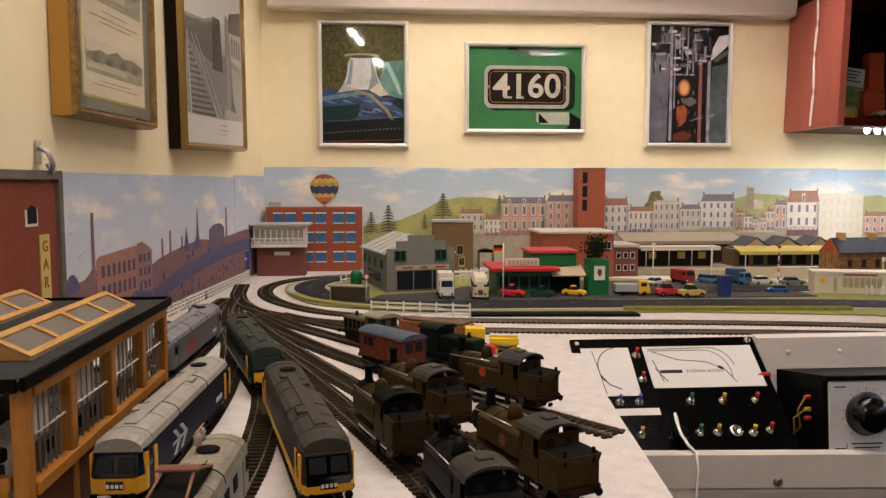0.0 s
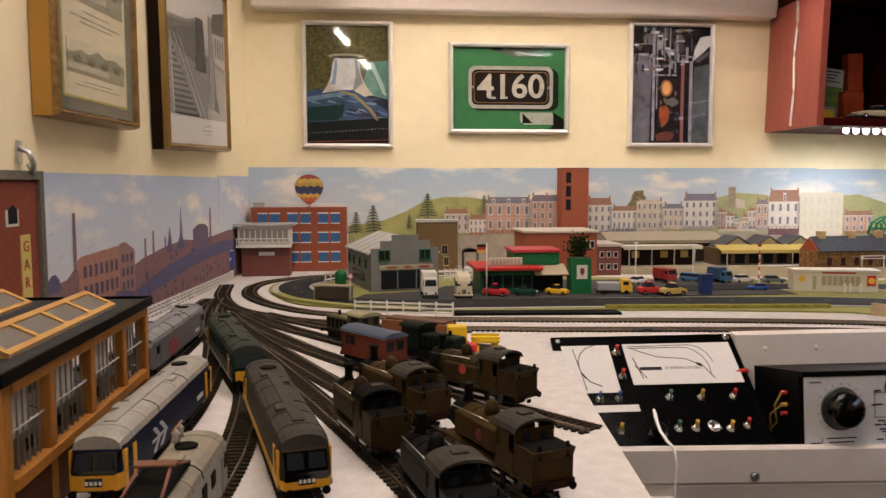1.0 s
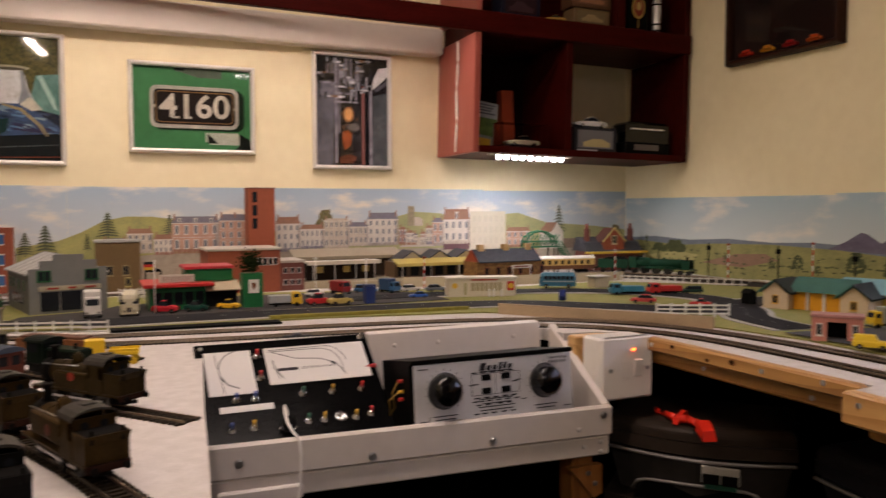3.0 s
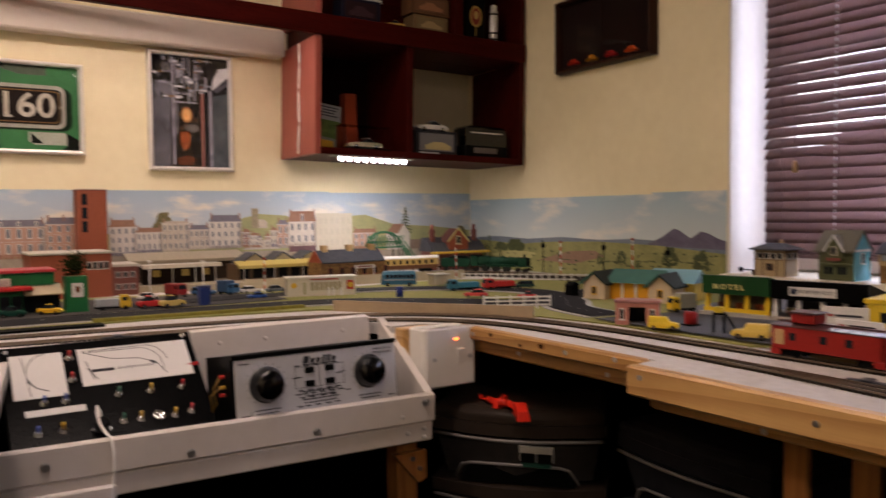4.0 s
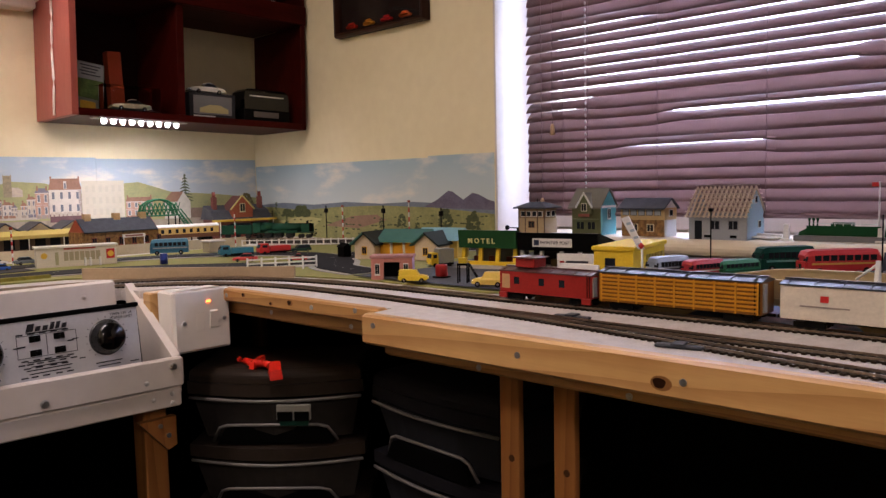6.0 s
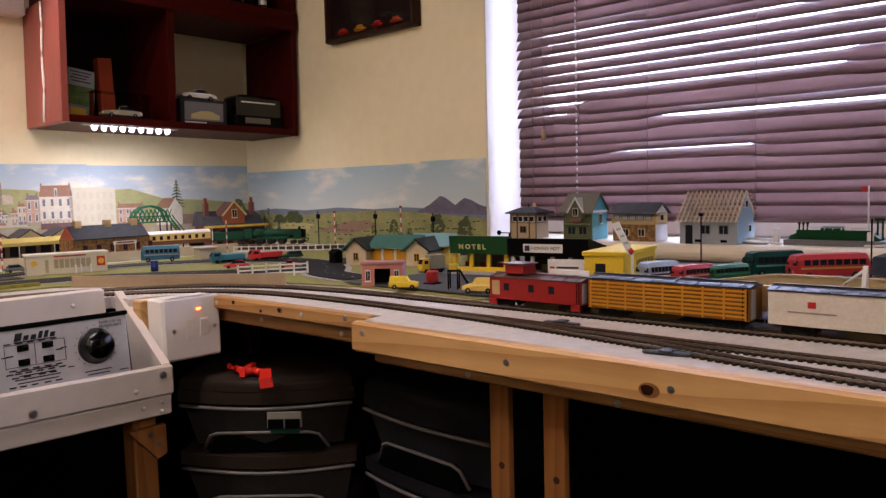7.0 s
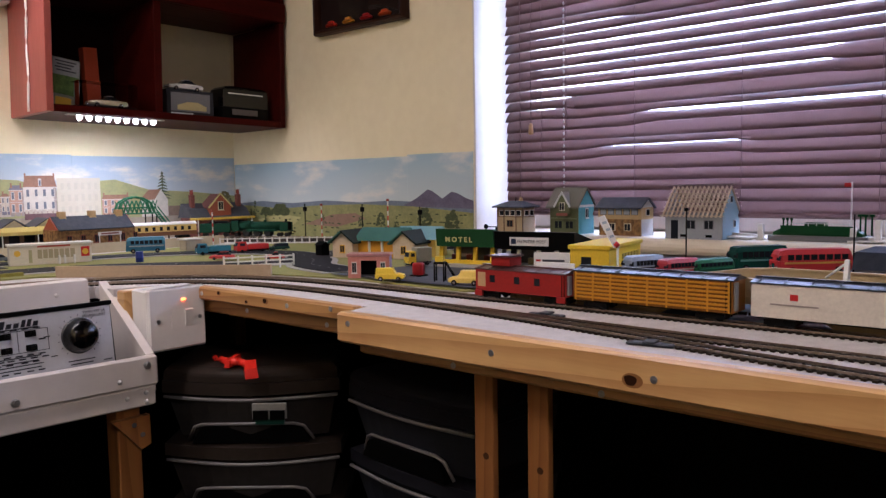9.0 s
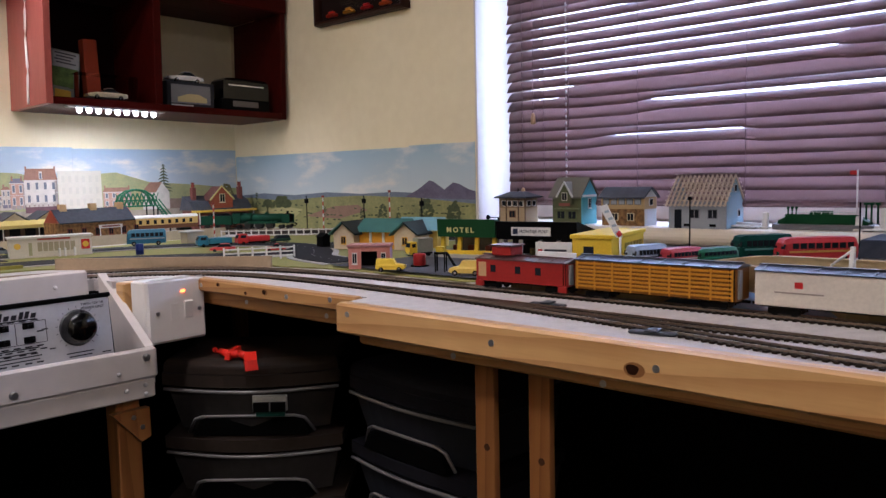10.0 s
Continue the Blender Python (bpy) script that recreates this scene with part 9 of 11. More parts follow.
def buffers(t, L, z, w=.0115):
    for sx in (-1, 1):
        for sy in (-1, 1):
            part("buffer", Shape().tube((sx * L / 2, sy * w, z), (sx * (L / 2 + .005), sy * w, z), .0012, 8).tube((sx * (L / 2 + .005), sy * w, z), (sx * (L / 2 + .006), sy * w, z), .0028, 10), UNDER, t)
        part("coupling", Shape().box(sx * L / 2 - .002, sx * L / 2 + .006 * sx + .002, -.002, .002, z - .006, z - .003), UNDER, t)


def diesel(m, L, side, roof, end, label, band=None, W=.034, H=.049, snub=0.0, skirt=None, stripe=None, wrap=None, grilles=True, visor=.58):
    """A main-line diesel, cabs at both ends; ends may be raked by snub."""
    t = thing("diesel_locomotive", m, label, "model locomotive", "locomotives")
    z0, z1 = .012, H * .80
    w = W / 2
    body = []
    for u, k, top in ((-.5, .82, .90), (-.485, .95, 1.0), (-.45, 1, 1), (.45, 1, 1), (.485, .95, 1.0), (.5, .82, .90)):
        x = u * L
        xx = x - math.copysign(snub, u)
        body.append([(x, -w * k, z0), (x, w * k, z0), (x, w * k, z1 * .62), (xx if abs(u) > .48 else x, w * k * .97, z1 * top), (xx if abs(u) > .48 else x, -w * k * .97, z1 * top), (x, -w * k, z1 * .62)])
    part("body", Shape().loft(body), side, t)
    rf = []
    for u, k, top in ((-.485, .90, .90), (-.46, .97, 1), (.46, .97, 1), (.485, .90, .90)):
        x = u * L - math.copysign(snub * .6, u)
        ring = []
        for q in range(9):
            a = math.pi * q / 8
            ring.append((x, -w * k * math.cos(a), z1 * .985 * (.97 if top < 1 else 1) + (H - z1) * top * math.sin(a) ** .8))
        rf.append(ring)
    part("roof", Shape().loft(rf, smooth=False), roof, t)
    part("roof_ridge", Shape().box(-.38 * L, .22 * L, -.004, .004, H - .0012, H + .0004, .0003), roof, t)
    for u in (-.40, -.27, -.16, .05, .16, .41):
        rb = []
        for x in (u * L - .0005, u * L + .0005):
            rb.append([(x, -w * .985 * math.cos(math.pi * q / 8), z1 * .985 + (H - z1 + .0004) * math.sin(math.pi * q / 8) ** .8) for q in range(9)])
        part("roof_joint", Shape().loft(rb), UNDER if u in (-.16, .16) else roof, t)
    for u, sy in ((-.22, .4), (.10, -.35), (.22, .3)):
        part("roof_hatch", Shape().box(u * L - .007, u * L + .007, sy * w - .004, sy * w + .004, H - .0035, H + .0002, .0006), roof, t)
    part("roof_fan", Shape().lathe([(.007, 0), (.007, .0008), (.005, .001)], 14, (.30 * L, 0, H - .0002)), UNDER, t)
    for sx in (-1, 1):
        e0, e1 = sx * L * .5, sx * (L * .5 + .0009)
        part("end_panel", Shape().box(min(e0, e1), max(e0, e1), -w * .80, w * .80, z0 + .001, z1 * visor), end, t)
        if visor < .5:
            part("visor", Shape().box(min(e0, e1), max(e0, e1), -w * .81, w * .81, z1 * visor + .0002, z1 * .60), GLOSSBLK, t)
        xs = sx * (L * .5 - snub * .55)
        for yy in (-w * .40, w * .40):
            part("cab_window", Shape().loft([[(sx * L * .5, yy - w * .32, z1 * .66), (sx * L * .5, yy + w * .32, z1 * .66), (sx * (L * .5 - snub), yy + w * .30, z1 * .90), (sx * (L * .5 - snub), yy - w * .30, z1 * .90)], [(sx * (L * .5 + .001), yy - w * .32, z1 * .66), (sx * (L * .5 + .001), yy + w * .32, z1 * .66), (sx * (L * .5 - snub + .001), yy + w * .30, z1 * .90), (sx * (L * .5 - snub + .001), yy - w * .30, z1 * .90)]]), PANE, t)
        if wrap:
            part("window_band", Shape().loft([[(sx * (L * .5 + .0004), -w * .81, z1 * .60), (sx * (L * .5 + .0004), w * .81, z1 * .60), (sx * (L * .5 - snub + .0004), w * .80, z1 * .93), (sx * (L * .5 - snub + .0004), -w * .80, z1 * .93)], [(sx * (L * .5 - .006), -w * .97, z1 * .60), (sx * (L * .5 - .006), w * .97, z1 * .60), (sx * (L * .5 - .008), w * .97, z1 * .93), (sx * (L * .5 - .008), -w * .97, z1 * .93)]]), GLOSSBLK, t)
            for sy in (-1, 1):
                part("cab_wrap", Shape().box(min(sx * .452 * L, sx * .474 * L), max(sx * .452 * L, sx * .474 * L), sy * w * .985 - .0007, sy * w * .985 + .0010, z0 + .001, z1 * .93), wrap, t)
                part("nose_corner", Shape().loft([[(sx * .474 * L, sy * w * .97, z0 + .001), (sx * .474 * L, sy * w * 1.01, z0 + .001), (sx * .474 * L, sy * w * 1.01, z1 * min(.60, visor + .02)), (sx * .474 * L, sy * w * .97, z1 * min(.60, visor + .02))], [(sx * (L * .5 + .0008), sy * w * .76, z0 + .001), (sx * (L * .5 + .0008), sy * w * .85, z0 + .001), (sx * (L * .5 + .0008), sy * w * .85, z1 * min(.60, visor + .02)), (sx * (L * .5 + .0008), sy * w * .76, z1 * min(.60, visor + .02))]]), wrap, t)
        part("headcode", Shape().box(min(e1, e1 + sx * .0005), max(e1, e1 + sx * .0005), -w * .32, w * .32, z1 * .40, z1 * .54), GLOSSBLK, t)
        for q in (-.0042, -.0014, .0014, .0042):
            part("headcode_mark", Shape().box(min(e1 + sx * .0005, e1 + sx * .0008), max(e1 + sx * .0005, e1 + sx * .0008), q - .0009, q + .0009, z1 * .43, z1 * .49), WHT, t)
        for sy in (-1, 1):
            part("side_window", Shape().box(sx * L * .435 - .004, sx * L * .435 + .004, sy * w - .0005, sy * w + .0006, z1 * .66, z1 * .88), PANE, t)
            part("cab_door", Shape().box(sx * L * .395 - .003, sx * L * .395 + .003, sy * w - .0005, sy * w + .0005, z0, z1 * .9), end if end is not side else UNDER, t)
    for sy in (-1, 1):
        for k in range(6 if grilles else 0):
            x = -.28 * L + k * .11 * L
            part("grille", Shape().box(x - .005, x + .005, sy * w - .0004, sy * w + .0004, z1 * .66, z1 * .88), UNDER, t)
        if band:
            for dx in (0, .016):
                part("emblem", Shape().prism([(-.058 + dx, z1 * .36), (-.052 + dx, z1 * .36), (-.040 + dx, z1 * .58), (-.052 + dx, z1 * .80), (-.058 + dx, z1 * .80), (-.046 + dx, z1 * .58)], "y", sy * w - .0004, sy * w + .0006), band, t)
            part("emblem_bar", Shape().box(-.060, -.024, sy * w - .0004, sy * w + .0007, z1 * .55, z1 * .60), band, t)
            part("number_bar", Shape().box(.26 * L, .34 * L, sy * w - .0004, sy * w + .0006, z1 * .45, z1 * .55), WHT, t)
        if stripe:
            part("stripe", Shape().box(-.47 * L, .47 * L, sy * w - .0004, sy * w + .0005, z1 * .30, z1 * .44), stripe, t)
        if skirt:
            part("skirt", Shape().box(-.48 * L, .48 * L, sy * w - .0004, sy * w + .0004, z0, z0 + .003), skirt, t)
    part("fuel_tank", Shape().box(-.10 * L, .10 * L, -.012, .012, .004, .0118), UNDER, t)
    for sx in (-1, 1):
        bogie(t, sx * .31 * L, .050)
    buffers(t, L, .0125)
    return t


ROOFG = mat("weathered_grey_roof", (.34, .32, .28), .5, col2=(.22, .205, .18), scale=45, bump=.2)
ROOFD = mat("dark_grey_roof", (.055, .050, .043), .38, scale=45, amount=.4, bump=.2)
YEND = paint(.72, .36, .02)
S = SIDINGS
diesel(on_track(S[2], near(S[2], .034, .765), .24), .245, paint(.006, .011, .030), ROOFG, YEND, "blue main-line diesel with grey roof and yellow ends", paint(.42, .44, .48), snub=.004, wrap=YEND, grilles=False)
diesel(on_track(S[4], near(S[4], .137, .750), .24), .235, paint(.035, .026, .016), ROOFD, YEND, "brown and cream diesel with full yellow ends", None, stripe=paint(.62, .34, .04), skirt=paint(.12, .11, .09), snub=.003, wrap=YEND, grilles=False, visor=.46)
diesel(on_track(S[4], near(S[4], .055, 1.032), .23), .22, paint(.010, .022, .012), mat("green_grey_roof", (.045, .052, .044), .5, scale=40, amount=.3), paint(.70, .33, .02), "green main-line diesel with small yellow panel", None, snub=.006, skirt=paint(.22, .24, .21))
diesel(on_track(S[1], near(S[1], -.03, 1.10), .24), .235, paint(.13, .13, .14), paint(.20, .20, .21), paint(.10, .10, .11), "grey freight diesel with a bold red emblem", paint(.45, .03, .03), grilles=False)
diesel(on_track(S[1], near(S[1], -.043, .76), .24), .235, paint(.30, .29, .28), ROOFG, YEND, "grey diesel with yellow ends inside the shed", None)
diesel(on_track(S[0], near(S[0], -.115, .82), .24), .235, paint(.05, .06, .07), ROOFG, YEND, "dark diesel stabled inside the shed", None)


def electric(m, L, label):
    t = diesel(m, L, paint(.30, .30, .27), mat("stained_roof", (.27, .245, .19), .5, col2=(.15, .13, .10), scale=55, bump=.2), paint(.25, .25, .22), label)
    fr = part("pantograph_base", Shape().box(-.030, .030, -.010, .010, .0485, .0510), UNDER, t)
    for sy in (-.010, .010):
        part("pantograph_arm", Shape().tube((-.028, sy, .0510), (.0, sy * .8, .059), .0009, 6).tube((.0, sy * .8, .059), (.028, sy, .0510), .0009, 6), paint(.24, .10, .07), fr)
    part("pan_head", Shape().box(-.004, .004, -.011, .011, .059, .0606, .0004), paint(.16, .07, .045), fr)
    for x in (-.07, -.06, .06, .07):
        part("insulator", Shape().lathe([(.002, 0), (.0028, .002), (.002, .004), (.0028, .006), (.001, .008)], 8, (x, .006, .051)), paint(.4, .35, .3), t)
    part("busbar", Shape().tube((.055, .006, .060), (.075, .006, .060), .0006, 6), paint(.4, .2, .1), t)
    return t


electric(on_track(S[3], near(S[3], .092, .560), .2), .20, "grey electric locomotive with folded pantograph")


def tank_loco(m, L, col, label, panniers=True, open_cab=False, side_mark=None, wheel_n=3, H=.051, number=False):
    """A steam tank engine along x, chimney towards +x."""
    t = thing("tank_locomotive", m, label, "model locomotive", "locomotives")
    part("footplate", Shape().box(-.5 * L, .5 * L, -.0165, .0165, .0135, .0155), col, t)
    part("frames", Shape().box(-.44 * L, .44 * L, -.006, .006, .004, .0134), UNDER, t)
    cy = H * .56
    part("boiler", Shape().tube((-.14 * L, 0, cy), (.36 * L, 0, cy), .0115, 18), col, t)
    part("smokebox", Shape().tube((.355 * L, 0, cy), (.47 * L, 0, cy), .0122, 18), UNDER, t)
    part("smokebox_door", Shape().tube((.47 * L, 0, cy), (.478 * L, 0, cy), .0095, 16), UNDER, t)
    part("saddle", Shape().box(.36 * L, .46 * L, -.008, .008, .0156, cy - .006), UNDER, t)
    for k in range(3):
        x = -.06 * L + k * .15 * L
        part("boiler_band", Shape().tube((x, 0, cy), (x + .001, 0, cy), .0118, 18), UNDER, t)
    part("chimney", Shape().lathe([(.0045, -.001), (.0034, .004), (.0034, .011), (.0048, .0125), (.0044, .014), (.0025, .0135)], 12, (.40 * L, 0, cy + .0115)), UNDER, t)
    part("dome", Shape().lathe([(.0062, -.002), (.0056, .004), (.0048, .008), (.002, .0105), (.0003, .011)], 14, (.12 * L, 0, cy + .0105)), col, t)
    part("safety_valve", Shape().lathe([(.0036, -.002), (.0026, .004), (.0026, .007), (.0016, .0085)], 10, (-.07 * L, 0, cy + .0110)), plain("dull_brass", (.35, .22, .06), .35, .8), t)
    for sy in (-1, 1):
        if panniers:
            part("side_tank", Shape().box(-.14 * L, .34 * L, min(sy * .0095, sy * .0165), max(sy * .0095, sy * .0165), cy - .008, cy + .009, .0012), col, t)
        else:
            part("side_tank", Shape().box(-.14 * L, .26 * L, min(sy * .0085, sy * .0165), max(sy * .0085, sy * .0165), .0156, cy + .004, .0012), col, t)
        if side_mark:
            part("tank_emblem", Shape().tube((.04 * L, sy * .0164, cy), (.04 * L, sy * .0169, cy), .0045, 14), side_mark, t)
        part("handrail", Shape().tube((.0, sy * .012, cy + .0105), (.44 * L, sy * .0115, cy + .0085), .0005, 5), GREYM, t)
        part("cab_side", Shape().prism([(-.32 * L, .0156), (-.14 * L, .0156), (-.14 * L, .028), (-.17 * L, .029), (-.18 * L, .036), (-.17 * L, .041), (-.14 * L, .041), (-.14 * L, .044), (-.32 * L, .044), (-.32 * L, .041), (-.28 * L, .041), (-.27 * L, .036), (-.28 * L, .029), (-.32 * L, .028)], "y", min(sy * .0156, sy * .0165), max(sy * .0156, sy * .0165)), col, t)
        part("step", Shape().box(-.24 * L, -.20 * L, sy * .0165 - .001, sy * .0165 + .001, .004, .0134), UNDER, t)
    part("cab_front", Shape().box(-.142 * L, -.132 * L, -.0155, .0155, .0156, .044), col, t)
    back = Shape().box(-.325 * L, -.315 * L, -.0155, .0155, .0156, .044)
    part("cab_back", back, col if not open_cab else UNDER, t)
    for yy in (-.007, .007):
        part("spectacle", Shape().tube((-.3255 * L, yy, .038), (-.327 * L, yy, .038), .0032, 12), PANE, t)
    rf = []
    for x in (-.345 * L, -.115 * L):
        rf.append([(x, .0172 * math.cos(math.pi * q / 8), .0435 + .0075 * math.sin(math.pi * q / 8)) for q in range(9)] + [(x, -.0172 * math.cos(math.pi * q / 8), .0425 + .0065 * math.sin(math.pi * q / 8)) for q in range(9)])
    part("cab_roof", Shape().loft(rf), ROOFD if not open_cab else UNDER, t)
    part("roof_vent", Shape().box(-.26 * L, -.20 * L, -.005, .005, .0505, .0522, .0005), ROOFD, t)
    part("bunker", Shape().loft([[(-.495 * L, -.0160, .0156), (-.326 * L, -.0160, .0156), (-.326 * L, .0160, .0156), (-.495 * L, .0160, .0156)], [(-.495 * L, -.0160, .030), (-.326 * L, -.0160, .030), (-.326 * L, .0160, .030), (-.495 * L, .0160, .030)], [(-.515 * L, -.0162, .036), (-.326 * L, -.0162, .036), (-.326 * L, .0162, .036), (-.515 * L, .0162, .036)]]), col, t)
    part("bunker_floor", Shape().box(-.505 * L, -.335 * L, -.0148, .0148, .0361, .0364), UNDER, t)
    for sy in (-1, 1):
        part("lamp_iron", Shape().box(-.5 * L - .001, -.5 * L + .0008, sy * .011 - .0008, sy * .011 + .0008, .030, .040), UNDER, t)
    if number:
        part("number_bar", Shape().box(-.4965 * L, -.4955 * L, -.008, .008, .022, .026), WHT, t)
    span = .62 * L
    for k in range(wheel_n):
        x = -.24 * L + span * k / (wheel_n - 1) - .02 * L
        for sy in (-1, 1):
            wl = part("driving_wheel", Shape().tube((x, sy * .0083 - .0012, .0090), (x, sy * .0083 + .0012, .0090), .0090, 18), WHEEL, t)
            part("crank_boss", Shape().tube((x, sy * .0096, .0065), (x, sy * .0105, .0065), .0022, 8), UNDER, wl)
    for sy in (-1, 1):
        part("coupling_rod", Shape().box(-.26 * L, .36 * L, min(sy * .0106, sy * .0114), max(sy * .0106, sy * .0114), .0055, .0073), GREYM, t)
    part("buffer_beam", Shape().box(.5 * L, .5 * L + .0015, -.016, .016, .010, .0155), paint(.05, .012, .008), t)
    part("buffer_beam", Shape().box(-.5 * L - .0015, -.5 * L, -.016, .016, .010, .0155), paint(.03, .012, .008), t)
    buffers(t, L, .0125)
    return t


OLIVE = mat("weathered_olive_black", (.052, .031, .010), .42, scale=90, amount=.5)
OLIVE2 = mat("weathered_green", (.038, .025, .009), .42, scale=90, amount=.5)
SOOT = mat("soot_black", (.008, .0078, .0075), .5, scale=90, amount=.4)
tank_loco(on_track(S[5], near(S[5], .203, .775), .11), .112, OLIVE2, "open-cab saddle tank engine in faded green", True, True)
tank_loco(on_track(S[5], near(S[5], .253, .615), .11), .118, SOOT, "black pannier tank engine at the end of the row", True, False)
tank_loco(on_track(S[6], near(S[6], .232, .845), .12), .122, OLIVE, "weathered olive pannier tank engine", True, False, None, 3)
tank_loco(on_track(S[6], near(S[6], .300, .695), .12), .125, OLIVE, "dusty olive pannier tank engine with a maroon crest", True, False, paint(.14, .03, .02), 3, .051, False)
tank_loco(on_track(S[7], near(S[7], .312, .890), .12), .122, OLIVE2, "weathered prairie tank engine with red emblem", False, False, paint(.35, .04, .02), 3)


def brake_van(m, L, body, roof, label):
    t = thing("brake_van", m, label, "model wagon", "wagons")
    part("body", Shape().box(-.5 * L, .5 * L, -.0155, .0155, .013, .040, .001), body, t)
    part("roof", Shape().loft([[(x, .017 * math.cos(math.pi * q / 8), .040 + .006 * math.sin(math.pi * q / 8)) for q in range(9)] for x in (-.53 * L, .53 * L)]), roof, t)
    for sx in (-1, 1):
        for yy in (-.007, .007):
            part("window", Shape().box(sx * .5 * L - .0005, sx * .5 * L + .0006, yy - .0045, yy + .0045, .026, .036), PANE, t)
    for sy in (-1, 1):
        part("side_window", Shape().box(-.40 * L, -.18 * L, sy * .0155 - .0004, sy * .0155 + .0006, .026, .036), PANE, t)
        for k in range(6):
            part("plank_strip", Shape().box(-.5 * L + k * L * .2 - .0006, -.5 * L + k * L * .2 + .0006, sy * .0157 - .0006, sy * .0157 + .0006, .013, .040), body, t)
        part("step_board", Shape().box(-.45 * L, .45 * L, sy * .0165 - .0015, sy * .0165 + .0015, .006, .0072), UNDER, t)
    part("sole_bar", Shape().box(-.5 * L, .5 * L, -.013, .013, .008, .0128), UNDER, t)
    wheels(t, (-.3 * L, .3 * L), .006)
    buffers(t, L, .0125)
    return t


brake_van(on_track(S[7], near(S[7], .215, 1.02), .075, True), .078, paint(.13, .03, .016), paint(.06, .08, .12), "brown brake van with a blue-grey roof")


def shunter(m, L, col, roof, label):
    t = thing("diesel_shunter", m, label, "model locomotive", "locomotives")
    part("footplate", Shape().box(-.5 * L, .5 * L, -.0155, .0155, .0125, .0150), UNDER, t)
    part("bonnet", Shape().box(-.10 * L, .47 * L, -.0115, .0115, .0152, .034, .0018), col, t)
    part("cab", Shape().box(-.42 * L, -.105 * L, -.015, .015, .0152, .040, .001), col, t)
    part("cab_roof", Shape().loft([[(x, .0165 * math.cos(math.pi * q / 8), .040 + .005 * math.sin(math.pi * q / 8)) for q in range(9)] for x in (-.45 * L, -.08 * L)]), roof, t)
    for yy in (-.008, .008):
        part("cab_window", Shape().box(-.4215 * L, -.419 * L, yy - .004, yy + .004, .028, .038), PANE, t)
        part("front_window", Shape().box(-.107 * L, -.103 * L, yy - .003, yy + .003, .0345, .0395), PANE, t)
    for sy in (-1, 1):
        part("side_window", Shape().box(-.36 * L, -.2 * L, sy * .015 - .0004, sy * .015 + .0006, .028, .038), PANE, t)
        for k in range(5):
            part("louvre", Shape().box(-.05 * L + k * .1 * L, .02 * L + k * .1 * L, sy * .0115 - .0003, sy * .0115 + .0005, .019, .031), UNDER, t)
    part("exhaust", Shape().tube((.30 * L, 0, .034), (.30 * L, 0, .040), .002, 8), UNDER, t)
    for x in (-.3 * L, 0, .3 * L):
        wheels(t, (x,), .008)
    part("side_frame", Shape().box(-.4 * L, .4 * L, -.0125, -.0105, .005, .0124).box(-.4 * L, .4 * L, .0105, .0125, .005, .0124), UNDER, t)
    buffers(t, L, .0125)
    return t


shunter(on_track(S[8], near(S[8], .185, 1.160), .09), .095, paint(.07, .062, .024), paint(.26, .24, .15), "olive diesel shunter with a pale cab roof")
shunter(on_track(S[8], near(S[8], .280, 1.040), .09, True), .090, paint(.006, .012, .008), paint(.008, .012, .010), "very dark green shunter")
t = thing("open_wagon", on_track(S[9], near(S[9], .275, 1.182), .10), "low brown and yellow dropside wagon", "model wagon", "wagons")
part("body", Shape().box(-.05, .05, -.015, .015, .010, .024, .0008), paint(.20, .08, .03), t)
part("yellow_side", Shape().box(-.048, .048, -.0157, -.0151, .011, .016), paint(.5, .34, .03), t)
part("load", Shape().box(-.046, .046, -.012, .012, .024, .027, .001), paint(.12, .05, .03), t)
wheels(t, (-.03, .03), .006)
buffers(t, .10, .0125)
t = thing("yellow_crane", pose(.318, 1.130, BASE), "small yellow mobile crane cab", "model vehicle")
part("cab", Shape().box(-.012, .012, -.010, .010, .008, .030, .001), YELP, t)
part("base", Shape().box(-.016, .016, -.011, .011, .003, .0078), UNDER, t)
for sx in (-.010, .010):
    for sy in (-.011, .011):
        part("wheel", Shape().tube((sx, sy - .0015, .004), (sx, sy + .0015, .004), .004, 10), TYRE, t)
t = thing("red_box_trailer", pose(.328, 1.092, BASE), "small bright red trailer", "model vehicle")
part("box", Shape().box(-.010, .010, -.008, .008, .003, .014, .001), paint(.55, .02, .02), t)
for sy in (-.008, .008):
    part("wheel", Shape().tube((0, sy - .0015, .0035), (0, sy + .0015, .0035), .0035, 10), TYRE, t)
t = thing("yellow_trailer", pose(.352, 1.112, BASE, 0, 0, -8), "yellow toy luggage trailer with a wire drawbar", "model vehicle")
part("bed", Shape().box(-.018, .018, -.012, .012, .012, .017, .001).box(-.018, .018, -.012, -.0105, .017, .020).box(-.018, .018, .0105, .012, .017, .020), paint(.75, .52, .02), t)
for sx in (-.012, .012):
    for sy in (-.011, .011):
        part("wheel", Shape().tube((sx, sy - .002, .005), (sx, sy + .002, .005), .005, 12), paint(.6, .4, .02), t)
part("drawbar", Shape().pipe([(-.004, -.012, .006), (-.008, -.022, .002), (.0, -.026, .002), (.006, -.022, .002), (.003, -.012, .006)], .0006, 5), UNDER, t)

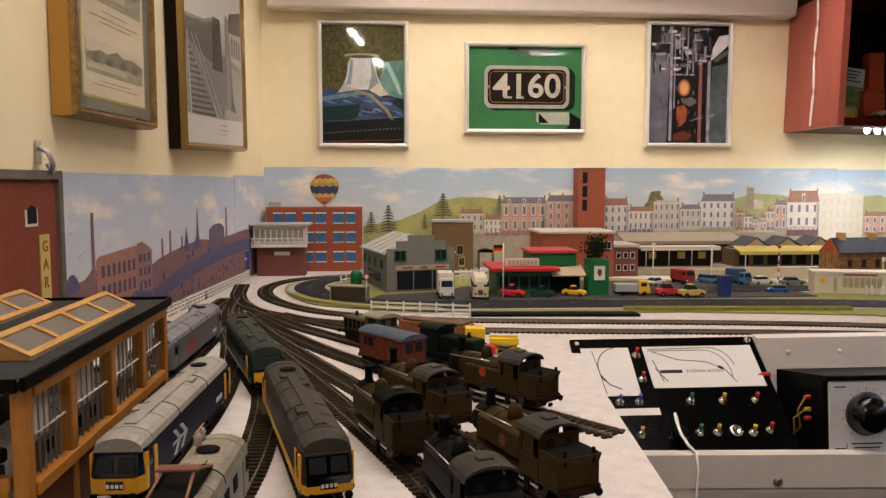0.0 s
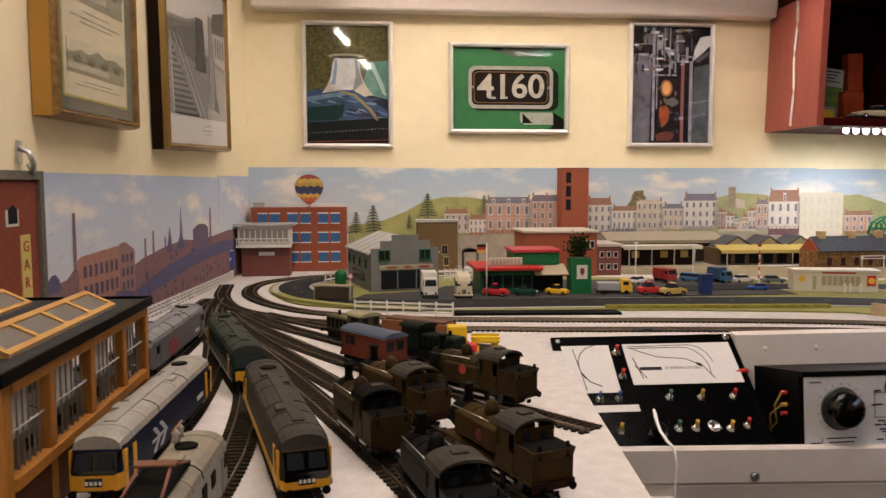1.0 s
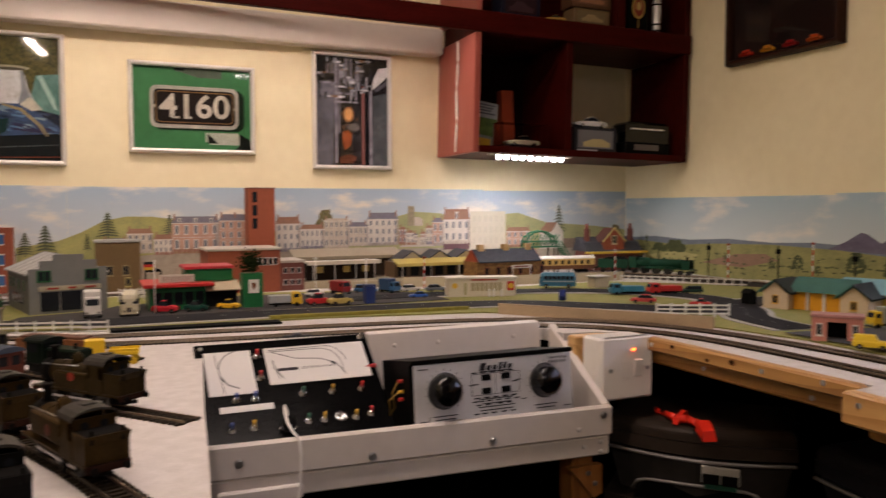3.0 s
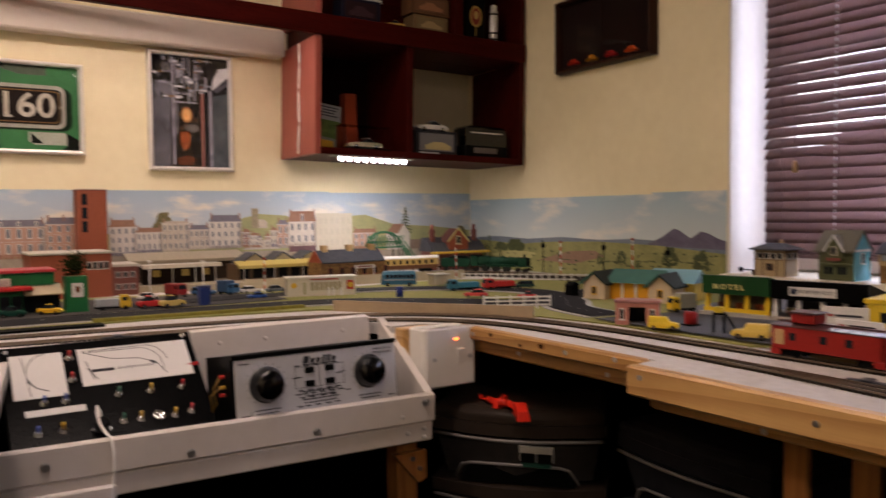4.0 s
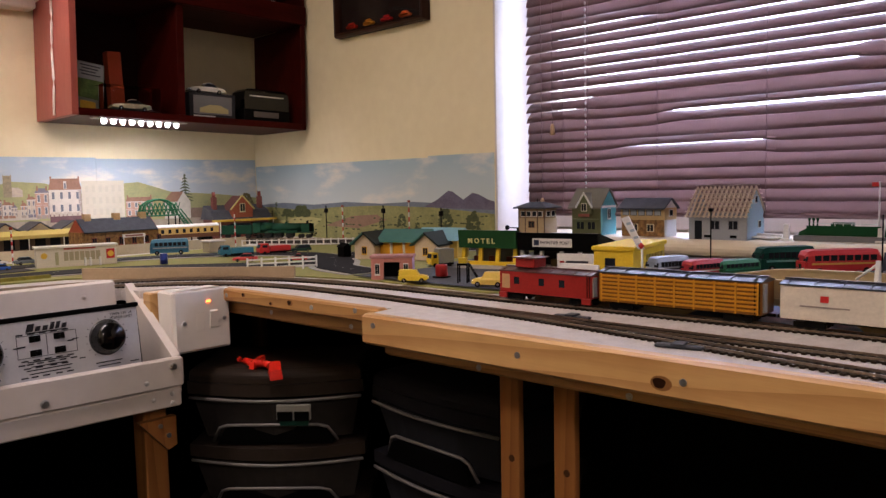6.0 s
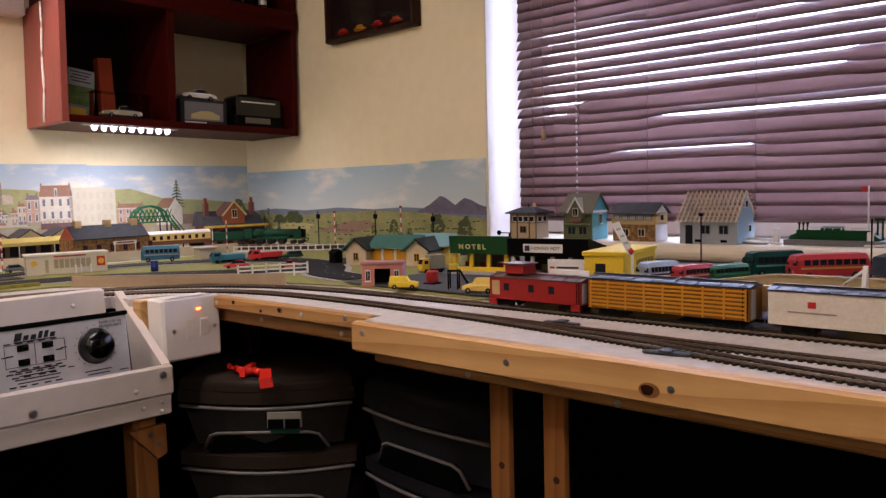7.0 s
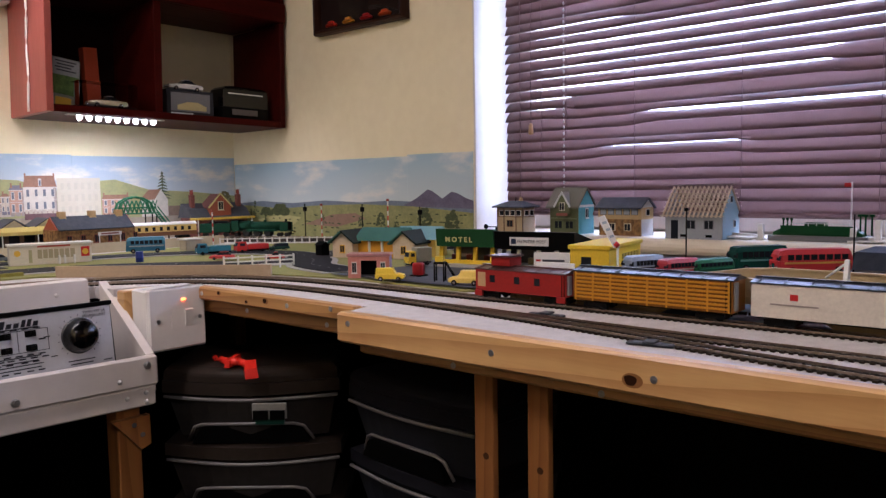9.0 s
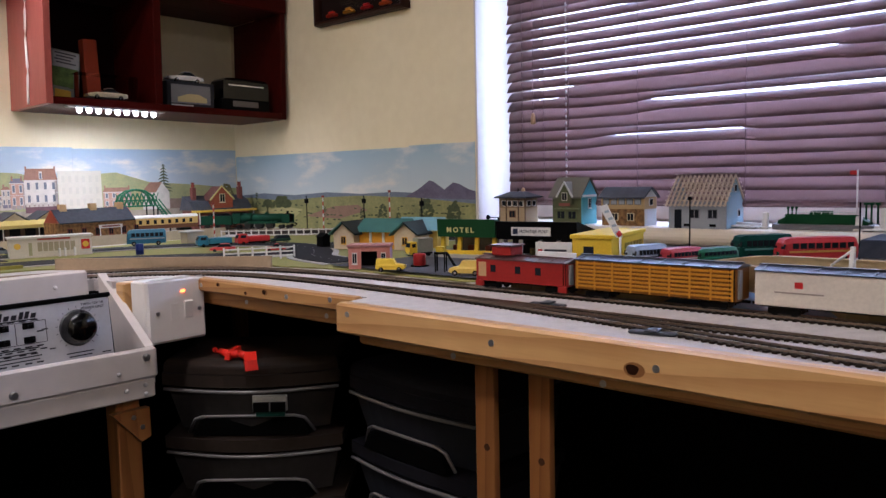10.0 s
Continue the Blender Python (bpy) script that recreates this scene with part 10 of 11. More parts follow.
# ---- the train on the main line ----
def flat_logs(m, L):
    t = thing("log_wagon", m, "bogie flat wagon loaded with three brown logs", "model wagon", "train wagons")
    part("deck", Shape().box(-.5 * L, .5 * L, -.0155, .0155, .0115, .0145, .0005), mat("deck_wood", (.16, .11, .08), .7, scale=60, amount=.35), t)
    LOG = mat("log_bark", (.30, .15, .08), .75, scale=60, amount=.35, bump=.4, stretch=(.3, 3, 3))
    for y, z in ((-.0072, .0218), (.0072, .0218), (0, .0338)):
        part("log", Shape().tube((-.45 * L, y, z), (.45 * L, y, z), .0070, 14), LOG, t)
    for x in (-.36, -.12, .12, .36):
        for sy in (-1, 1):
            part("stake", Shape().box(x * L - .0008, x * L + .0008, sy * .0155 - .0008, sy * .0155 + .0008, .0118, .028), UNDER, t)
    for sx in (-1, 1):
        bogie(t, sx * .36 * L, .028, .005)
    part("coupling", Shape().box(-.5 * L - .008, -.5 * L, -.0015, .0015, .008, .011).box(.5 * L, .5 * L + .008, -.0015, .0015, .008, .011), UNDER, t)
    return t


def boxcar(m, L, side, roof, label, door=None, ribs=0, marks=(), slats=0, H=.046, core=None):
    t = thing("box_wagon", m, label, "model wagon", "train wagons")
    W = .0175
    part("body", Shape().box(-.5 * L, .5 * L, -W, W, .0105, H - .002, .0006), core or side, t)
    part("roof", Shape().prism([(-W - .001, H - .0025), (W + .001, H - .0025), (W + .001, H - .0012), (0, H + .0025), (-W - .001, H - .0012)], "x", -.505 * L, .505 * L), roof, t)
    part("roof_walk", Shape().box(-.505 * L, .505 * L, -.003, .003, H + .0024, H + .0034), roof, t)
    for k in range(8):
        x = -.46 * L + k * .131 * L
        part("roof_rib", Shape().prism([(-W - .001, H - .0008), (0, H + .0028), (W + .001, H - .0008), (W + .001, H - .0002), (0, H + .0034), (-W - .001, H - .0002)], "x", x - .0006, x + .0006), roof, t)
    for sy in (-1, 1):
        for k in range(ribs):
            x = -.48 * L + k * (.96 * L / max(1, ribs - 1))
            part("rib", Shape().box(x - .0008, x + .0008, sy * W - .0012, sy * W + .0012, .0108, H - .003), side, t)
        for k in range(slats):
            z = .0135 + k * ((H - .020) / max(1, slats - 1))
            part("slat", Shape().box(-.485 * L, .485 * L, sy * W - .0010, sy * W + .0012, z, z + (H - .020) / slats * .58), side, t)
        if door:
            part("sliding_door", Shape().box(-.09 * L, .09 * L, sy * W - .0010, sy * W + .0014, .0115, H - .0035), door, t)
        for x0, x1, z0, z1, c in marks:
            part("side_mark", Shape().box(min(-sy * x0, -sy * x1) * L, max(-sy * x0, -sy * x1) * L, sy * W - .0004, sy * W + .0014, z0, z1), c, t)
        part("ladder", Shape().box(.462 * L, .466 * L, sy * W - .001, sy * W + .0022, .012, H - .003).box(.486 * L, .490 * L, sy * W - .001, sy * W + .0022, .012, H - .003), UNDER, t)
    part("sill", Shape().box(-.49 * L, .49 * L, -.006, .006, .0075, .0104), UNDER, t)
    for sx in (-1, 1):
        bogie(t, sx * .36 * L, .030, .005)
        part("end_ladder", Shape().box(sx * .5 * L - .0012, sx * .5 * L + .0018, -.014, -.006, .013, H - .004), paint(.35, .36, .36), t)
    part("coupling", Shape().box(-.5 * L - .008, -.5 * L, -.0015, .0015, .008, .011).box(.5 * L, .5 * L + .008, -.0015, .0015, .008, .011), UNDER, t)
    return t


def caboose(m, L):
    t = boxcar(m, L, paint(.30, .017, .012), plain("red_brown_roof", (.085, .03, .026), .28, coat=.4), "red caboose with a roof cupola and tan end windows", H=.040)
    part("cupola", Shape().box(-.34 * L, -.12 * L, -.013, .013, .0425, .054, .001), paint(.30, .017, .012), t)
    part("cupola_roof", Shape().box(-.36 * L, -.10 * L, -.0155, .0155, .0542, .0562, .0006), plain("cupola_lid", (.085, .03, .026), .28, coat=.4), t)
    for sx in (-1, 1):
        for sy in (-1, 1):
            part("step_block", Shape().box(sx * .455 * L - .006, sx * .455 * L + .006, sy * .0175 - .0015, sy * .0175 + .0008, .004, .0108), paint(.30, .017, .012), t)
    for sy in (-1, 1):
        for x in (-.30, -.02, .2):
            part("window", Shape().box(x * L - .004, x * L + .004, sy * .0175 - .0003, sy * .0175 + .0012, .022, .031), PANE, t)
        part("tan_panel", Shape().box(-.47 * L, -.38 * L, sy * .0175 - .0003, sy * .0175 + .0013, .016, .034), paint(.5, .32, .15), t)
    return t


# from the caboose forward to the engine, which has run on past the window
PITCH = .204
s = near(MAIN, 1.229, .47)
caboose(on_track(MAIN, s, .13), .135)
GY, RD, YE = paint(.26, .27, .22), paint(.48, .025, .022), paint(.62, .46, .08)
s += .171
boxcar(on_track(MAIN, s, .19), .186, paint(.55, .245, .012), plain("black_roof_c", (.014, .015, .018), .42, coat=.15), "orange slatted stock wagon with black roof", None, 9, (), 7, core=paint(.20, .075, .006))
s += PITCH
boxcar(on_track(MAIN, s, .19), .186, paint(.66, .60, .50), plain("black_roof_b", (.014, .015, .018), .42, coat=.15), "cream white refrigerator wagon with black roof", None, 0, [(-.40, -.16, .0235, .025, paint(.3, .25, .22)), (-.30, -.26, .029, .035, RD), (.28, .40, .026, .0285, paint(.35, .3, .25))])
s += PITCH
boxcar(on_track(MAIN, s, .19), .186, mat("gold_green_mesh", (.30, .27, .07), .6, col2=(.14, .14, .06), scale=400, amount=.5), paint(.20, .21, .13), "olive gold hopper wagon with ribbed sides", None, 22, H=.042)
s += PITCH
boxcar(on_track(MAIN, s, .19), .186, GY, plain("black_roof", (.014, .015, .018), .42, coat=.15), "grey box wagon with a red sliding door", RD, 0, [(-.36, -.12, .024, .031, RD), (-.30, -.16, .0175, .021, YE), (-.34, -.22, .034, .037, YE), (.18, .38, .020, .026, RD), (.22, .36, .030, .036, YE)])
s += PITCH
flat_logs(on_track(MAIN, s, .19), .186)
s += .185
tank_loco(on_track(MAIN, s, .16), .160, SOOT, "black prairie tank engine hauling the train", False, False, paint(.40, .10, .03), 3)

# green express engine and cream coaches in the station
BRG = paint(.012, .05, .028)
l = S[10]
m0 = near(l, 1.735, 1.72)
t = thing("express_locomotive", on_track(l, m0, .16, False, .010), "dark green express steam engine", "model locomotive", "locomotives")
part("boiler", Shape().tube((-.03, 0, .030), (.066, 0, .030), .0118, 16).tube((-.065, 0, .031), (-.029, 0, .031), .0130, 16), BRG, t)
part("smokebox", Shape().tube((.066, 0, .030), (.084, 0, .030), .0120, 16), UNDER, t)
part("footplate", Shape().box(-.085, .092, -.0155, .0155, .0150, .0168), BRG, t)
part("cab", Shape().box(-.088, -.064, -.015, .015, .017, .044, .001), BRG, t)
part("cab_roof", Shape().box(-.092, -.060, -.016, .016, .0443, .0465, .0008), UNDER, t)
part("chimney", Shape().lathe([(.004, 0), (.003, .004), (.0042, .007)], 10, (.074, 0, .0415)), UNDER, t)
part("dome", Shape().lathe([(.005, 0), (.004, .003), (.0004, .005)], 12, (.01, 0, .0412)), BRG, t)
for sy in (-1, 1):
    part("splasher", Shape().box(-.04, .05, min(sy * .0105, sy * .0150), max(sy * .0105, sy * .0150), .0169, .022), BRG, t)
    part("smoke_deflector", Shape().box(.062, .086, sy * .0150 - .0005, sy * .0150 + .0005, .0169, .040), BRG, t)
for x in (-.045, -.012, .021):
    wheels(t, (x,), .0105)
wheels(t, (.055, .078, -.075), .006)
buffers(t, .178, .0125)
t = thing("tender", on_track(l, m0 - .135, .08, False, .010), "dark green six-wheel tender piled with coal", "model wagon", "wagons")
part("tank", Shape().box(-.042, .042, -.0155, .0155, .013, .038, .0012), BRG, t)
part("coal", Shape().loft([[(-.03, -.012, .038), (.04, -.012, .038), (.04, .012, .038), (-.03, .012, .038)], [(-.01, -.007, .044), (.03, -.007, .044), (.03, .007, .044), (-.01, .007, .044)]]), BLACK, t)
wheels(t, (-.028, 0, .028), .007)
buffers(t, .086, .0125)


def coach(m, L, label):
    t = thing("passenger_coach", m, label, "model coach", "passenger coaches")
    part("lower_side", Shape().box(-.5 * L, .5 * L, -.0170, .0170, .011, .0215), paint(.16, .07, .03), t)
    part("upper_side", Shape().box(-.5 * L, .5 * L, -.0168, .0168, .0217, .0395), paint(.66, .46, .14), t)
    part("roof", Shape().loft([[(x, .0178 * math.cos(math.pi * q / 8), .0395 + .008 * math.sin(math.pi * q / 8)) for q in range(9)] for x in (-.505 * L, .505 * L)]), paint(.66, .64, .58), t)
    for sy in (-1, 1):
        for k in range(11):
            x = -.46 * L + k * .087 * L
            part("window", Shape().box(x - .004, x + .004, sy * .0168 - .0003, sy * .0168 + .0006, .0245, .0350), PANE, t)
    for sx in (-1, 1):
        bogie(t, sx * .35 * L, .034, .0055)
    return t


coach(on_track(l, m0 - .305, .2, False, .010), .225, "cream and brown coach with a white roof")

# ---- timber loco shed by the wall ----
SHW = mat("shed_stained_pine", (.46, .20, .034), .45, col2=(.30, .115, .018), scale=60, stretch=(4, 4, .6))
SHG = mat("shed_felt_roof", (.045, .045, .045), .85, scale=50, amount=.3)
sd = thing("loco_shed", pose(0, 0, BASE), "timber loco shed with black fascia and roof lights", "model building")
SY0, SY1, SX0, SX1 = .606, .890, -.165, .002
rf = Shape()
for xa, xb in ((SX0, -.136), (-.092, -.059), (-.015, SX1 + .001)):
    rf.box(xa, xb, SY0 - .014, SY1 + .006, .0995, .1040)
for xa, xb, ya, yb in ((-.136, -.092, .678, .862), (-.059, -.015, .648, .842)):
    rf.box(xa, xb, SY0 - .014, ya, .0995, .1040).box(xa, xb, yb, SY1 + .006, .0995, .1040)
part("roof", rf, SHG, sd)
part("fascia", Shape().box(SX1 + .0012, SX1 + .004, SY0 - .014, SY1 + .006, .0985, .1065, .0006), BLACK, sd)
part("fascia", Shape().box(SX0, SX1 + .001, SY0 - .017, SY0 - .0142, .0985, .1065, .0006), BLACK, sd)
part("fascia", Shape().box(SX0, SX1 + .001, SY1 + .0062, SY1 + .009, .0985, .1065, .0006), BLACK, sd)
POSTS = (SY0 + .001, .670, .746, .822, SY1 - .002)
for y in POSTS:
    part("post", Shape().box(SX1 - .009, SX1, y - .0045, y + .0045, .0, .0990, .0008), SHW, sd)
part("sill_rail", Shape().box(SX1 - .007, SX1 + .0015, SY0 + .006, SY1 - .007, .033, .041, .0006), SHW, sd)
part("wall_plank", Shape().box(SX1 - .006, SX1 - .001, SY0 + .006, SY1 - .007, 0, .0328), mat("dark_stained_planks", (.10, .035, .012), .6, col2=(.06, .02, .008), scale=60, stretch=(4, .6, 4)), sd)
part("head_rail", Shape().box(SX1 - .007, SX1 + .001, SY0 + .006, SY1 - .007, .0905, .0990, .0006), SHW, sd)
for ya, yb in zip(POSTS, POSTS[1:]):
    ya, yb = ya + .0047, yb - .0047
    wd = part("window", Shape().box(SX1 - .0045, SX1 - .0040, ya, yb, .041, .0905), PICTURE_GLASS, sd)
    for j in range(1, 7):
        y = ya + (yb - ya) * j / 7
        part("glazing_bar", Shape().box(SX1 - .0048, SX1 - .0036, y - .00018, y + .00018, .041, .0905), paint(.30, .28, .25), wd)
    part("transom", Shape().box(SX1 - .0050, SX1 - .0034, ya, yb, .0660, .0668), WHT, wd)
    part("blind", Shape().box(SX1 - .0072, SX1 - .0062, ya + .003, yb - .018, .060, .090, .0004), mat("pale_card_blind", (.56, .54, .50), .7, scale=60, amount=.1), wd)
for x in (-.080, SX0 + .004):
    part("end_post", Shape().box(x - .007, x + .007, SY0 - .008, SY0 + .004, 0, .0990, .0008), SHW, sd)
    part("end_post", Shape().box(x - .007, x + .007, SY1 - .006, SY1 + .004, 0, .0990, .0008), SHW, sd)
part("tie_rail", Shape().box(SX0 + .012, SX1 - .010, SY0 - .005, SY0 + .001, .040, .048, .0006), SHW, sd)
part("door_bolt", Shape().box(SX1 - .022, SX1 - .010, SY0 - .011, SY0 - .005, .058, .066, .001), BLACK, sd)
LANTERN = mat("roof_light_oak", (.50, .30, .10), .5, col2=(.38, .20, .055), scale=60, stretch=(4, .6, 4))
FROST = mat("frosted_pane", (.36, .34, .31), .3, scale=120, amount=.25)
translucent_slats(FROST, .6, (.75, .72, .68))
for xr, ya, yb in ((-.037, .645, .846), (-.114, .675, .866)):
    rl_ = part("roof_light", Shape().prism([(xr + .025, .1042), (xr + .025, .1055), (xr, .1175), (xr - .025, .1055), (xr - .025, .1042)], "y", ya, yb), FROST, sd)
    n = 4
    for sx in (-1, 1):
        for u0, u1 in ((0, .16), (.84, 1)):
            a, b_ = (xr + sx * .025 * u0, .1177 - .012 * u0), (xr + sx * .025 * u1, .1177 - .012 * u1)
            part("frame_rail", Shape().prism([a, b_, (b_[0], b_[1] + .0014), (a[0], a[1] + .0014)], "y", ya - .001, yb + .001), LANTERN, rl_)
        for k in range(n + 1):
            y = ya + .002 + (yb - ya - .004) * k / n
            a, b_ = (xr + sx * .0042, .1177 - .002), (xr + sx * .0208, .1177 - .010)
            part("frame_bar", Shape().prism([a, b_, (b_[0], b_[1] + .0014), (a[0], a[1] + .0014)], "y", y - .003, y + .003), LANTERN, rl_)
    for y in (ya, yb):
        part("gable", Shape().prism([(xr + .025, .1044), (xr, .1172), (xr - .025, .1044)], "y", y - .0008, y + .0008), LANTERN, rl_)
t = solid("shed_floor", Shape().box(SX0, SX1 - .008, SY0, SY1, BASE + .0002, BASE + .001), plain("shed_floor_dark", (.03, .028, .026), .8), "dark shed floor", "floor piece", "structure")

# green lattice girder close to the camera
GIR = mat("olive_green_girder", (.022, .026, .008), .5, scale=60, amount=.3)
g = thing("girder_bridge", pose(0.1335, 0.2605, 1.0475) @ Matrix.Scale(0.506, 4), "olive green plastic lattice girder bridge", "model bridge")
for y in (0.0, -.055):
    part("top_chord", Shape().box(-.24, .262, y - .005, y + .005, .097, .107, .001), GIR, g)
    part("bottom_chord", Shape().box(-.24, .262, y - .005, y + .005, .016, .026, .001), GIR, g)
    post = part("end_post", Shape().box(.250, .265, y - .006, y + .006, .0262, .0968, .0012), GIR, g)
    for k in range(12):
        part("post_ridge", Shape().box(.2505, .2645, y - .0072, y - .0061, .028 + k * .0055, .0305 + k * .0055), GIR, post)
    for k in range(8):
        x = .246 - k * .060
        part("diagonal", Shape().loft([[(x - .010, y - .003, .0968), (x, y - .003, .0968), (x, y + .003, .0968), (x - .010, y + .003, .0968)], [(x - .062, y - .003, .0262), (x - .052, y - .003, .0262), (x - .052, y + .003, .0262), (x - .062, y + .003, .0262)]]), GIR, g)
    # Black sheet added behind the bars for the bridge's dark inside.
    part("inner_dark_sheet", Shape().box(-.238, .2498, y + .0052, y + .0062, .0262, .0966), BLACK, g)
part("deck", Shape().box(-.24, .262, -.0498, -.0062, .016, .020), BLACK, g)
for x in (-.2, -.04, .12, .255):
    part("cross_brace", Shape().box(x - .004, x + .004, -.0498, -.0052, .099, .105), GIR, g)
for x in (-.22, .24):
    part("pier", Shape().box(x - .010, x + .010, -.058, .003, -.1925, .0158), GIR, g)

# ---- contents of the cupboard ----
def shelf_car(x, y, z, a, col, label, L=.062):
    return car(CUPM @ pose(x, y, z, 0, 0, a), L, col, label, "sports", L * .30)


zb = CB + .0182
t = thing("picture_box", CUPM @ pose(1.275, 1.945, zb + .002, -9, 7, 0), "upright leaning box with a green landscape picture", "box")
part("box", Shape().box(0, .070, 0, .03, 0.004, .135, .001), paint(.22, .24, .22), t)
part("sky_panel", Shape().box(.003, .067, -.001, 0, .09, .132), paint(.30, .31, .32), t)
for k in range(4):
    part("lettering_bar", Shape().box(.008 + .004 * (k % 2), .060 - .006 * (k % 3), -.0016, -.0011, .124 - k * .008, .1275 - k * .008), paint(.06, .06, .07), t)
part("field_panel", Shape().box(.003, .067, -.001, 0, .04, .0895), mat("printed_fields", (.13, .20, .05), .5, col2=(.03, .06, .015), scale=45, amount=.6), t)
part("yellow_motif", Shape().box(.012, .058, -.0015, -.0002, .008, .032, .0005), paint(.6, .36, .03), t)
t = thing("orange_book", CUPM @ pose(1.376, 1.965, zb, 0, -3, 0), "upright orange-red book leaning in the cupboard", "book")
part("cover", Shape().box(0, .036, 0, .03, 0.004, .165, .001), paint(.24, .035, .010), t)
t = thing("display_box", CUPM @ pose(1.312, 1.852, zb), "clear plastic case with a cream model car", "display box")
part("clear_cover", Shape().box(0, .147, 0, .06, .004, .064), CLEAR, t)
part("base", Shape().box(0, .147, 0, .06, 0, .0038), BLACK, t)
shelf_car(1.39, 1.882, zb + .004, 178, paint(.52, .46, .32), "cream open sports car in a clear case", .098)
t = thing("model_carton", CUPM @ pose(1.545, 1.87, zb), "dark windowed carton holding a racing car", "carton")
part("carton", Shape().box(0, .138, 0, .07, 0, .068, .001), paint(.03, .03, .035), t)
part("window_print", Shape().box(.012, .126, -.0008, 0, .010, .060), paint(.18, .18, .19), t)
part("car_print", Shape().prism([(.03, .014), (.115, .014), (.115, .026), (.09, .036), (.06, .036), (.03, .026)], "y", -.0016, -.0009), paint(.5, .42, .2), t)
part("lettering_bar", Shape().box(.012, .075, -.0016, -.0009, .003, .0065), paint(.6, .6, .6), t)
shelf_car(1.610, 1.90, zb + .0685, 178, paint(.66, .65, .62), "white rally car standing on a carton", .10)
t = thing("clear_display_case", CUPM @ pose(1.708, 1.865, zb), "glossy black closed display case with a silver strip for its highlight", "display box")
part("base", Shape().box(0, .150, 0, .075, 0, .034, .002), BLACK, t)
part("cover", Shape().box(.002, .148, .002, .073, .0342, .074), GLOSSBLK, t)
part("lid", Shape().loft([[(.075 + sx * a, .0375 + sy * b, z) for sx, sy in ((-1, -1), (1, -1), (1, 1), (-1, 1))] for a, b, z in ((.072, .036, .0743), (.071, .035, .084), (.062, .030, .091), (.045, .020, .0945))]), GLOSSBLK, t)
# Silver strip stands for the highlight reflected at the lid.
part("lid_highlight", Shape().box(.018, .130, -.0012, .0015, .070, .0735, .0004), SILVER, t)
part("dim_print", Shape().box(.030, .112, -.0012, .0005, .012, .028, .0004), paint(.14, .12, .11), t)
zt = SH1 + .0005
for x, w, h, z, c, c2, lab in ((1.312, .115, .060, 0, (.012, .012, .022), (.05, .025, .03), "blue-black carton with a dim picture on the upper shelf"), (1.530, .112, .046, 0, (.16, .10, .045), (.34, .25, .12), "tan windowed carton on the upper shelf"), (1.522, .124, .050, .0485, (.11, .05, .022), (.30, .14, .07), "brown windowed carton stacked on another")):
    t = thing("small_carton", CUPM @ pose(x, 1.86, zt + z), lab, "carton", "shelf cartons")
    part("carton", Shape().box(0, w, 0, .06, 0, h, .001), paint(*c), t)
    part("label_panel", Shape().box(w * .10, w * .90, -.0008, -.0001, h * .18, h * .86), paint(c2[0] * .5, c2[1] * .5, c2[2] * .5), t)
    part("model_print", Shape().prism([(w * .2, h * .25), (w * .8, h * .25), (w * .82, h * .42), (w * .66, h * .52), (w * .56, h * .68), (w * .38, h * .68), (w * .3, h * .5), (w * .2, h * .42)], "y", -.0014, -.0009), paint(*c2), t)
t = thing("white_packet", CUPM @ pose(1.330, 1.875, zt + .0605), "pale packet lying on a dark carton", "packet")
part("packet", Shape().box(0, .11, 0, .05, 0, .012, .003), paint(.42, .40, .34), t)
car(CUPM @ pose(1.474, 1.872, zt, 0, 0, 160), .062, paint(.45, .27, .05), "yellow model car on the upper shelf", "sports", .02)
t = thing("presentation_box", CUPM @ pose(1.706, 1.865, zt), "black presentation box with a gilt oval badge", "box")
part("box", Shape().box(0, .066, 0, .055, 0, .125, .002), BLACK, t)
part("gilt_oval", Shape().prism(ell(.033, .068, .021, .031, 20), "y", -.0012, -.0001), paint(.42, .27, .07), t)
part("red_centre", Shape().prism(ell(.033, .068, .015, .024, 18), "y", -.0020, -.0013), paint(.22, .03, .02), t)
part("gilt_motif", Shape().prism(ell(.033, .072, .008, .012, 12), "y", -.0028, -.0021), paint(.5, .36, .12), t)
part("ribbon", Shape().box(.0315, .0345, -.001, -.0001, .012, .036), paint(.3, .2, .06), t)
t = thing("silver_flask", CUPM @ pose(1.815, 1.885, zt), "slim silver banded cylinder on the upper shelf", "flask")
part("body", Shape().lathe([(.012, 0), (.0125, .002), (.0125, .098), (.011, .101)], 20), SILVER, t)
for z in (.012, .030, .086):
    part("band", Shape().lathe([(.0126, z), (.0134, z + .001), (.0134, z + .004), (.0126, z + .005)], 20), BLACK, t)
part("cap", Shape().lathe([(.0105, .1012), (.0105, .112), (.008, .116), (.001, .117)], 18), SILVER, t)

# ---- name board and railing by the road ----
t = thing("name_board", pose(1.418, .560, TOWN, 0, 0, -73), "white name board on pale blue feet", "sign")
part("board", Shape().box(-.028, .028, -.001, .001, .010, .043, .0006), WHT, t)
for x0, x1, z in ((-.014, .020, .0305), (-.006, .012, .0215)):
    part("lettering_bar", Shape().box(x0, x1, -.0016, -.0011, z - .0016, z + .0016), paint(.05, .05, .06), t)
part("red_mark", Shape().box(-.024, -.017, -.0016, -.0011, .029, .032), RED, t)
for x in (-.019, .019):
    part("foot", Shape().box(x - .007, x + .007, -.007, .007, .0002, .0098, .002), paint(.38, .52, .72), t)
t = thing("railing", pose(1.312, .548, TOWN, 0, 0, -84), "low grey railing with dark red posts", "railing")
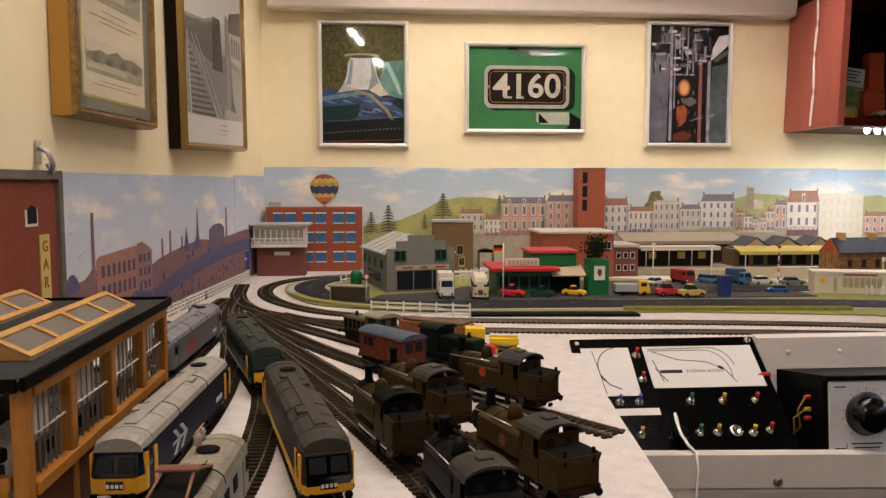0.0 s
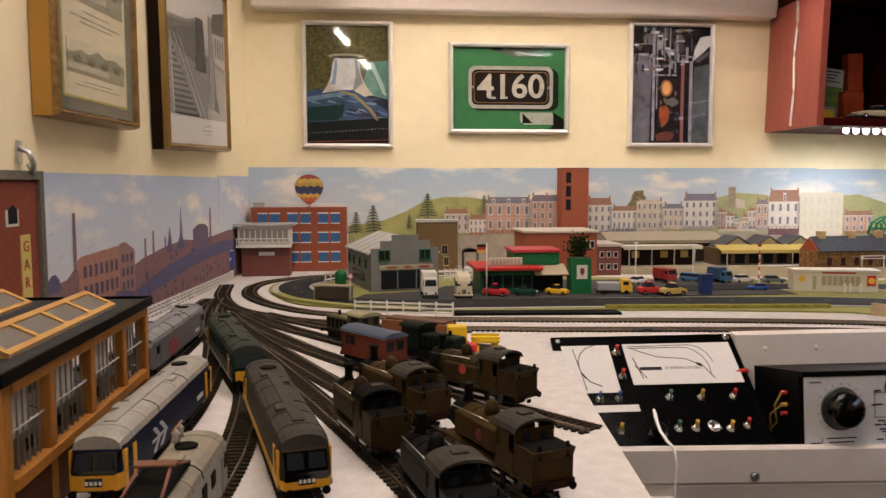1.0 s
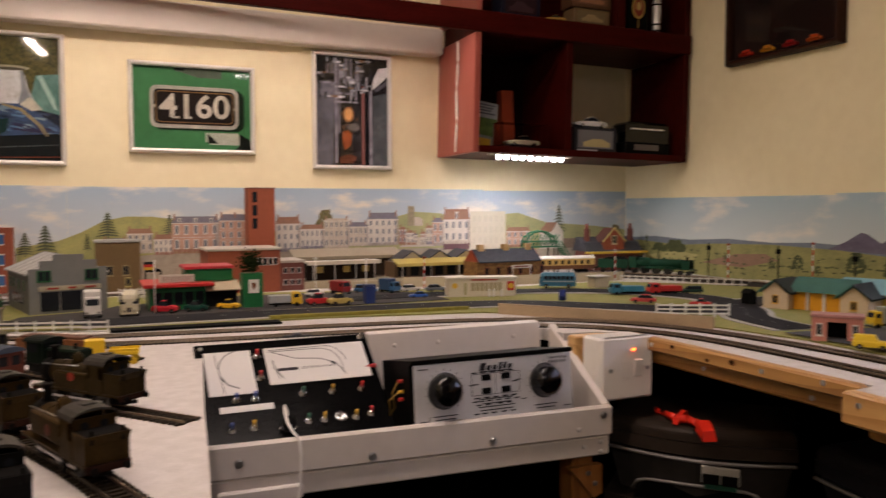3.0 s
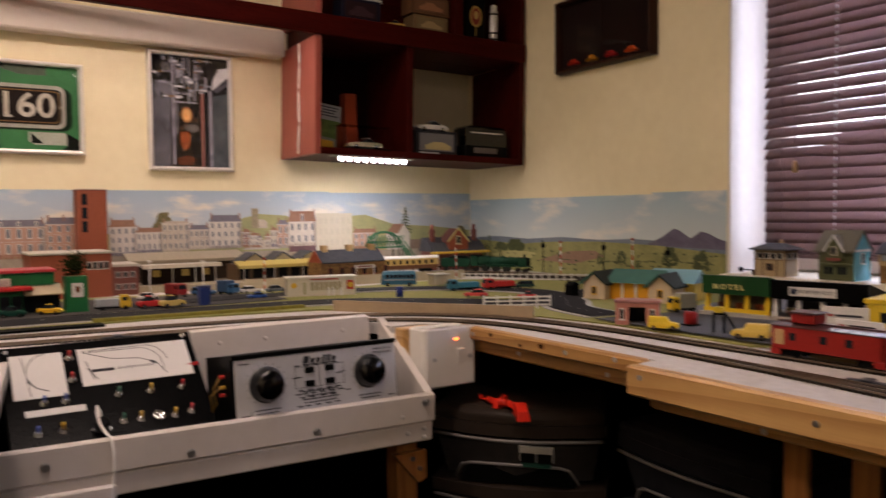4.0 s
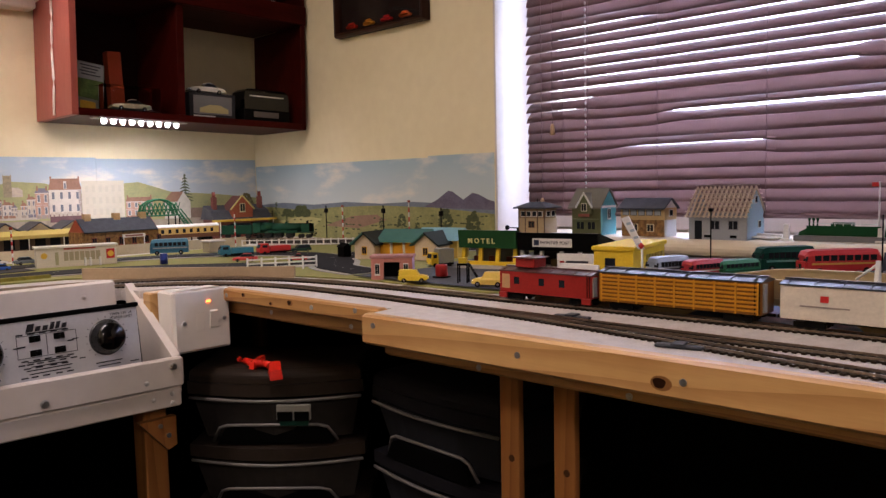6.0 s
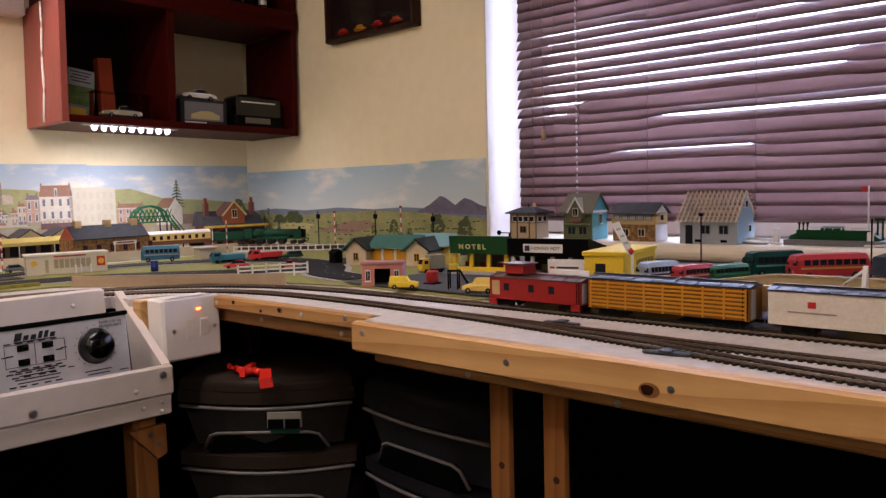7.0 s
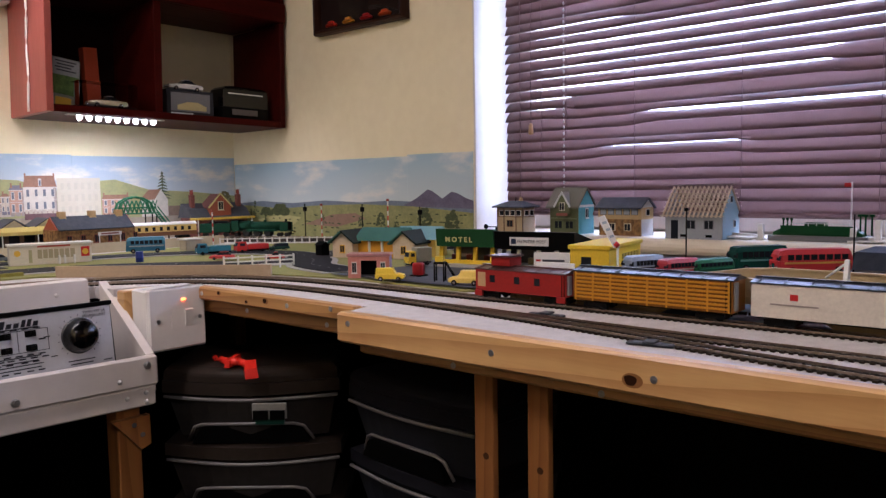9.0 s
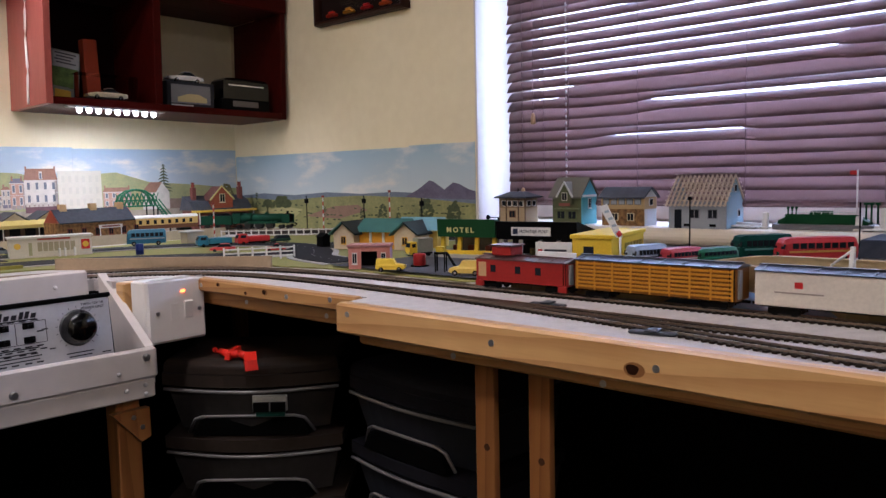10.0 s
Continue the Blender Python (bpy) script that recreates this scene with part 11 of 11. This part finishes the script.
for k in range(5):
    part("post", Shape().box(-.0365 + k * .0175, -.0350 + k * .0175, -.0008, .0008, .0002, .019), paint(.14, .02, .015), t)
for z in (.005, .010, .015):
    part("rail", Shape().box(-.040, .038, .0009, .0016, z - .0005, z + .0005), paint(.30, .30, .32), t)

# ---- point motors and small track pieces ----
MOTOR = plain("grey_motor_casing", (.045, .05, .06), .5)
for x, y, a in ((1.088, .235, -80), (1.165, .40, -86), (-.075, 1.42, 80), (-.11, 1.50, 75), (-.125, 1.34, 80), (.33, 1.235, -10), (.60, 1.214, -5)):
    t = thing("point_motor", pose(x, y, BASE, 0, 0, a), "black point motor beside the track", "point motor", "point motors")
    part("case", Shape().box(-.022, .022, -.005, .005, .0005, .0035, .001), MOTOR, t)
    part("lever", Shape().box(-.006, .006, -.008, .008, .0035, .0055, .0006), MOTOR, t)

# ---- track: rails and sleepers, laid last ----
def lay(line, nearest, label, BASE=BASE):
    t = thing("model_track", pose(0, 0, 0), label, "track", "tracks", "structure")
    for off in (-.00825, .00825):
        l, r = ribbon(line, off + .0005), None
        a, b = ribbon(line, off - .0005)[0], ribbon(line, off + .0005)[0]
        part("rail", Shape().loft([[(*p, BASE + .0020), (*q, BASE + .0020), (*q, BASE + .0042), (*p, BASE + .0042)] for p, q in zip(a, b)]), RAIL, t)
    total = sum(math.dist(p, q) for p, q in zip(line, line[1:]))
    n = int(total / .0078)
    joined = Shape()
    pts = [(along(line, (k + .5) * total / n), along(line, min(total, (k + .5) * total / n + .002))) for k in range(n)]
    for p, q in pts:
        a = math.degrees(math.atan2(q.y - p.y, q.x - p.x))
        m = pose(p.x, p.y, BASE, 0, 0, a)
        if nearest(p):
            o = new("sleeper", SLEEPER_MESH)
            o.parent = t
            o.matrix_basis = m
        else:
            k = len(joined.v)
            joined.box(-.0019, .0019, -.0150, .0150, .0003, .0022).turned(m, k)
    if joined.v:
        o = part("sleepers", joined, SLEEPER, t)
        o["kind"] = "stuff"
    web = Shape()
    for off in (-.00825, .00825):
        a, b = ribbon(line, off - .0016)[0], ribbon(line, off + .0016)[0]
        web.loft([[(*p, BASE + .0003), (*q, BASE + .0003), (*q, BASE + .0014), (*p, BASE + .0014)] for p, q in zip(a, b)])
    part("webbing", web, SLEEPER, t)
    return t


SLEEPER_MESH = Shape().box(-.0019, .0019, -.0150, .0150, .0003, .0022).mesh("sleeper", SLEEPER)
lay(MAIN, lambda p: p.x > 1.2 and 0.15 < p.y < 0.75, "nickel main line on dark sleepers")
lay(INNER, lambda p: p.x > 1.1 and 0.1 < p.y < 0.75, "nickel inner line on dark sleepers")
lay(SIDE, lambda p: 0.1 < p.y < 0.62, "nickel siding diverging to the board edge")
for ln in SIDINGS[:-1]:
    lay(ln, lambda p: False, "nickel yard siding on dark sleepers")
strip("trackbed", SIDINGS[-1], .022, BASE + .0102, BALLAST, "raised dark trackbed through the station", "trackbed", .0098)
lay(SIDINGS[-1], lambda p: False, "nickel station track on dark sleepers", BASE + .0102)
